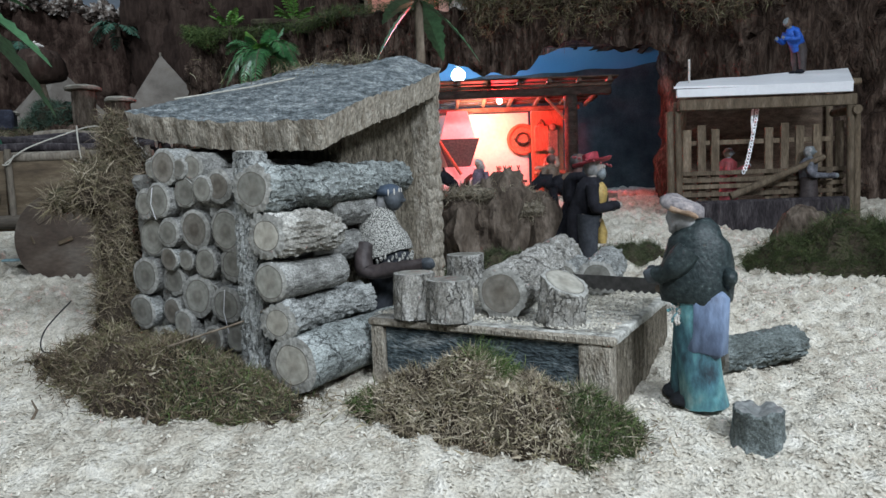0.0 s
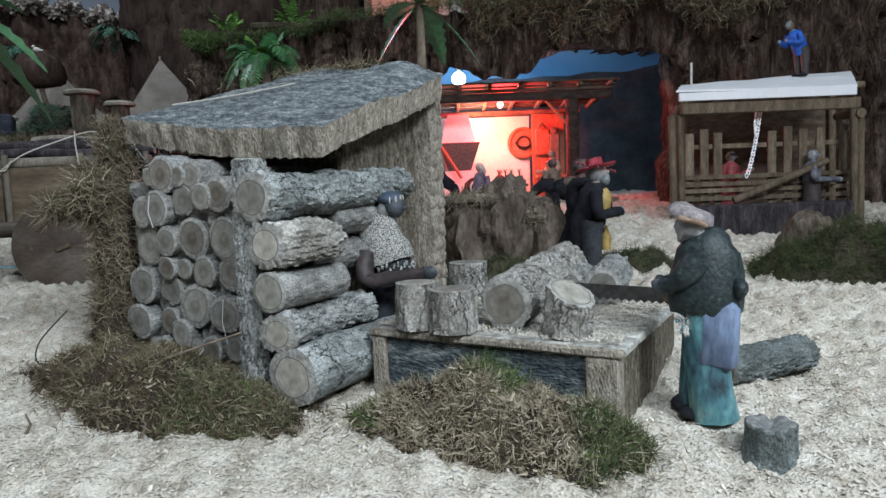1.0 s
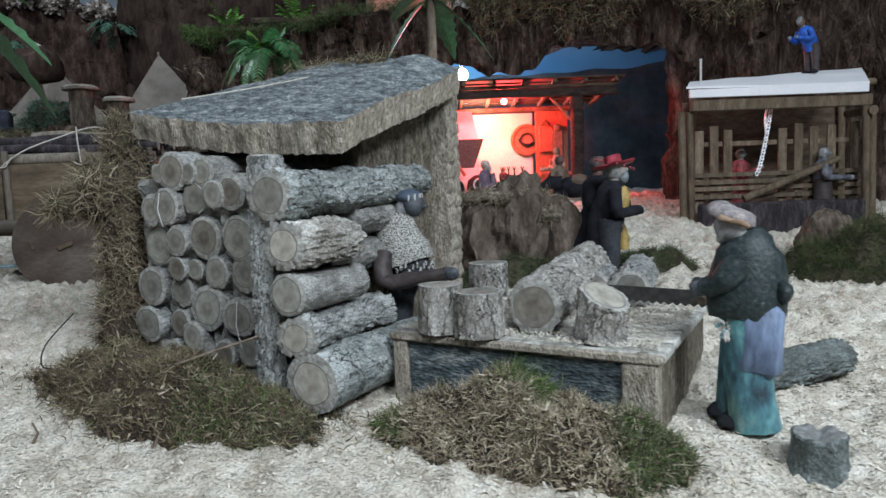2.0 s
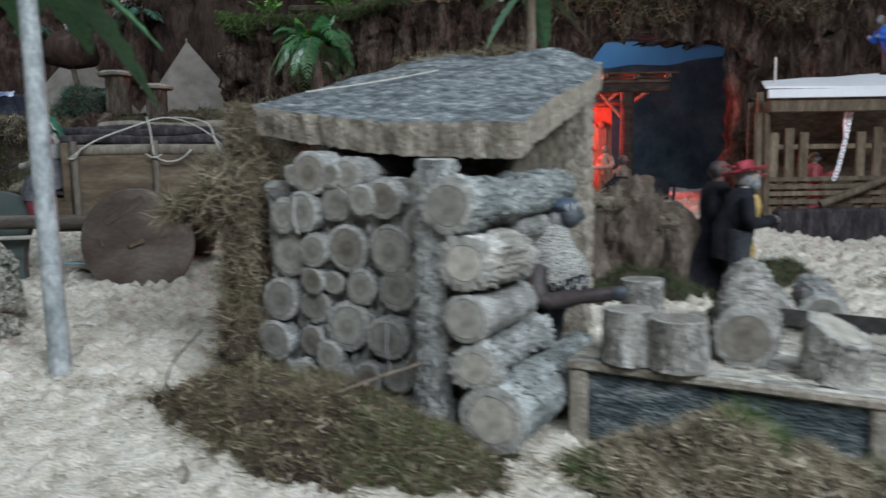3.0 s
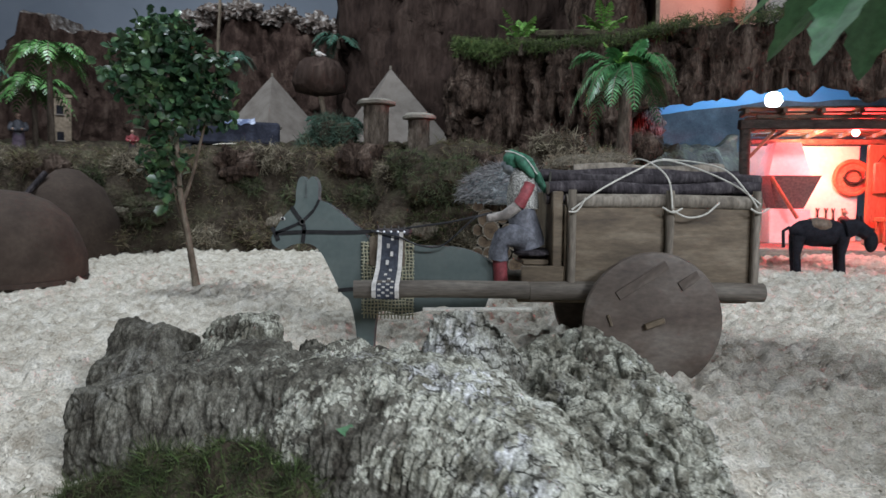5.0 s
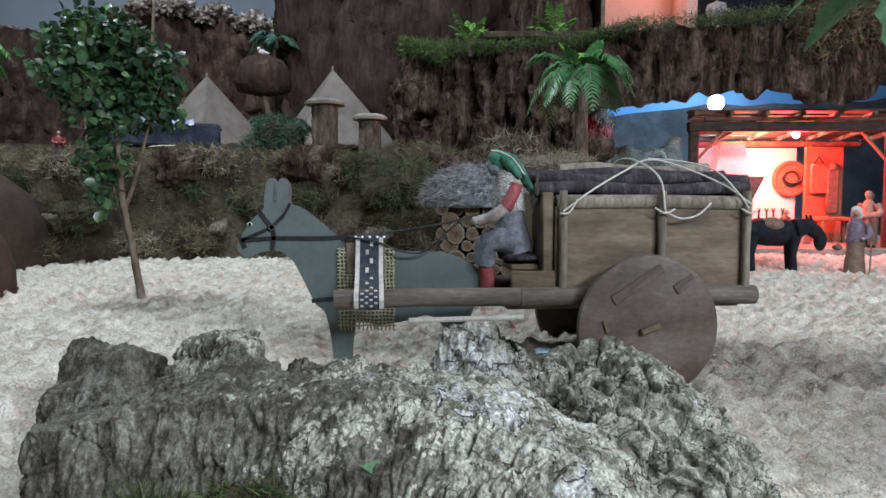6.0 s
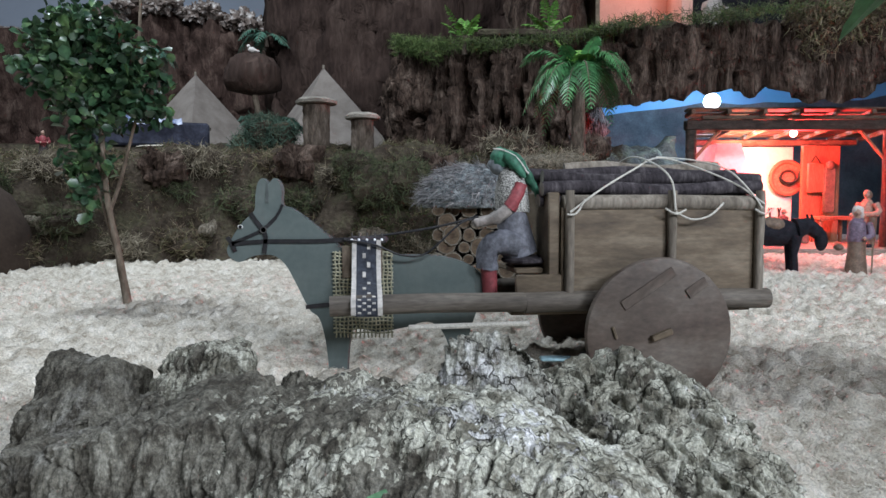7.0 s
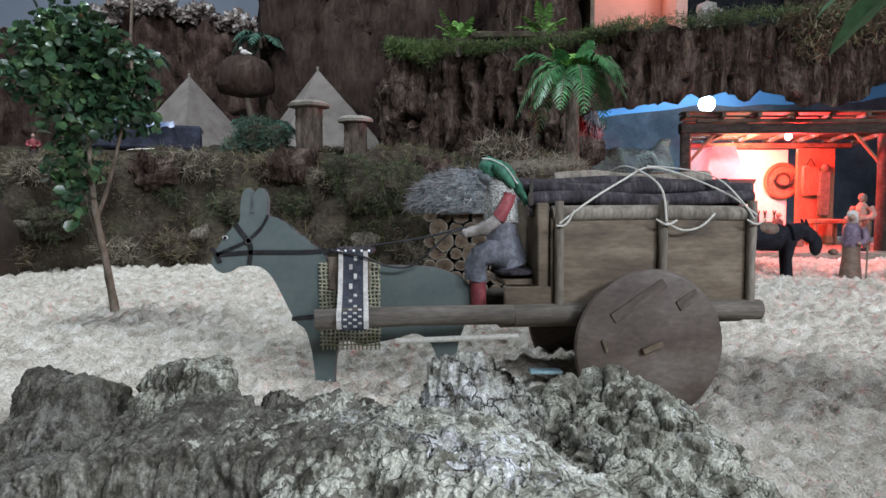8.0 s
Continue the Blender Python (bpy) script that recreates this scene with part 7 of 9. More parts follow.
strap([(-106, 152), (-82, 154), (-58, 155), (-10, 155), (25, 157)], 5, label="black rein along the neck")
strap([(-105, 153), (-85, 161), (-69, 169), (-55, 182)], 4, label="black cheek strap")
strap([(-84, 187), (-76, 176), (-68, 166)], 5)
strap([(-72, 170), (-67, 160), (-69, 141)], 5, label="black throat strap")
strap([(-111, 160), (-106, 152), (-102, 143)], 5, label="black nose band")
strap([(-55, 182), (-50, 190), (-47, 197)], 3)
strap([(-22, 79), (-5, 81), (28, 84)], 5, label="black breast strap")
part("buckle", Shape().tube([(-0.069 + 0.0035 * math.cos(a), -0.0028, 0.168 + 0.0035 * math.sin(a)) for a in np.linspace(0, 2 * math.pi, 11)], 0.0008, STEEL, n=5), donkey, "small round metal buckle")
part("inner_ear", Shape().slab([(-0.0665, 0.199), (-0.0625, 0.199), (-0.0632, 0.222), (-0.0645, 0.222)], 0.0008, DONKEY_EDGE, m=pose(0, -0.0012, 0)), donkey, "dark line between the ears", smooth=False)
part("eye", Shape().ball((-0.0960, -0.0006, 0.1715), (0.0032, 0.0010, 0.0024), WHITE), donkey, "painted white eye")
part("pupil", Shape().ball((-0.0955, -0.0018, 0.1715), (0.0020, 0.0008, 0.0021), BLACK), donkey)
# mane of short bristles
pts, nor = [], []
for i in range(170):
    t = i / 169
    x, z = -0.038 + 0.058 * t, 0.193 - 0.042 * t
    pts.append((x, 0.003 + 0.008 * random.random(), z - 0.001))
    nor.append((0.5, 0, 0.8))
v, f = fibres(pts, nor, 0.006, 0.0004, 0.1, 0.3)
tagged(part("mane", big_mesh("mane", v, f, [STRAP]), donkey), "short dark bristle mane", kind="stuff")
# burlap blanket of woven threads
sh = Shape()
for i in range(15):
    x = 0.013 + 0.064 * i / 14
    sh.tube([(x + 0.0006 * math.sin(j * 1.3 + i), -0.0034 + 0.0006 * (-1) ** (i + j), 0.044 + 0.100 * j / 20) for j in range(21)], 0.0010, BURLAP, n=5)
for i in range(22):
    z = 0.050 + 0.092 * i / 21
    sh.tube([(0.010 + 0.069 * j / 14, -0.0034 - 0.0006 * (-1) ** (i + j), z + 0.0006 * math.sin(j + i)) for j in range(15)], 0.0010, BURLAP, n=5)
tagged(part("burlap_blanket", sh, donkey), "coarse open-weave burlap saddle blanket", kind="stuff")
sh = Shape().box((0.021, -0.0062, 0.113), (0.067, -0.0045, 0.150), TWIG, bevel=0.0006)
part("saddle_pad", sh, donkey, "brown saddle pad")
WOVEN = mat("dark_woven_band", [(0.022, 0.026, 0.036), (0.055, 0.06, 0.075)], 200, rough=0.8)
DRAPE = [(0.157, -0.0090, 0.0), (0.135, -0.0125, 0.0), (0.112, -0.034, 0.0025), (0.103, -0.066, 0.0065), (0.098, -0.0845, 0.0085), (0.091, -0.0885, 0.009), (0.083, -0.0870, 0.009)]


def drape_at(t):
    k = t * (len(DRAPE) - 1)
    i = min(len(DRAPE) - 2, int(k))
    a, b = Vector(DRAPE[i]), Vector(DRAPE[i + 1])
    return a.lerp(b, k - i)


def drape(x0, x1, t0, t1, off, material):
    """A strip of cloth from the saddle out over the draw pole."""
    s, vs, n = Shape(), [], 24
    for j in range(n + 1):
        p = drape_at(t0 + (t1 - t0) * j / n)
        for x, o in ((x0, off), (x1, off), (x1, off + 0.0009), (x0, off + 0.0009)):
            vs.append((x + p.z, p.y - 0.0012 + o * (1 if j < 6 else 0.8), p.x - (o if j > 6 else 0)))
    fs = [(j * 4 + k, j * 4 + (k + 1) % 4, j * 4 + 4 + (k + 1) % 4, j * 4 + 4 + k) for j in range(n) for k in range(4)]
    return s.add(vs, fs + [(0, 1, 2, 3), tuple(n * 4 + k for k in range(4))], material)


part("girth_band", drape(0.0375, 0.0640, 0, 1, 0.0, WOVEN), donkey, "patterned dark band draped over the draw pole")
for x in (0.0335, 0.0610):
    part("band_trim", drape(x, x + 0.0050, 0, 1, -0.0012, PALE), donkey, "pale woven edge")
for i in range(13):
    for j in range(4):
        if (i + j) % 2 == 0 and (i > 6 or j in (1, 2)):
            part("band_check", drape(0.0405 + 0.0050 * j, 0.0440 + 0.0050 * j, 0.04 + 0.073 * i, 0.085 + 0.073 * i, -0.0011, PALE), donkey)
sh = Shape().box((0.028, -0.010, 0.153), (0.072, 0.022, 0.160), STICKS, bevel=0.002)
for x in (0.033, 0.041, 0.050, 0.059, 0.067):
    sh.tube([(x, -0.008, 0.160), (x, -0.008, 0.165)], 0.0011, STEEL, n=6).ball((x, -0.010, 0.157), 0.0016, CHAIN, n=8, rings=6)
part("saddle_top", sh, donkey, "narrow dark saddle with bright metal studs")
single("rein", Shape().tube(smooth_path([(-0.974, 1.178, 0.2412), (-0.9386, 1.174, 0.2354), (-0.9099, 1.176, 0.2242), (-0.8811, 1.180, 0.2258), (-0.8428, 1.184, 0.2592), (-0.822, 1.19, 0.2640)]), 0.0012, STRAP, n=6), Matrix(), "thin black rein hanging to the driver", "rein")
single("rein", Shape().tube(smooth_path([(-0.975, 1.184, 0.2415), (-0.9402, 1.20, 0.2443), (-0.8751, 1.20, 0.2539), (-0.8215, 1.20, 0.2668)]), 0.0015, STRAP, n=6), Matrix(), "thin black rein held by the driver", "rein")

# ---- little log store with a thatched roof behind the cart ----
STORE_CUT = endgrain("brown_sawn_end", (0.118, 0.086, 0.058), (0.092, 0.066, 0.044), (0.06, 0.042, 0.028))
store = thing("wood_store", pose(-0.75, 1.80, gz(-0.75, 1.80)), "small stack of round logs under a domed grey thatch", "wood store")
for j in range(7):
    for i in range(8):
        k = j * 8 + i
        r = 0.0155 + 0.0035 * math.sin(k * 2.7)
        x = -0.125 + 0.031 * i + 0.015 * (j % 2) + 0.004 * math.sin(k * 5.1)
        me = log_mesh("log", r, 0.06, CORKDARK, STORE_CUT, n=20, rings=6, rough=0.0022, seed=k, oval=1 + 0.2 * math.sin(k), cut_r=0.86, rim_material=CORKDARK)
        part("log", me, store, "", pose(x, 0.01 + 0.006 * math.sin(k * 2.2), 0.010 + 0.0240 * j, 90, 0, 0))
# dark box added behind the log ends, shading their gaps by its colour
part("core", Shape().box((-0.13, -0.02, 0.0), (0.14, 0.05, 0.19), STICKS, bevel=0.006), store, "dark box filling the stack behind the log ends")
DOME = pose(-0.060, -0.005, 0.172)
dome_r = (0.100, 0.075, 0.074)
sh = Shape().ball((0, 0, 0), dome_r, ROOFTOP, rough=0.008, freq=24, n=40, rings=24)
sh.v = [(x, y, max(z, -0.012 + 0.004 * noise.noise(Vector((x, y, 0)) * 60))) for x, y, z in sh.v]
part("bark_roof", sh, store, "domed roof with a pale broken edge", DOME)
pts, nor = [], []
for _ in range(2600):
    a, b = random.uniform(0, 2 * math.pi), math.asin(random.uniform(-0.05, 1))
    p = Vector((dome_r[0] * math.cos(a) * math.cos(b), dome_r[1] * math.sin(a) * math.cos(b), dome_r[2] * math.sin(b))) * 1.01
    out = Vector((math.cos(a) * math.cos(b), math.sin(a) * math.cos(b), math.sin(b)))
    down = Vector((-0.75, -0.3, -0.25)) + Vector((math.cos(a), math.sin(a), -0.3)) * 0.6
    pts.append(p[:])
    nor.append((down + out * 0.35)[:])
v, f = fibres(pts, nor, 0.024, 0.0010, 0.2, 0.18, 0.2)
tagged(part("thatch", big_mesh("thatch", v, f, [THATCH]), store, "", DOME), "grey bristly thatch", kind="stuff")
moss_mass("hay", [((-0.665, 1.87, 0.362), (0.075, 0.05, 0.024)), ((-0.60, 1.88, 0.368), (0.06, 0.05, 0.024))], 2600, 0.02, HAY, "loose dry hay on the wood store roof", core=CORKDARK)

# ---- the pole plant by the track ----
def frond(s, root, out, length, width, droop, leaflets, material, rib=TWIG, rise=0.6, blade=0.006):
    """A feathered leaf: a curved rib and pairs of narrow blades."""
    root, out = Vector(root), Vector(out).normalized()
    up = Vector((0, 0, 1))
    pts = []
    for i in range(9):
        t = i / 8
        pts.append(root + out * length * t * (1 - 0.18 * t) + up * length * (rise * t - droop * t * t))
    s.tube(pts, [0.0016 * length / 0.12 * (1 - 0.8 * i / 8) + 0.0002 for i in range(9)], rib, n=5)
    side = out.cross(up).normalized()
    for i in range(1, leaflets + 1):
        t = 0.10 + 0.9 * i / leaflets
        f = t * 8
        a = min(7, int(f))
        p = pts[a].lerp(pts[a + 1], f - a)
        d = (pts[a + 1] - pts[a]).normalized()
        w = width * math.sin(math.pi * min(1, 0.15 + 0.85 * t)) ** 0.7 + width * 0.12
        for sg in (-1, 1):
            e = (side * sg * 0.9 + d * 0.55 + up * random.uniform(-0.35, -0.05)).normalized()
            b = d * blade
            mid = p + e * w * 0.5 + up * w * 0.04
            s.add([p - b * 0.5, p + b * 0.5, mid + b * 0.8, mid - b * 0.6, p + e * w + up * (-0.18 * w)], [(0, 1, 2, 3), (3, 2, 4)], material)
    return s


def broad_leaf(s, root, way, length, width, material, fold=0.2, droop=0.35):
    """One broad pointed leaf with a midrib fold."""
    root, way = Vector(root), Vector(way).normalized()
    side = way.cross(Vector((0, 0, 1)))
    side = side.normalized() if side.length > 1e-3 else Vector((1, 0, 0))
    nrm = side.cross(way).normalized()
    vs, fs = [], []
    k = 16
    for i in range(k + 1):
        t = i / k
        p = root + way * length * t + Vector((0, 0, -droop * length * t * t))
        w = width * (math.sin(math.pi * t ** 0.75) ** 0.8) * (1 + (0.16 if i % 2 else -0.12)) + 0.0004
        vs += [p - side * w + nrm * w * fold, p, p + side * w + nrm * w * fold]
    for i in range(k):
        a = i * 3
        fs += [(a, a + 1, a + 4, a + 3), (a + 1, a + 2, a + 5, a + 4)]
    s.add(vs, fs, material)
    return s


plant = thing("pole_plant", pose(-0.537, 0.752, gz(-0.537, 0.752)), "tall grey-stemmed plant with drooping broad green leaves", "plant")
part("stem", Shape().tube([(0, 0, -0.02), (-0.003, 0.003, 0.08), (-0.007, 0.008, 0.18), (-0.012, 0.016, 0.29), (-0.018, 0.024, 0.40)], [0.0105, 0.0095, 0.0092, 0.009, 0.0085], GREY_STEM, n=16, rough=0.0008, freq=70), plant, "grey mottled stem")
top = Vector((-0.018, 0.024, 0.395))
for dx, dy, dz, ln_, w in ((0.62, 0.5, -0.62, 0.145, 0.036), (0.95, 0.1, -0.35, 0.13, 0.032), (-0.62, -0.35, -0.55, 0.095, 0.026), (-0.95, 0.15, -0.25, 0.10, 0.026), (0.15, 0.9, -0.45, 0.10, 0.024),
                          (-0.5, 0.75, -0.3, 0.10, 0.024), (0.8, 0.45, 0.15, 0.10, 0.024), (-0.8, -0.3, 0.2, 0.09, 0.024), (0.3, -0.5, 0.4, 0.09, 0.022)):
    part("leaf", broad_leaf(Shape(), top, (dx, dy, dz), ln_, w, LEAF_BIG), plant, smooth=False)

# a like plant behind the hut
plant2 = thing("pole_plant", pose(-0.026, 1.17, gz(-0.026, 1.17)), "slim dark-stemmed plant with drooping green leaves behind the hut", "plant")
part("stem", Shape().tube([(0, 0, -0.02), (0.002, 0, 0.2), (0, 0, 0.44)], [0.009, 0.008, 0.007], TWIG, n=12, rough=0.0008, freq=70), plant2)
for i, (dx, dy, dz, ln_, w) in enumerate(((-0.6, -0.2, -0.55, 0.10, 0.022), (0.75, -0.2, -0.5, 0.12, 0.018), (0.3, 0.8, -0.3, 0.12, 0.02), (-0.5, 0.7, 0.2, 0.12, 0.02), (0.1, -0.8, 0.35, 0.12, 0.02))):
    part("leaf", broad_leaf(Shape(), (0, 0, 0.43), (dx, dy, dz), ln_, w, LEAF_BIG), plant2, smooth=False)


# ---- trees, ferns and palms ----
def palm(name, c, height, fronds, length, material, label, trunk_r=0.012, width=0.03, droop=0.8, rise=0.75, leaflets=14, lean=(0, 0), tuft=0):
    t = thing(name, pose(*c), label, "palm")
    part("trunk", Shape().tube([(0, 0, -0.02), (lean[0] * 0.4, lean[1] * 0.4, height * 0.5), (lean[0], lean[1], height)], [trunk_r * 1.2, trunk_r, trunk_r * 0.9], BLOCKBARK, n=12, rough=trunk_r * 0.2, freq=50), t)
    for i in range(fronds):
        a = 2 * math.pi * i / fronds + random.uniform(-0.25, 0.25)
        s = frond(Shape(), (lean[0], lean[1], height), (math.cos(a), math.sin(a), 0), length * random.uniform(0.8, 1.15), width, droop * random.uniform(0.8, 1.2), leaflets, material, rise=rise * random.uniform(0.6, 1.2), blade=0.62 * length / leaflets)
        part("frond", s, t, smooth=False)
    for i in range(tuft):
        a = 2.4 * i + 0.5
        s = frond(Shape(), (lean[0], lean[1], height), (math.cos(a), math.sin(a), 0), length * 0.42, width * 0.75, 0.7, leaflets // 2, LEAF_LIME if i % 2 else material, rise=2.1 - 0.12 * i, blade=1.1 * length / leaflets)
        part("frond", s, t, smooth=False)
    return t


def leafy_tree(name, c, trunk, limbs, clumps, leaves, size, material, label):
    """Trunk, limbs and a crown of single oval leaves gathered in uneven clumps."""
    t = thing(name, pose(*c), label, "tree")
    part("trunk", Shape().tube(smooth_path(trunk[0], 4), list(np.linspace(trunk[1], trunk[2], 4 * (len(trunk[0]) - 1) + 1)), TWIG, n=10, rough=trunk[1] * 0.15, freq=90), t)
    for path, r in limbs:
        part("limb", Shape().tube(smooth_path(path, 4), list(np.linspace(r, r * 0.4, 4 * (len(path) - 1) + 1)), TWIG, n=7), t)
    V, F = [], []
    tot = sum(r[0] * r[1] * r[2] for _, r in clumps)
    for cc, r in clumps:
        for _ in range(int(leaves * r[0] * r[1] * r[2] / tot)):
            d = Vector((random.gauss(0, 1), random.gauss(0, 1), random.gauss(0, 1))).normalized() * random.uniform(0.35, 1.05)
            p = Vector(cc) + Vector((d.x * r[0], d.y * r[1], d.z * r[2]))
            turn_ = Euler((random.uniform(-1.2, 1.2), random.uniform(-1.2, 1.2), random.uniform(0, 6.3))).to_matrix()
            q = size * random.uniform(0.6, 1.2)
            base = len(V)
            for x, y, z in ((0, 0, 0), (0.35, -0.38, 0.12), (0.75, -0.36, 0.1), (1, 0, -0.05), (0.75, 0.36, 0.1), (0.35, 0.38, 0.12), (0.5, 0, 0)):
                V.append(tuple(p + turn_ @ Vector((x * q, y * q, z * q))))
            F += [(base, base + 1, base + 6), (base + 1, base + 2, base + 6), (base + 2, base + 3, base + 6), (base + 3, base + 4, base + 6), (base + 4, base + 5, base + 6), (base + 5, base, base + 6)]
    part("crown", big_mesh("crown", V, F, [material], smooth=True), t, "small glossy oval leaves")
    return t


leafy_tree("box_tree", (-1.425, 1.59, gz(-1.425, 1.59)), ([(0.012, 0, -0.02), (0.0, 0, 0.06), (-0.012, 0, 0.13), (-0.022, 0, 0.2), (-0.028, 0, 0.32), (-0.03, 0, 0.44)], 0.0075, 0.003),
           [([(-0.006, 0, 0.09), (-0.028, 0.01, 0.15), (-0.05, 0.01, 0.24), (-0.06, 0, 0.32)], 0.004), ([(-0.018, 0, 0.16), (0.0, 0.01, 0.22), (0.03, 0, 0.31), (0.05, 0, 0.38)], 0.004),
            ([(-0.022, 0, 0.2), (-0.06, 0.01, 0.3), (-0.12, 0, 0.40)], 0.003)],
           [((-0.03, 0, 0.36), (0.085, 0.07, 0.075)), ((0.03, 0, 0.40), (0.07, 0.06, 0.065)), ((-0.11, 0, 0.42), (0.07, 0.06, 0.06)), ((-0.05, 0, 0.25), (0.05, 0.05, 0.06)), ((-0.055, 0, 0.19), (0.03, 0.035, 0.04)),
            ((-0.03, 0, 0.46), (0.08, 0.06, 0.045)), ((0.06, 0.0, 0.33), (0.04, 0.04, 0.035))], 1700, 0.021, LEAF_DARK, "small tree with a thin trunk and dark glossy round leaves")
palm("fern_palm", (-0.525, 2.16, 0.37), 0.235, 22, 0.165, LEAF, "fern-like palm with bright green arching fronds", 0.017, 0.042, 1.30, 1.05, 26, tuft=9)
palm("fern_clump", (-0.80, 2.74, 0.80), 0.03, 10, 0.085, LEAF_LIME, "small bright green fern clump on the mossy ledge", 0.008, 0.02, 0.5, 1.3, 10)
palm("fern_clump", (-0.53, 2.66, 0.80), 0.03, 10, 0.10, LEAF_LIME, "small bright green fern clump on the mossy ledge", 0.008, 0.02, 0.5, 1.3, 10)
palm("fern_clump", (-1.78, 3.95, 1.10), 0.03, 9, 0.18, LEAF_BLUE, "blue-green fern hanging on the far cliff", 0.01, 0.05, 0.9, 0.6, 12)
palm("fern_clump", (-2.36, 3.95, 1.02), 0.03, 8, 0.15, LEAF_BLUE, "blue-green fern hanging on the far cliff", 0.01, 0.05, 0.9, 0.6, 12)
palm("fern_clump", (-1.43, 2.66, 0.46), 0.06, 15, 0.14, LEAF_BLUE, "blue-green fern beside the tents", 0.01, 0.04, 0.9, 0.9, 10)
palm("lime_palm", (-2.345, 2.45, 0.39), 0.365, 17, 0.17, LEAF_PALM, "toy palm with broad lime green fronds", 0.010, 0.042, 1.05, 0.75, 14)
palm("lime_palm", (-2.61, 2.72, 0.41), 0.29, 15, 0.17, LEAF_PALM, "lower toy palm with broad lime green fronds", 0.010, 0.042, 1.05, 0.65, 14)
palm("dark_palm", (-2.98, 2.82, 0.42), 0.38, 12, 0.20, LEAF_BLUE, "toy palm with dark blue-green fronds", 0.012, 0.05, 1.0, 0.75, 10)
for x, y, h_, dx in ((-2.02, 2.6, 0.42, 0.05), (-2.45, 3.3, 0.45, 0.04)):
    leafy_tree("bare_tree", (x, y, bank_z(x, y)), ([(0, 0, -0.02), (dx * 0.3, 0, h_ * 0.3), (-dx * 0.4, 0, h_ * 0.6), (dx, 0, h_)], 0.008, 0.003),
               [([(0, 0, h_ * 0.5), (0.05, 0, h_ * 0.75), (0.09, 0, h_ * 0.95)], 0.004), ([(0, 0, h_ * 0.6), (-0.06, 0, h_ * 0.85), (-0.08, 0, h_)], 0.003)],
               [((0.0, 0, h_ * 0.98), (0.12, 0.1, 0.07)), ((-0.08, 0, h_ * 0.9), (0.08, 0.08, 0.06))], 420, 0.03, LEAF_DARK, "spindly toy tree with thin dark foliage")


single("leafless_plant", Shape().tube(smooth_path([(0, 0, -0.02), (0.006, 0, 0.16), (-0.006, 0, 0.34), (0.004, 0, 0.52), (-0.003, 0, 0.68)]), [0.0068] * 12 + [0.0052] * 13, TWIG, n=8, rough=0.0006, freq=60), pose(-1.834, 2.62, bank_z(-1.834, 2.62)), "tall thin pale stem standing on the terrace", "stem")


# ---- tents and hives on the terrace ----
def tent(c, w, d, h, yaw, door):
    t = thing("tent", pose(*c, 0, 0, yaw), "plain beige canvas pyramid tent", "tent", "tents on the terrace")
    cs = [(-w, -d, 0), (w, -d, 0), (w, d, 0), (-w, d, 0)]
    apex = (0, 0, h)
    s = Shape()
    for i in range(4):
        a, b = Vector(cs[i]), Vector(cs[(i + 1) % 4])
        vs, fs = [], []
        k = 8
        for j in range(k + 1):
            for q in range(k + 1):
                p = a.lerp(b, q / k).lerp(Vector(apex), j / k)
                sag = 0.012 * math.sin(math.pi * q / k) * (1 - j / k) + 0.004 * noise.noise(p * 14)
                p -= Vector((p.x, p.y, 0)).normalized() * sag if Vector((p.x, p.y, 0)).length > 1e-4 else Vector()
                vs.append(p)
        for j in range(k):
            for q in range(k):
                o = j * (k + 1) + q
                fs.append((o, o + 1, o + k + 2, o + k + 1))
        s.add(vs, fs, CANVAS)
    part("canvas", s, t, angle=30)
    part("pole_tip", Shape().tube([(0, 0, h - 0.005), (0, 0, h + 0.012)], 0.006, POLEWOOD, n=8), t)
    if door:
        part("door_flap", Shape().box((-0.035, -0.008, 0), (0.035, 0.0, h * 0.55), PALE, bevel=0.002), t, "pale open flap", pose(0.03, -d - 0.002, 0, -18, 0, 0))
    return t


tent((-1.437, 3.652, 0.535), 0.245, 0.245, 0.382, 28, False)
tent((-2.14, 3.93, 0.555), 0.24, 0.24, 0.385, -30, False)


def hive(x, y, h, r):
    t = thing("bark_hive", pose(x, y, bank_z(x, y) - 0.01), "round bark drum with a flat cork lid", "hive", "hives on the terrace")
    part("drum", log_mesh("drum", r, h, BLOCKBARK, SAWN_DARK, n=28, rings=14, rough=0.003, seed=x), t)
    part("lid", Shape().lathe([(r * 0.6, 0), (r * 1.5, 0.002), (r * 1.55, 0.01), (r * 1.2, 0.018), (0.0, 0.02)], PLANK, rough=0.004, freq=50), t, "flat grey lid", pose(0, 0, h))
    return t


hive(-1.245, 2.45, 0.125, 0.040)
hive(-1.105, 2.42, 0.115, 0.034)
hive(-1.72, 2.75, 0.09, 0.036)
umb = thing("straw_parasol", pose(-1.475, 2.60, 0.455), "dark brown thatched canopy on a pale post", "parasol")
part("post", Shape().tube([(0.03, 0, -0.06), (0.02, 0, 0.1), (0, 0, 0.2)], [0.011, 0.009, 0.009], TWIG, n=10, rough=0.001, freq=50), umb)
part("canopy", Shape().lathe([(0.01, 0.17), (0.075, 0.185), (0.088, 0.21), (0.085, 0.25), (0.06, 0.285), (0.02, 0.30), (0.0, 0.302)], CLIFF_TALL, rough=0.022, freq=34, n=48), umb, "dark brown rounded canopy", angle=85)
dove = Shape().ball((0, 0, 0.010), (0.012, 0.008, 0.009), PALE, rough=0.001).ball((-0.010, 0, 0.021), 0.006, PALE).tube([(0.008, 0, 0.009), (0.024, 0, 0.005)], [0.006, 0.002], PALE, n=8)
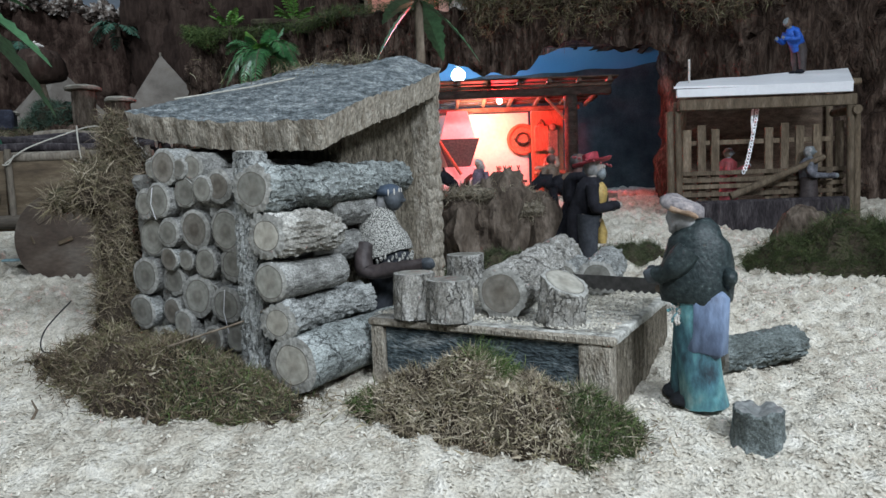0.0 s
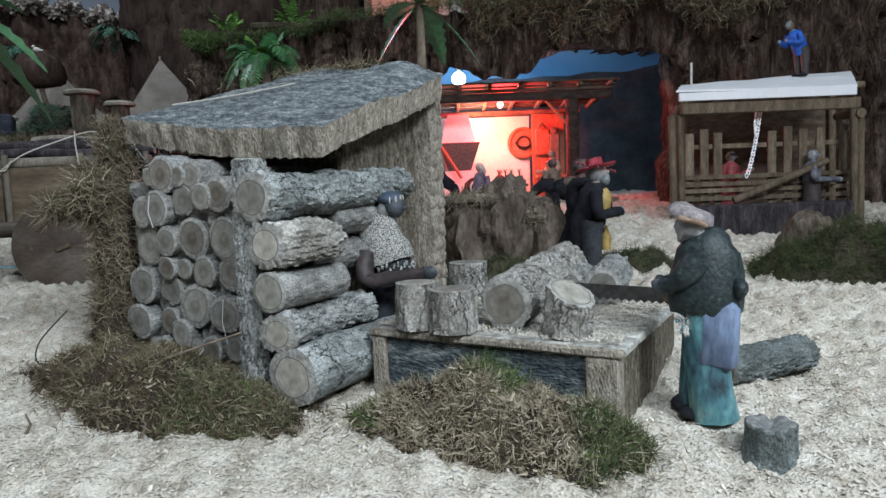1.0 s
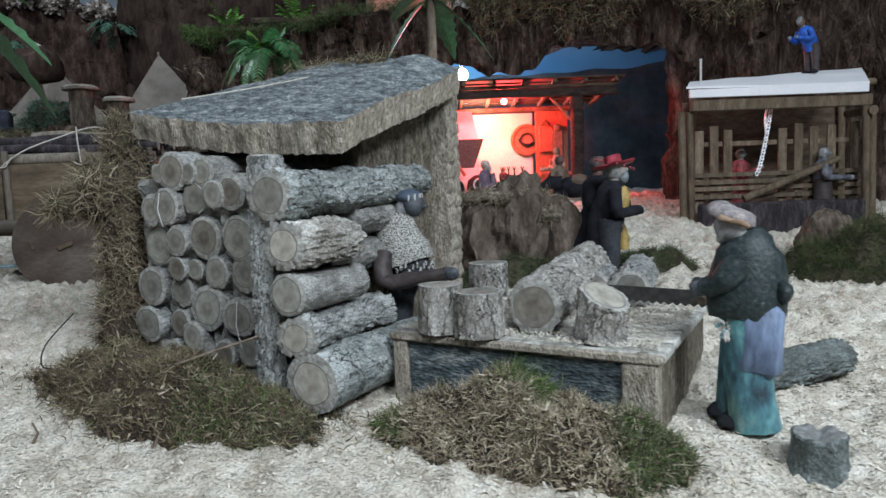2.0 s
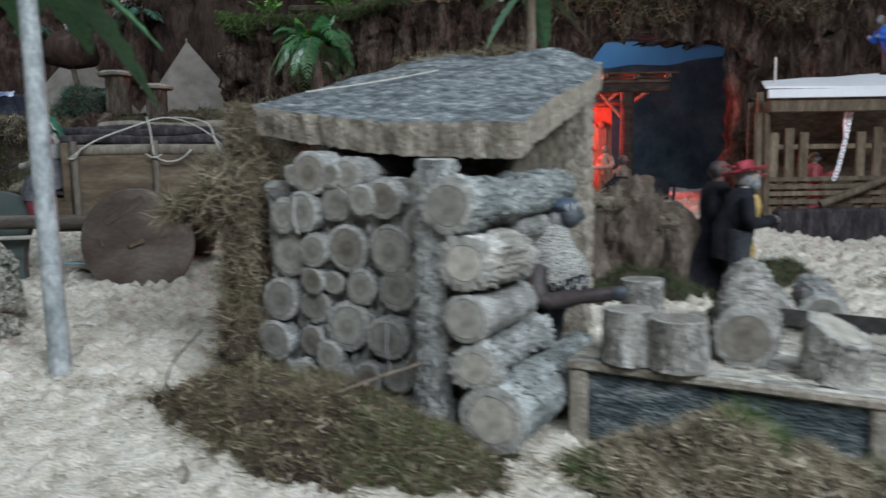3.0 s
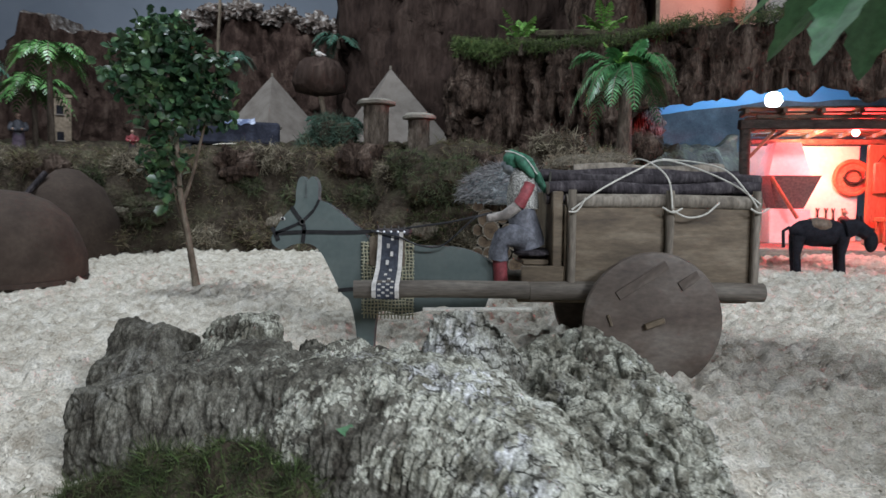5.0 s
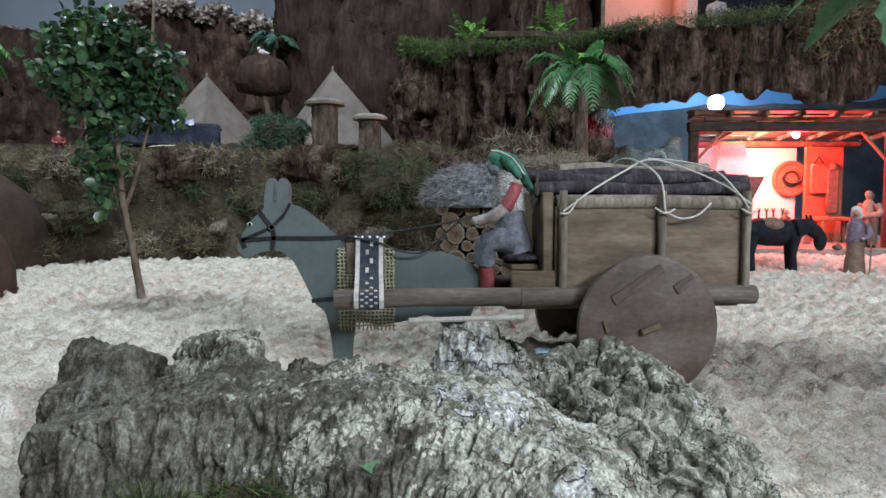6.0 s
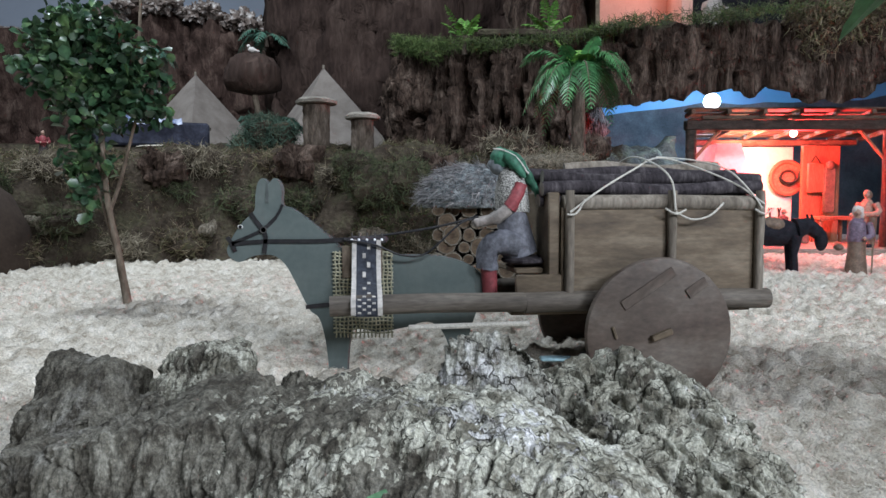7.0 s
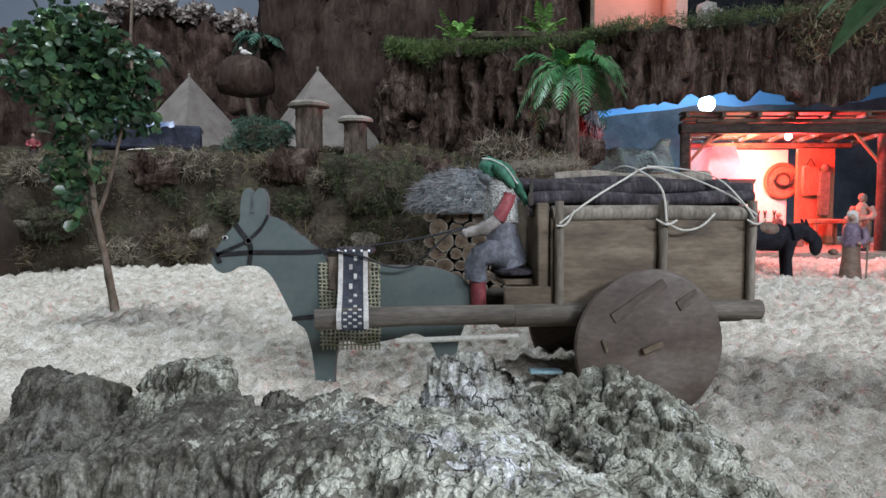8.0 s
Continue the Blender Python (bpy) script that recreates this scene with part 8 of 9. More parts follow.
single("white_dove", dove, pose(-1.475, 2.60, 0.757), "small white clay dove perched on the canopy", "dove")

MOSS_BLUE = strands("blue_green_bush_strands", [(0.025, 0.042, 0.030), (0.045, 0.08, 0.056), (0.075, 0.125, 0.088), (0.10, 0.115, 0.075)])
moss_mass("bush", [((-1.43, 2.55, 0.50), (0.060, 0.045, 0.060)), ((-1.37, 2.53, 0.49), (0.045, 0.040, 0.045)), ((-1.49, 2.54, 0.465), (0.040, 0.035, 0.032))], 3600, 0.030, MOSS_BLUE, "blue-green bushy tuft beside the tents", core=EARTH, width=0.0016)

# stall with a blue and white cloth among the trees
NAVY = mat("navy_cloth", [(0.014, 0.015, 0.024), (0.03, 0.033, 0.05), (0.055, 0.06, 0.085)], 20, rough=0.9, bump=0.3)
STALLCLOTH = mat("blue_white_cloth", [(0.05, 0.06, 0.10), (0.10, 0.13, 0.22), (0.40, 0.43, 0.52)], 18, rough=0.8, bump=0.3, lo=0.36, hi=0.58)
stall = thing("market_stall", pose(-1.84, 2.66, bank_z(-1.84, 2.66) + 0.01, 0, 0, 24), "long dark stall with blue and white cloth thrown over it", "stall")
part("counter", Shape().box((-0.16, -0.05, 0.035), (0.19, 0.05, 0.115), NAVY, bevel=0.008), stall, "counter draped in navy cloth")
for x in (-0.13, -0.02, 0.13):
    part("leg", Shape().box((x, -0.04, -0.02), (x + 0.022, 0.04, 0.0345), NAVY, bevel=0.003), stall)
sh = Shape()
vs = []
for j in range(9):
    for i in range(23):
        x, y = -0.165 + 0.27 * i / 22, -0.058 + 0.116 * j / 8
        fold = abs(noise.noise(Vector((x * 32, y * 32, 4)))) + 0.5 * abs(noise.noise(Vector((x * 75, y * 75, 9))))
        vs.append((x, y - 0.004 * fold, 0.1175 + 0.020 * fold + 0.045 * max(0.0, 1 - abs(x + 0.11) / 0.06) - (0.02 if j in (0, 8) else 0.0)))
sh.add(vs, [(j * 23 + i, j * 23 + i + 1, (j + 1) * 23 + i + 1, (j + 1) * 23 + i) for j in range(8) for i in range(22)], STALLCLOTH)
part("cloth", sh, stall, "crumpled blue and white cloth")
for x, y, lab, lo_, up_ in ((-2.09, 2.5, "small figure in dull red on the terrace", DARKBROWN, REDDULL), (-2.655, 2.69, "small figure in mauve before the houses", MAUVE, GREYDRESS)):
    figure("figurine_villager", (x, y, bank_z(x, y) - 0.004), 30, 0.09 if x > -2.3 else 0.15, lab, lo_, up_, legs=False)


def house(c, w, d, h, yaw, rows, cols):
    t = thing("stone_house", pose(*c, 0, 0, yaw), "small square toy house of tan stone with dark windows", "house", "toy houses")
    part("wall", Shape().box((-w, -d, 0), (w, d, h), STONEWALL, bevel=0.004), t)
    part("parapet", Shape().box((-w - 0.006, -d - 0.006, h), (w + 0.006, d + 0.006, h + 0.02), STONEWALL, bevel=0.004), t)
    for j in range(rows):
        for i in range(cols):
            x, z = -w + 2 * w * (i + 0.5) / cols, h * (j + 0.55) / rows
            wd_ = part("window", Shape().box((x - 0.016, -d - 0.004, z - 0.022), (x + 0.016, -d + 0.004, z + 0.022), BLACK, bevel=0.001), t, "dark window opening")
            part("frame_sill", Shape().box((x - 0.021, -d - 0.01, z - 0.029), (x + 0.021, -d + 0.001, z - 0.0225), CANVAS, bevel=0.001), wd_)
    return t


house((-3.22, 3.70, 0.52), 0.053, 0.05, 0.27, 40, 2, 1)
house((-3.60, 3.64, 0.52), 0.055, 0.05, 0.24, 44, 2, 1)

# clay dome and dark hut at the foot of the bank
dome = thing("clay_oven", pose(-1.835, 1.60, gz(-1.835, 1.6) - 0.01), "large smooth brown clay dome standing on the shavings", "oven")
part("dome", Shape().lathe([(0.150, 0.0), (0.155, 0.02), (0.152, 0.06), (0.140, 0.10), (0.118, 0.14), (0.085, 0.17), (0.045, 0.188), (0.0, 0.193)], CLAY, n=40, rough=0.004, freq=12), dome)
part("rim", Shape().lathe([(0.152, 0.0), (0.160, 0.006), (0.156, 0.014), (0.150, 0.016)], CLAY, n=40), dome)
cone = thing("straw_shelter", pose(-2.06, 2.12, gz(-2.06, 2.12) - 0.01), "dark brown pointed shelter with an open front", "shelter")
part("cover", Shape().lathe([(0.135, 0.0), (0.14, 0.03), (0.13, 0.12), (0.09, 0.20), (0.03, 0.25), (0.0, 0.255)], CLAY, n=30, rough=0.010, freq=16), cone)
part("opening_mat", Shape().box((-0.035, -0.142, 0.0), (0.045, -0.125, 0.115), PANELWOOD, bevel=0.003), cone, "tan doorway mat")
part("prop", Shape().tube([(-0.05, -0.16, 0.0), (-0.045, -0.13, 0.16), (-0.02, -0.06, 0.24)], 0.008, STICKS, n=8), cone)

# ---- moss on the bank, the ledges and the overhang ----
moss_mass("bank_moss", [((x, bank_front(x) + 0.05, z), (rx, 0.05, rz)) for x, z, rx, rz in ((-1.045, 0.335, 0.085, 0.060), (-0.955, 0.345, 0.060, 0.055), (-1.10, 0.385, 0.060, 0.035))], 5200, 0.022, MOSS_GREEN, "dark green moss bulging from the bank behind the donkey", width=0.0010)
moss_on("bank_moss", bank_z, (-3.2, -0.3, 2.12, 2.75), 17000, 0.024, MOSS_GREEN, "olive and brown moss over the bank", width=0.0011)
moss_on("bank_moss", bank_z, (-3.2, -0.3, 2.12, 2.75), 17000, 0.024, MOSS_BROWN, "brown dry moss over the bank", width=0.0012)
moss_on("bank_moss", bank_z, (-2.2, -0.7, 2.18, 2.45), 9000, 0.028, MOSS_BROWN, "dry brown moss along the edge of the bank", width=0.0011)
moss_on("bank_moss", bank_z, (-1.18, -0.85, 2.06, 2.26), 5200, 0.028, MOSS_DARK, "patch of dark green moss on the bank's face", width=0.0010)


# clumps of cork, dry moss and hay breaking up the bank's edge
for i in range(46):
    x = -2.75 + 2.35 * i / 45 + 0.03 * math.sin(i * 7.3)
    y = bank_front(x) + 0.05 + 0.10 * (0.5 + 0.5 * math.sin(i * 3.9))
    z = bank_z(x, y)
    q = 0.040 + 0.016 * math.sin(i * 2.3)
    kind_ = i % 4
    if kind_ == 0:
        lump("cork_lump", (x, y, z), (q * 1.3, q, q * 0.9), CLIFF if i % 8 else CORKDARK, "rough piece of dark cork set in the bank", 0.75, 30, "cork", n=48, rings=30, streak=0.5)
    else:
        moss_mass("moss_clump", [((x, y, z), (q * 1.5, q, q * 0.7)), ((x + 0.03, y - 0.02, z - 0.02), (q, q, q * 0.6))], 900, 0.036, (MOSS_GREEN, MOSS_BROWN, HAY)[kind_ - 1],
                  ("olive moss clump on the bank", "dry brown moss clump on the bank", "tuft of dry hay on the bank")[kind_ - 1], core=EARTH, width=0.0014)
for i in range(16):
    x = -2.75 + 0.065 * i
    zt = float(np.interp(x, [-2.75, -2.5, -2.1, -1.75], [1.33, 1.385, 1.31, 1.21]))
    lump("frosted_stone", (x, 4.22 + 0.03 * math.sin(i * 2), zt + 0.02 * math.sin(i * 4.4)), (0.06, 0.05, 0.035 + 0.015 * math.sin(i * 1.7)), SNOW, "rough stone with white frost on the cliff rim", 0.8, 34, "stone", n=40, rings=26)
for i, (x, y) in enumerate(((-2.05, 2.42), (-1.72, 2.5), (-2.4, 2.5), (-1.55, 2.62))):
    lump("shavings_patch", (x, y, bank_z(x, y) + 0.004), (0.085, 0.06, 0.007), SAWDUST, "thin patch of pale shavings on the terrace", 0.4, 14, "wood shavings", n=28, rings=14)


def edge_moss(name, line, count, length, material, label, spread=0.05, drop=0.06, width=0.0013):
    """Moss lying on a rim and hanging over it, along a line in space."""
    line = [Vector(p) for p in line]
    pts, nor = [], []
    for _ in range(int(count * 1.7)):
        t = random.random() * (len(line) - 1)
        i = min(len(line) - 2, int(t))
        p = line[i].lerp(line[i + 1], t - i)
        tuft = max(0.0, 0.45 + 0.9 * noise.noise(p * 7) + 0.4 * noise.noise(p * 23))
        if random.random() > 0.25 + tuft:
            continue
        a = random.random()
        pts.append((p.x + random.gauss(0, 0.01), p.y - 0.02 + spread * random.uniform(-0.8, 1.4), p.z + 0.012 * random.random() - drop * tuft * a * a))
        nor.append(swirl(pts[-1], (0, -0.8, 0.6 - a), 16.0, 0.8))
    v, f = fibres(pts, nor, length * 0.6, width, 0.6, 0.4, 0.9)
    return tagged(new(name, big_mesh(name, v, f, [material])), label, "moss", kind="stuff")


edge_moss("ledge_moss", [(-1.05, 3.0, 0.885), (-0.95, 2.83, 0.84), (-0.72, 2.71, 0.805), (-0.45, 2.60, 0.80), (-0.3, 2.42, 0.81)], 5200, 0.04, MOSS_BRIGHT, "bright green moss hanging over the ledge", 0.06, 0.09)
edge_moss("ledge_moss", [(-1.05, 3.0, 0.88), (-0.72, 2.71, 0.80), (-0.45, 2.60, 0.795), (-0.3, 2.42, 0.80), (0.0, 2.36, 0.81), (0.35, 2.30, 0.81), (0.75, 2.18, 0.80)], 8000, 0.04, MOSS_GREEN, "olive moss along the cliff rim", 0.08, 0.05)
edge_moss("ledge_moss", [(0.1, 2.33, 0.80), (0.35, 2.29, 0.80), (0.75, 2.14, 0.79), (1.0, 2.08, 0.79), (1.5, 1.93, 0.79), (2.0, 1.65, 0.79)], 9000, 0.055, MOSS_BROWN, "dry brown moss hanging from the cliff", 0.06, 0.16, 0.0016)
edge_moss("ledge_moss", [(-0.45, 2.55, 0.80), (0.0, 2.36, 0.81), (0.35, 2.30, 0.81)], 2600, 0.03, MOSS_BRIGHT, "bright green moss along the rim over the forge", 0.05, 0.02)

# ---- the upper level: a lit room and figures at its edge ----
room = thing("lit_room", pose(-0.108, 3.05, 0.898), "small pink-lit plaster room on the upper ledge", "room")
part("back_wall", Shape().box((-0.175, 0.16, 0), (0.155, 0.18, 0.42), PINK), room)
part("side_wall", Shape().box((-0.192, -0.02, 0), (-0.176, 0.18, 0.42), STONEWALL), room)
part("side_wall", Shape().box((0.130, -0.02, 0), (0.172, 0.158, 0.42), PINK), room)
part("room_roof", Shape().box((-0.20, -0.04, 0.421), (0.19, 0.2, 0.44), FORGEWOOD), room)
# unseen lamp added to brighten the room
lamp("upper_room_fill", "POINT", pose(-0.11, 3.09, 1.24), 0.8, (1.0, 0.42, 0.28), 0.02)
for x, y, sc in ((-0.19, 3.05, 0.085), (-0.03, 3.06, 0.10), (-0.10, 3.07, 0.05)):
    figure("figurine_guest", (x, y, 0.897), 160, sc, "small dark figure in the lit room", DARKBROWN, DARKBROWN, legs=False)
figure("figurine_kneeling", (0.105, 2.95, 0.896), 40, 0.15, "small pale kneeling figure at the edge of the upper level", PALESKIN, PALESKIN, BROWNCLOTH, legs=False, bulk=1.7)
# black board stands in for an unlit opening beside the room
single("upper_wall", Shape().box((0.08, 3.22, 0.898), (0.75, 3.25, 1.7), BLACK), Matrix(), "black board put in for the dark opening behind the ledge", "wall", kind="structure")
cliff("cliff_pillar", [(-0.62, 3.3), (-0.55, 3.0), (-0.42, 2.93), (-0.33, 3.0), (-0.31, 3.3)], 0.75, 1.7, CLIFF, "dark cork pillar beside the lit room", step=0.03, depth=0.05, ridge=8)

# ---- the forge under the overhang ----
FZ = 0.145
forge = thing("forge_shed", pose(0, 0, FZ), "open timber forge shed lit red from inside", "shed")
part("floor_board", Shape().box((-0.20, 2.40, -0.03), (0.62, 2.95, 0.004), PLANK), forge)
part("back_wall", Shape().box((0.0, 2.86, 0.005), (0.372, 2.88, 0.335), WHITE), forge, "white plastered back wall")
part("back_panel", Shape().box((0.375, 2.80, 0.005), (0.505, 2.815, 0.335), PANELWOOD), forge, "reddish wooden panel")
part("side_wall", Shape().box((0.0, 0.0, 0.005), (0.375, 0.012, 0.345), WHITE), forge, "", pose(-0.112, 2.505, 0, 0, 0, 72.3))
for x in (-0.127, 0.475):
    part("post", Shape().tube([(x, 2.48, -0.02), (x + 0.002, 2.48, 0.2), (x, 2.48, 0.354)], 0.016 if x < 0 else 0.024, FORGEDARK, n=12, rough=0.001, freq=60), forge, "round timber post")
part("front_beam", Shape().box((-0.145, 2.465, 0.354), (0.62, 2.495, 0.384), FORGEDARK, bevel=0.003), forge, "thick dark front beam")
part("rear_beam", Shape().box((0.0, 2.83, 0.338), (0.58, 2.855, 0.358), FORGEWOOD, bevel=0.003), forge)
for i in range(8):
    x = -0.14 + 0.106 * i
    part("rafter", Shape().box((x, 0, 0), (x + 0.013, (0.06, 0.30, 0.44)[min(i, 2)], 0.014), FORGEWOOD, bevel=0.002), forge, "", pose(0, 2.44, 0.398, -6.0, 0, 0))
for i in range(7):
    part("roof_batten", Shape().box((-0.15 + 0.027 * i, 0.0 + 0.064 * i, 0.0145), (0.64, 0.040 + 0.064 * i, 0.020), FORGEWOOD, bevel=0.002), forge, "", pose(0, 2.44, 0.398, -6.0, 0, 0))
part("roof_batten", Shape().box((-0.10, 2.462, 0.385), (0.62, 2.474, 0.397), FORGEWOOD, bevel=0.002), forge)
for x, d in ((-0.112, 1), (0.46, -1)):
    part("brace", Shape().tube([(x, 2.49, 0.27), (x + 0.075 * d, 2.49, 0.354)], 0.005, PANELWOOD, n=8), forge)
hop = thing("hopper", pose(0.075, 2.70, FZ + 0.004), "mauve funnel-shaped hearth under a white chimney", "hearth")
HOODCLAY = mat("mauve_hood_plaster", [(0.13, 0.095, 0.09), (0.18, 0.135, 0.125)], 16, rough=0.9, bump=0.3)
part("hood", Shape().lathe([(0.052, 0.100), (0.056, 0.105), (0.108, 0.212), (0.112, 0.220), (0.100, 0.220)], HOODCLAY, n=4, m=pose(0, 0, 0, 0, 0, 45)), hop, "mauve tapered hood", angle=20)
part("chimney", Shape().lathe([(0.095, 0.2205), (0.055, 0.330), (0.050, 0.330)], WHITE, n=4, m=pose(0, 0.03, 0, 0, 0, 45)), hop, "white plastered chimney above the hood", angle=20)
part("poker", Shape().tube([(-0.075, -0.085, 0.215), (0.005, -0.095, 0.085)], 0.006, PANELWOOD, n=8), hop, "long reddish wooden lever")
part("base", Shape().box((-0.065, -0.05, 0.0), (0.065, 0.05, 0.114), WHITE, bevel=0.004), hop)
bel = thing("bellows", pose(0.13, 2.60, FZ + 0.004), "dark round bellows lying by the hearth", "bellows")
part("bag", Shape().ball((0, 0, 0.045), (0.045, 0.03, 0.042), CLAY, rough=0.004), bel)
part("mouth_ring", Shape().tube([(0.02 * math.cos(a), -0.028, 0.05 + 0.022 * math.sin(a)) for a in np.linspace(0, 2 * math.pi, 17)], 0.004, WHITE, n=6), bel)
sv = thing("round_sieve", pose(0.345, 2.845, FZ + 0.225), "round brown sieve hung on the white wall", "sieve")
part("hoop", Shape().tube([(0.057 * math.cos(a), 0, 0.057 * math.sin(a)) for a in np.linspace(0, 2 * math.pi, 33)], 0.008, PANELWOOD, n=8), sv, "rim of bent wood")
part("mesh_disc", Shape().lathe([(0.001, -0.003), (0.052, -0.003), (0.052, 0.002), (0.001, 0.002)], SIEVE, n=32, m=pose(0, 0, 0, 90, 0, 0)), sv)
part("inner_ring", Shape().tube([(0.026 * math.cos(a), -0.006, 0.026 * math.sin(a)) for a in np.linspace(0, 2 * math.pi, 25)], 0.004, CLAY, n=6), sv)
part("sickle", Shape().tube([(0.036 * math.cos(a), -0.016, 0.012 + 0.030 * math.sin(a)) for a in np.linspace(3.4, 6.6, 12)] + [(0.07, -0.016, 0.018), (0.10, -0.016, 0.02)], 0.0038, IRON, n=6), sv)
for i, (x, l2) in enumerate(((0.24, 0.05), (0.268, 0.075), (0.292, 0.065), (0.325, 0.08))):
    t = thing("iron_tongs", pose(x, 2.853, FZ + 0.10), "thin iron tongs hung on the white wall", "tool", "smith's tools")
    part("arm", Shape().tube([(-0.006, 0, -l2), (0.0, 0, 0.0), (0.005, 0, 0.02)], 0.0022, IRON, n=6), t)
    part("arm", Shape().tube([(0.008, 0, -l2), (0.001, 0, 0.0), (-0.005, 0, 0.02)], 0.0022, IRON, n=6), t)
ap = Shape().box((-0.03, -0.012, -0.055), (0.03, 0.0, 0.05), PANELWOOD, bevel=0.005).tube([(-0.02, -0.004, 0.045), (0, -0.004, 0.075), (0.02, -0.004, 0.045)], 0.002, STRAP, n=6)
single("leather_apron", ap, pose(0.415, 2.795, FZ + 0.225), "orange-brown leather apron hung on the panel", "apron")
ap = Shape().box((-0.022, -0.014, -0.10), (0.022, 0.0, 0.06), BROWNCLOTH, bevel=0.006).ball((0, -0.01, 0.065), (0.016, 0.012, 0.016), BROWNCLOTH)
single("hanging_coat", ap, pose(0.462, 2.793, FZ + 0.20), "dark coat hung on the panel", "coat")
bench = thing("work_bench", pose(0.435, 2.72, FZ + 0.004), "small red-brown wooden workbench in the forge", "bench")
part("bench_top", Shape().box((-0.055, -0.03, 0.075), (0.06, 0.04, 0.088), PANELWOOD, bevel=0.002), bench)
for x in (-0.05, 0.045):
    for y in (-0.026, 0.026):
        part("leg", Shape().box((x, y, 0), (x + 0.01, y + 0.01, 0.0745), PANELWOOD), bench)
anv = Shape().box((-0.012, -0.012, 0), (0.012, 0.012, 0.045), SAWN_DARK, bevel=0.003).box((-0.02, -0.01, 0.0455), (0.022, 0.01, 0.056), IRON, bevel=0.003)
single("anvil", anv, pose(0.315, 2.66, FZ + 0.004), "small iron anvil on a wooden block", "anvil")
figure("figurine_smith", (0.225, 2.62, FZ + 0.003), 60, 0.115, "dark painted smith working at the forge", BROWNCLOTH, DARKBROWN, SKIN, legs=True)
for name, x, y, z, r, c, e in (("light_bulb", 0.230, 2.58, 0.500, 0.011, (1.0, 0.45, 0.35), 14), ("light_bulb", 0.090, 2.89, 0.645, 0.028, (0.62, 0.82, 1.0), 40)):
    b = thing(name, pose(x, y, z), "glowing red bulb under the forge roof" if x > 0.15 else "glowing blue-white bulb above the forge", "bulb")
    gl = part("glass", Shape().ball((0, 0, 0), r, glow("bulb_glow", c, e)), b)
    gl.visible_shadow = False
    part("socket", Shape().tube([(0, 0, r * 0.9), (0, 0, r * 1.6)], r * 0.4, IRON, n=10), b)
single("red_stone", Shape().ball((0, 0, 0.02), (0.09, 0.05, 0.045), CLIFF_RED, rough=0.02, freq=25, n=24, rings=14), pose(-0.28, 2.5, gz(-0.28, 2.5)), "rough red-brown stone beside the forge", "stone")
part("side_rail", Shape().box((-0.235, 2.44, 0.0), (-0.195, 2.46, 0.24), FORGEWOOD, bevel=0.003), forge, "narrow dark door leaf")

# ---- the dark little donkey and its keeper ----
def toy_beast(at, yaw, k, name, label, category):
    """A small clay pack animal facing +x, k times the usual size."""
    bd = Shape()
    bd.ball((0, 0, 0.098), (0.068, 0.028, 0.034), BLACK, rough=0.004)
    bd.tube([(0.055, 0, 0.105), (0.085, 0, 0.112), (0.108, 0, 0.095)], [0.026, 0.02, 0.016], BLACK, n=12).ball((0.115, 0, 0.078), (0.015, 0.012, 0.026), BLACK)
    for sy in (-1, 1):
        bd.tube([(0.092, sy * 0.008, 0.115), (0.085, sy * 0.012, 0.140)], [0.006, 0.002], BLACK, n=6)
        for x in (-0.048, 0.05):
            bd.tube([(x, sy * 0.015, 0.09), (x - 0.004, sy * 0.015, 0.045), (x, sy * 0.015, 0.0)], [0.015, 0.0085, 0.008], BLACK, n=10)
    bd.tube([(-0.065, 0, 0.11), (-0.08, 0, 0.10), (-0.078, 0, 0.06)], 0.004, BLACK, n=6)
    bd.ball((0, 0, 0.115), (0.03, 0.032, 0.02), BROWNCLOTH)
    bd.v = [tuple(k * c for c in p) for p in bd.v]
    return single(name, bd, pose(*at, 0, 0, yaw), label, category)


toy_beast((-0.075, 2.06, gz(-0.075, 2.06) - 0.003), -4, 1.0, "toy_donkey", "small black clay donkey standing on the shavings", "donkey")


def keeper_extra(s, P, k, hd):
    s.ball(P(-0.22, 0.0, 0.40), (0.07 * k, 0.06 * k, 0.05 * k), BROWNCLOTH, rough=0.006 * k, freq=9 / k)
    s.tube([P(0.19, -0.05, 0.0), P(0.20, -0.03, 0.5)], 0.012 * k, TWIG, n=6)


figure("figurine_keeper", (0.115, 2.035, gz(0.115, 2.035) - 0.002), -30, 0.165, "painted figure in mauve and brown with a pale hood and staff", BROWNCLOTH, MAUVE, SKIN, PALE, "scarf", HAIR, legs=False, extra=keeper_extra, bulk=0.85, head=0.85, cape=MAUVE, cape_r=0.8, arms=((1, (-0.03, -0.12, -0.22)),))
figure("figurine_apprentice", (0.400, 2.465, FZ + 0.003), -60, 0.175, "bare-chested painted figure at the front of the forge", BROWNCLOTH, SKIN, SKIN, hair=BROWNCLOTH, bulk=0.8)
toy_beast((0.335, 1.78, gz(0.335, 1.78) - 0.003), 172, 0.85, "toy_mule", "small dark clay mule standing in the shade", "mule")
figure("figurine_muleteer", (0.300, 1.86, gz(0.3, 1.86) - 0.002), 40, 0.165, "small dark painted figure beside the mule", DARKBROWN, BROWNCLOTH, REDSKIN, hair=DARKBROWN, legs=False, bulk=0.8)

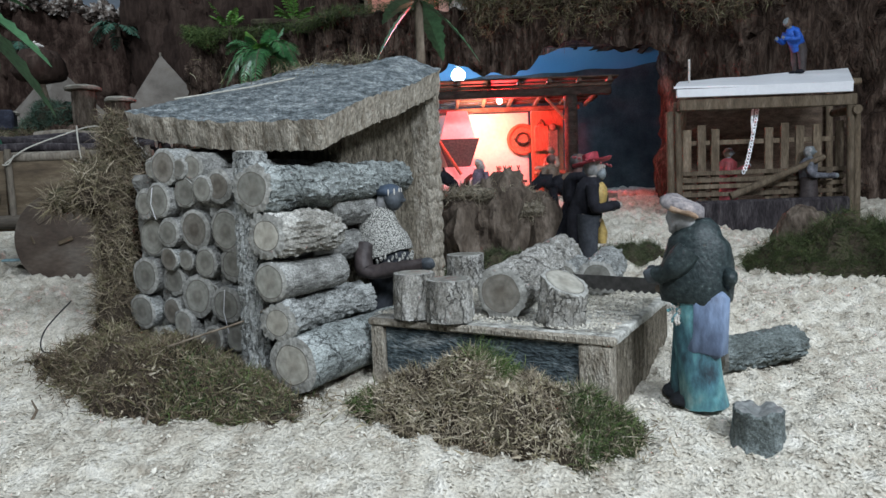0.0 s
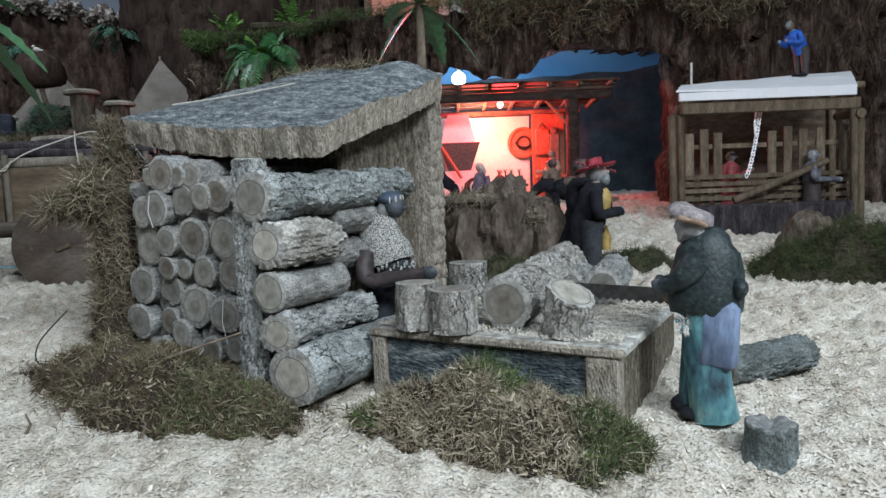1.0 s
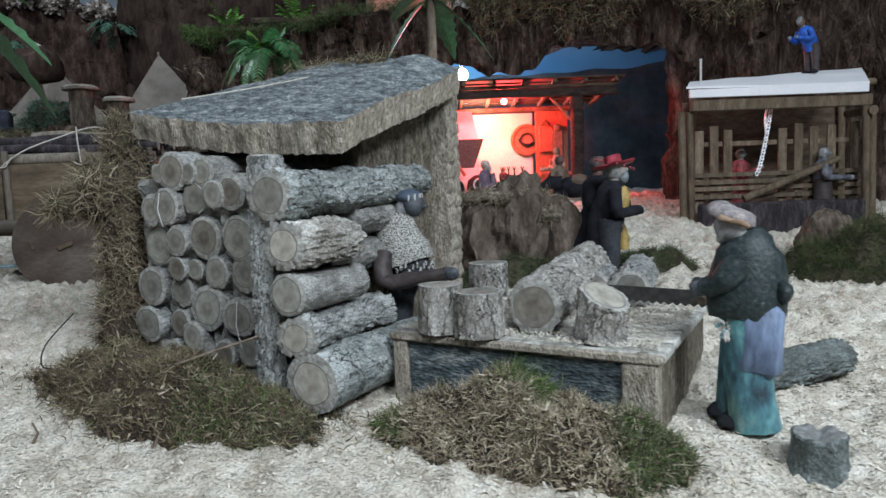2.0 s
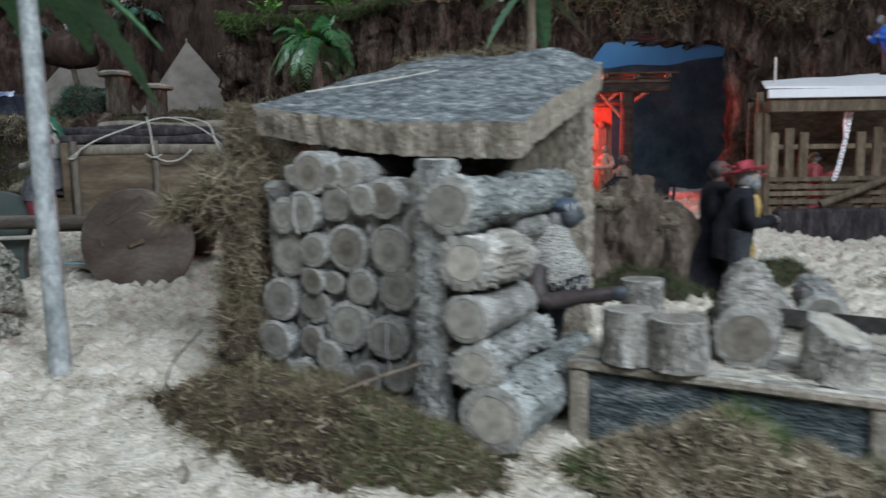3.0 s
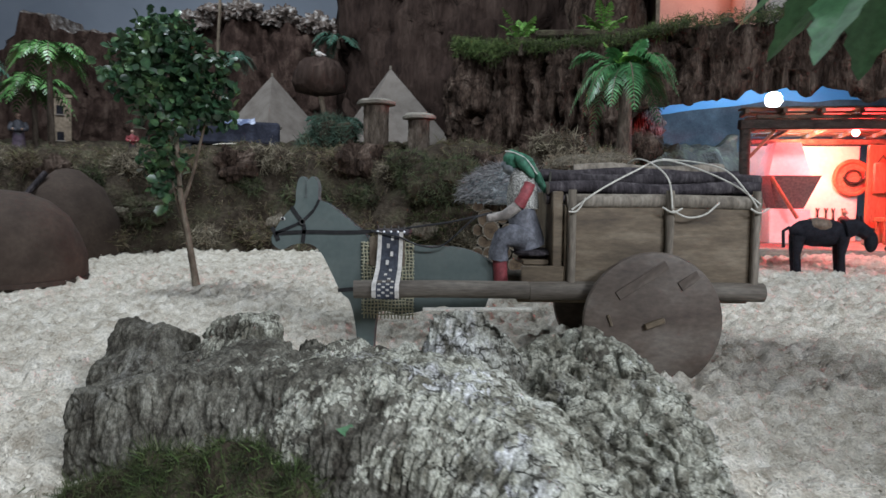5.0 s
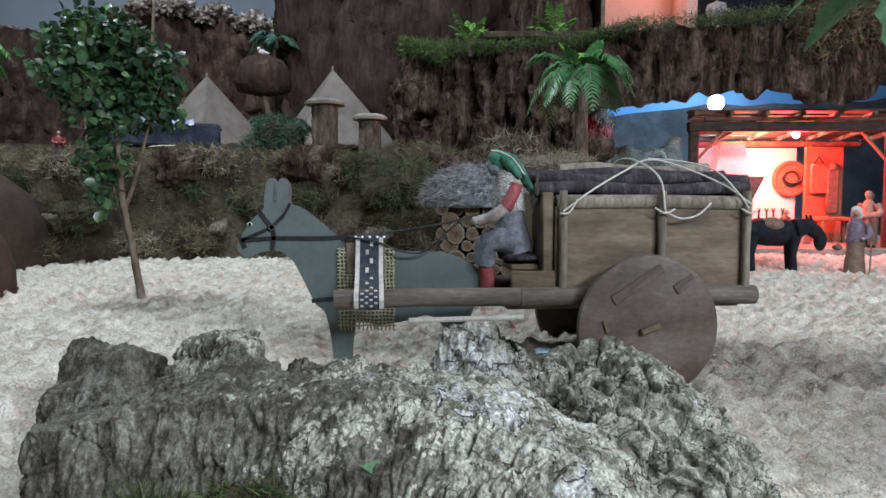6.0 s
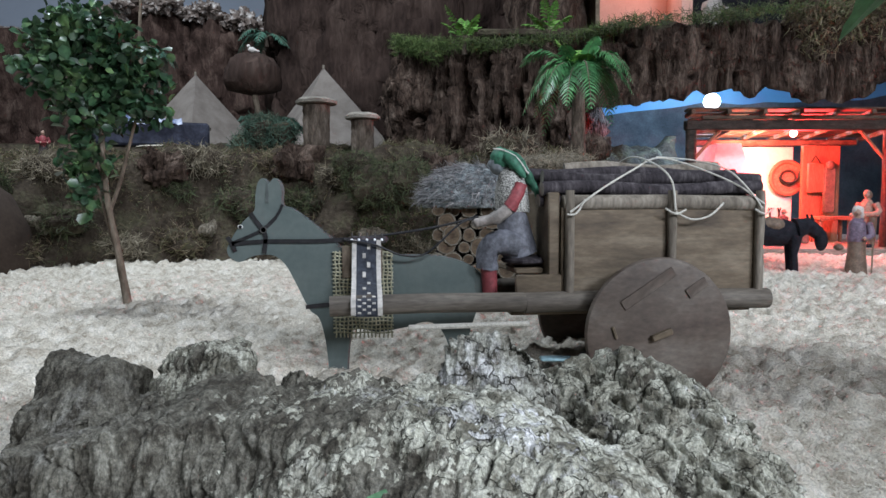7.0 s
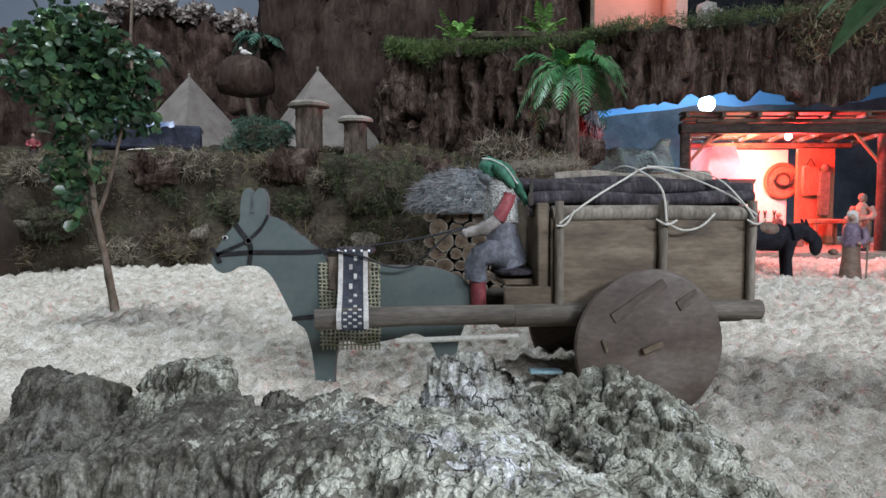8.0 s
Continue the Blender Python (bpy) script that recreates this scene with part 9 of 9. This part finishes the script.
# ---- the pen with its white roof ----
PEN = pose(0, 0, 0.095)
pen = thing("animal_pen", PEN, "slatted wooden animal pen under a white card roof", "pen")
sh = Shape()
cs = [Vector((0.570, 1.672, 0.324)), Vector((1.004, 1.672, 0.323)), Vector((1.100, 1.86, 0.381)), Vector((0.648, 1.86, 0.360))]
nx = 20
top_, bot_ = [], []
for j in range(9):
    for i in range(nx + 1):
        p = cs[0].lerp(cs[1], i / nx).lerp(cs[3].lerp(cs[2], i / nx), j / 8)
        p.z += 0.003 * noise.noise(p * 14)
        top_.append(p)
        bot_.append(p - Vector((0, 0, 0.005)))
q = [(j * (nx + 1) + i, j * (nx + 1) + i + 1, (j + 1) * (nx + 1) + i + 1, (j + 1) * (nx + 1) + i) for j in range(8) for i in range(nx)]
sh.add(top_, q, PAPER)
sh.add(bot_, q, PAPER)
rim = [i for i in range(nx + 1)] + [j * (nx + 1) + nx for j in range(1, 9)] + [8 * (nx + 1) + i for i in range(nx - 1, -1, -1)] + [j * (nx + 1) for j in range(7, 0, -1)]
sh.add([top_[i] for i in rim] + [bot_[i] for i in rim], [(i, (i + 1) % len(rim), len(rim) + (i + 1) % len(rim), len(rim) + i) for i in range(len(rim))], PAPER)
part("roof_card", sh, pen, "white card roof", smooth=False)
part("roof_card", Shape().box((0.578, 1.672, 0.299), (1.004, 1.680, 0.3185), PAPER, bevel=0.001), pen, "white card fascia")
part("front_beam", Shape().box((0.588, 1.684, 0.268), (1.022, 1.702, 0.296), PENWOOD, bevel=0.002), pen)
part("ridge_pole", Shape().tube([(0.66, 1.78, 0.322), (1.085, 1.78, 0.335)], 0.009, PENWOOD, n=10, rough=0.0006, freq=60), pen)
for x, y in ((0.568, 1.70), (0.589, 1.705), (1.008, 1.69), (1.030, 1.70), (0.70, 1.98), (1.12, 1.98)):
    part("post", Shape().tube([(x + 0.006, y, -0.035), (x + 0.003, y, 0.14), (x, y, 0.268 if y < 1.9 else 0.345)], 0.0088, PENWOOD, n=10, rough=0.0006, freq=60), pen, "round pole post")
part("cross_pole", Shape().tube([(1.016, 1.672, 0.256), (1.030, 1.80, 0.258)], 0.011, PENWOOD, n=10, rough=0.0006, freq=60), pen, "short round pole end")
for x in (0.616, 0.653, 0.687, 0.823, 0.863, 0.901, 0.945, 1.002):
    part("slat", Shape().box((x, 1.738, 0.0), (x + 0.021, 1.744, 0.230 + 0.006 * math.sin(x * 90)), PENWOOD, bevel=0.001), pen)
for z in (0.055, 0.075, 0.091, 0.109):
    part("rail", Shape().box((0.610, 1.728, z), (1.03, 1.735, z + 0.011), PENWOOD, bevel=0.001), pen)
part("rail", Shape().box((0.610, 1.746, 0.185), (1.03, 1.752, 0.197), PENWOOD, bevel=0.001), pen)
part("back_board", Shape().box((0.68, 2.0, 0.0), (1.14, 2.008, 0.32), FORGEWOOD), pen, "dark back boards")
part("trough", Shape().box((0.605, 1.66, -0.035), (0.998, 1.70, 0.047), STICKS, bevel=0.006), pen, "low dark trough along the front")
part("mast", Shape().tube([(0.657, 1.81, 0.34), (0.657, 1.81, 0.41)], 0.003, PALE, n=8), pen, "thin pale upright rod")
part("gate_pole", Shape().tube([(0.72, 1.70, 0.055), (0.82, 1.692, 0.095), (0.945, 1.688, 0.145)], [0.010, 0.009, 0.007], PENWOOD, n=10, rough=0.001, freq=50), pen, "slanting round pole")
ch = Shape()
for i in range(22):
    z, u = 0.115 + 0.160 * i / 21, i / 21
    ch.tube([(0.762 + 0.034 * u ** 0.7 + 0.0035 * math.cos(a), 1.722 + 0.0035 * math.sin(a) * (i % 2), z + 0.0055 * math.sin(a)) for a in np.linspace(0, 2 * math.pi, 9)], 0.0017, CHAIN, n=5)
ch.tube([(0.785, 1.722, 0.277), (0.781, 1.722, 0.24), (0.784, 1.722, 0.21)], 0.0028, CHAIN, n=6)
single("chain", ch, PEN, "metal chain hanging in the pen, painted white for its glints", "chain")
figure("figurine_shepherd", (0.920, 1.712, 0.095), 70, 0.175, "figure in a grey-green coat leaning on the pen's fence", DARKBROWN, GREYDRESS, SKIN_GREY, hair=HAIR, legs=False, bulk=0.85)
figure("figurine_boy", (0.755, 1.80, 0.11), 70, 0.165, "small figure in red pulling at the chain in the pen", REDDULL, REDDULL, SKIN_GREY, hair=BROWNCLOTH, legs=False, arms=((-1, (0.05, -0.30, -0.06)), (1, (-0.05, -0.28, -0.08))))
figure("figurine_roofer", (0.955, 1.835, 0.462), -70, 0.142, "figure in a bright blue tunic standing on the white roof", DARKBROWN, BLUECLOTH, SKIN_GREY, hair=BROWNCLOTH, lean=0.62, arms=((-1, (0.05, -0.26, -0.14)), (1, (-0.05, -0.26, -0.14))))
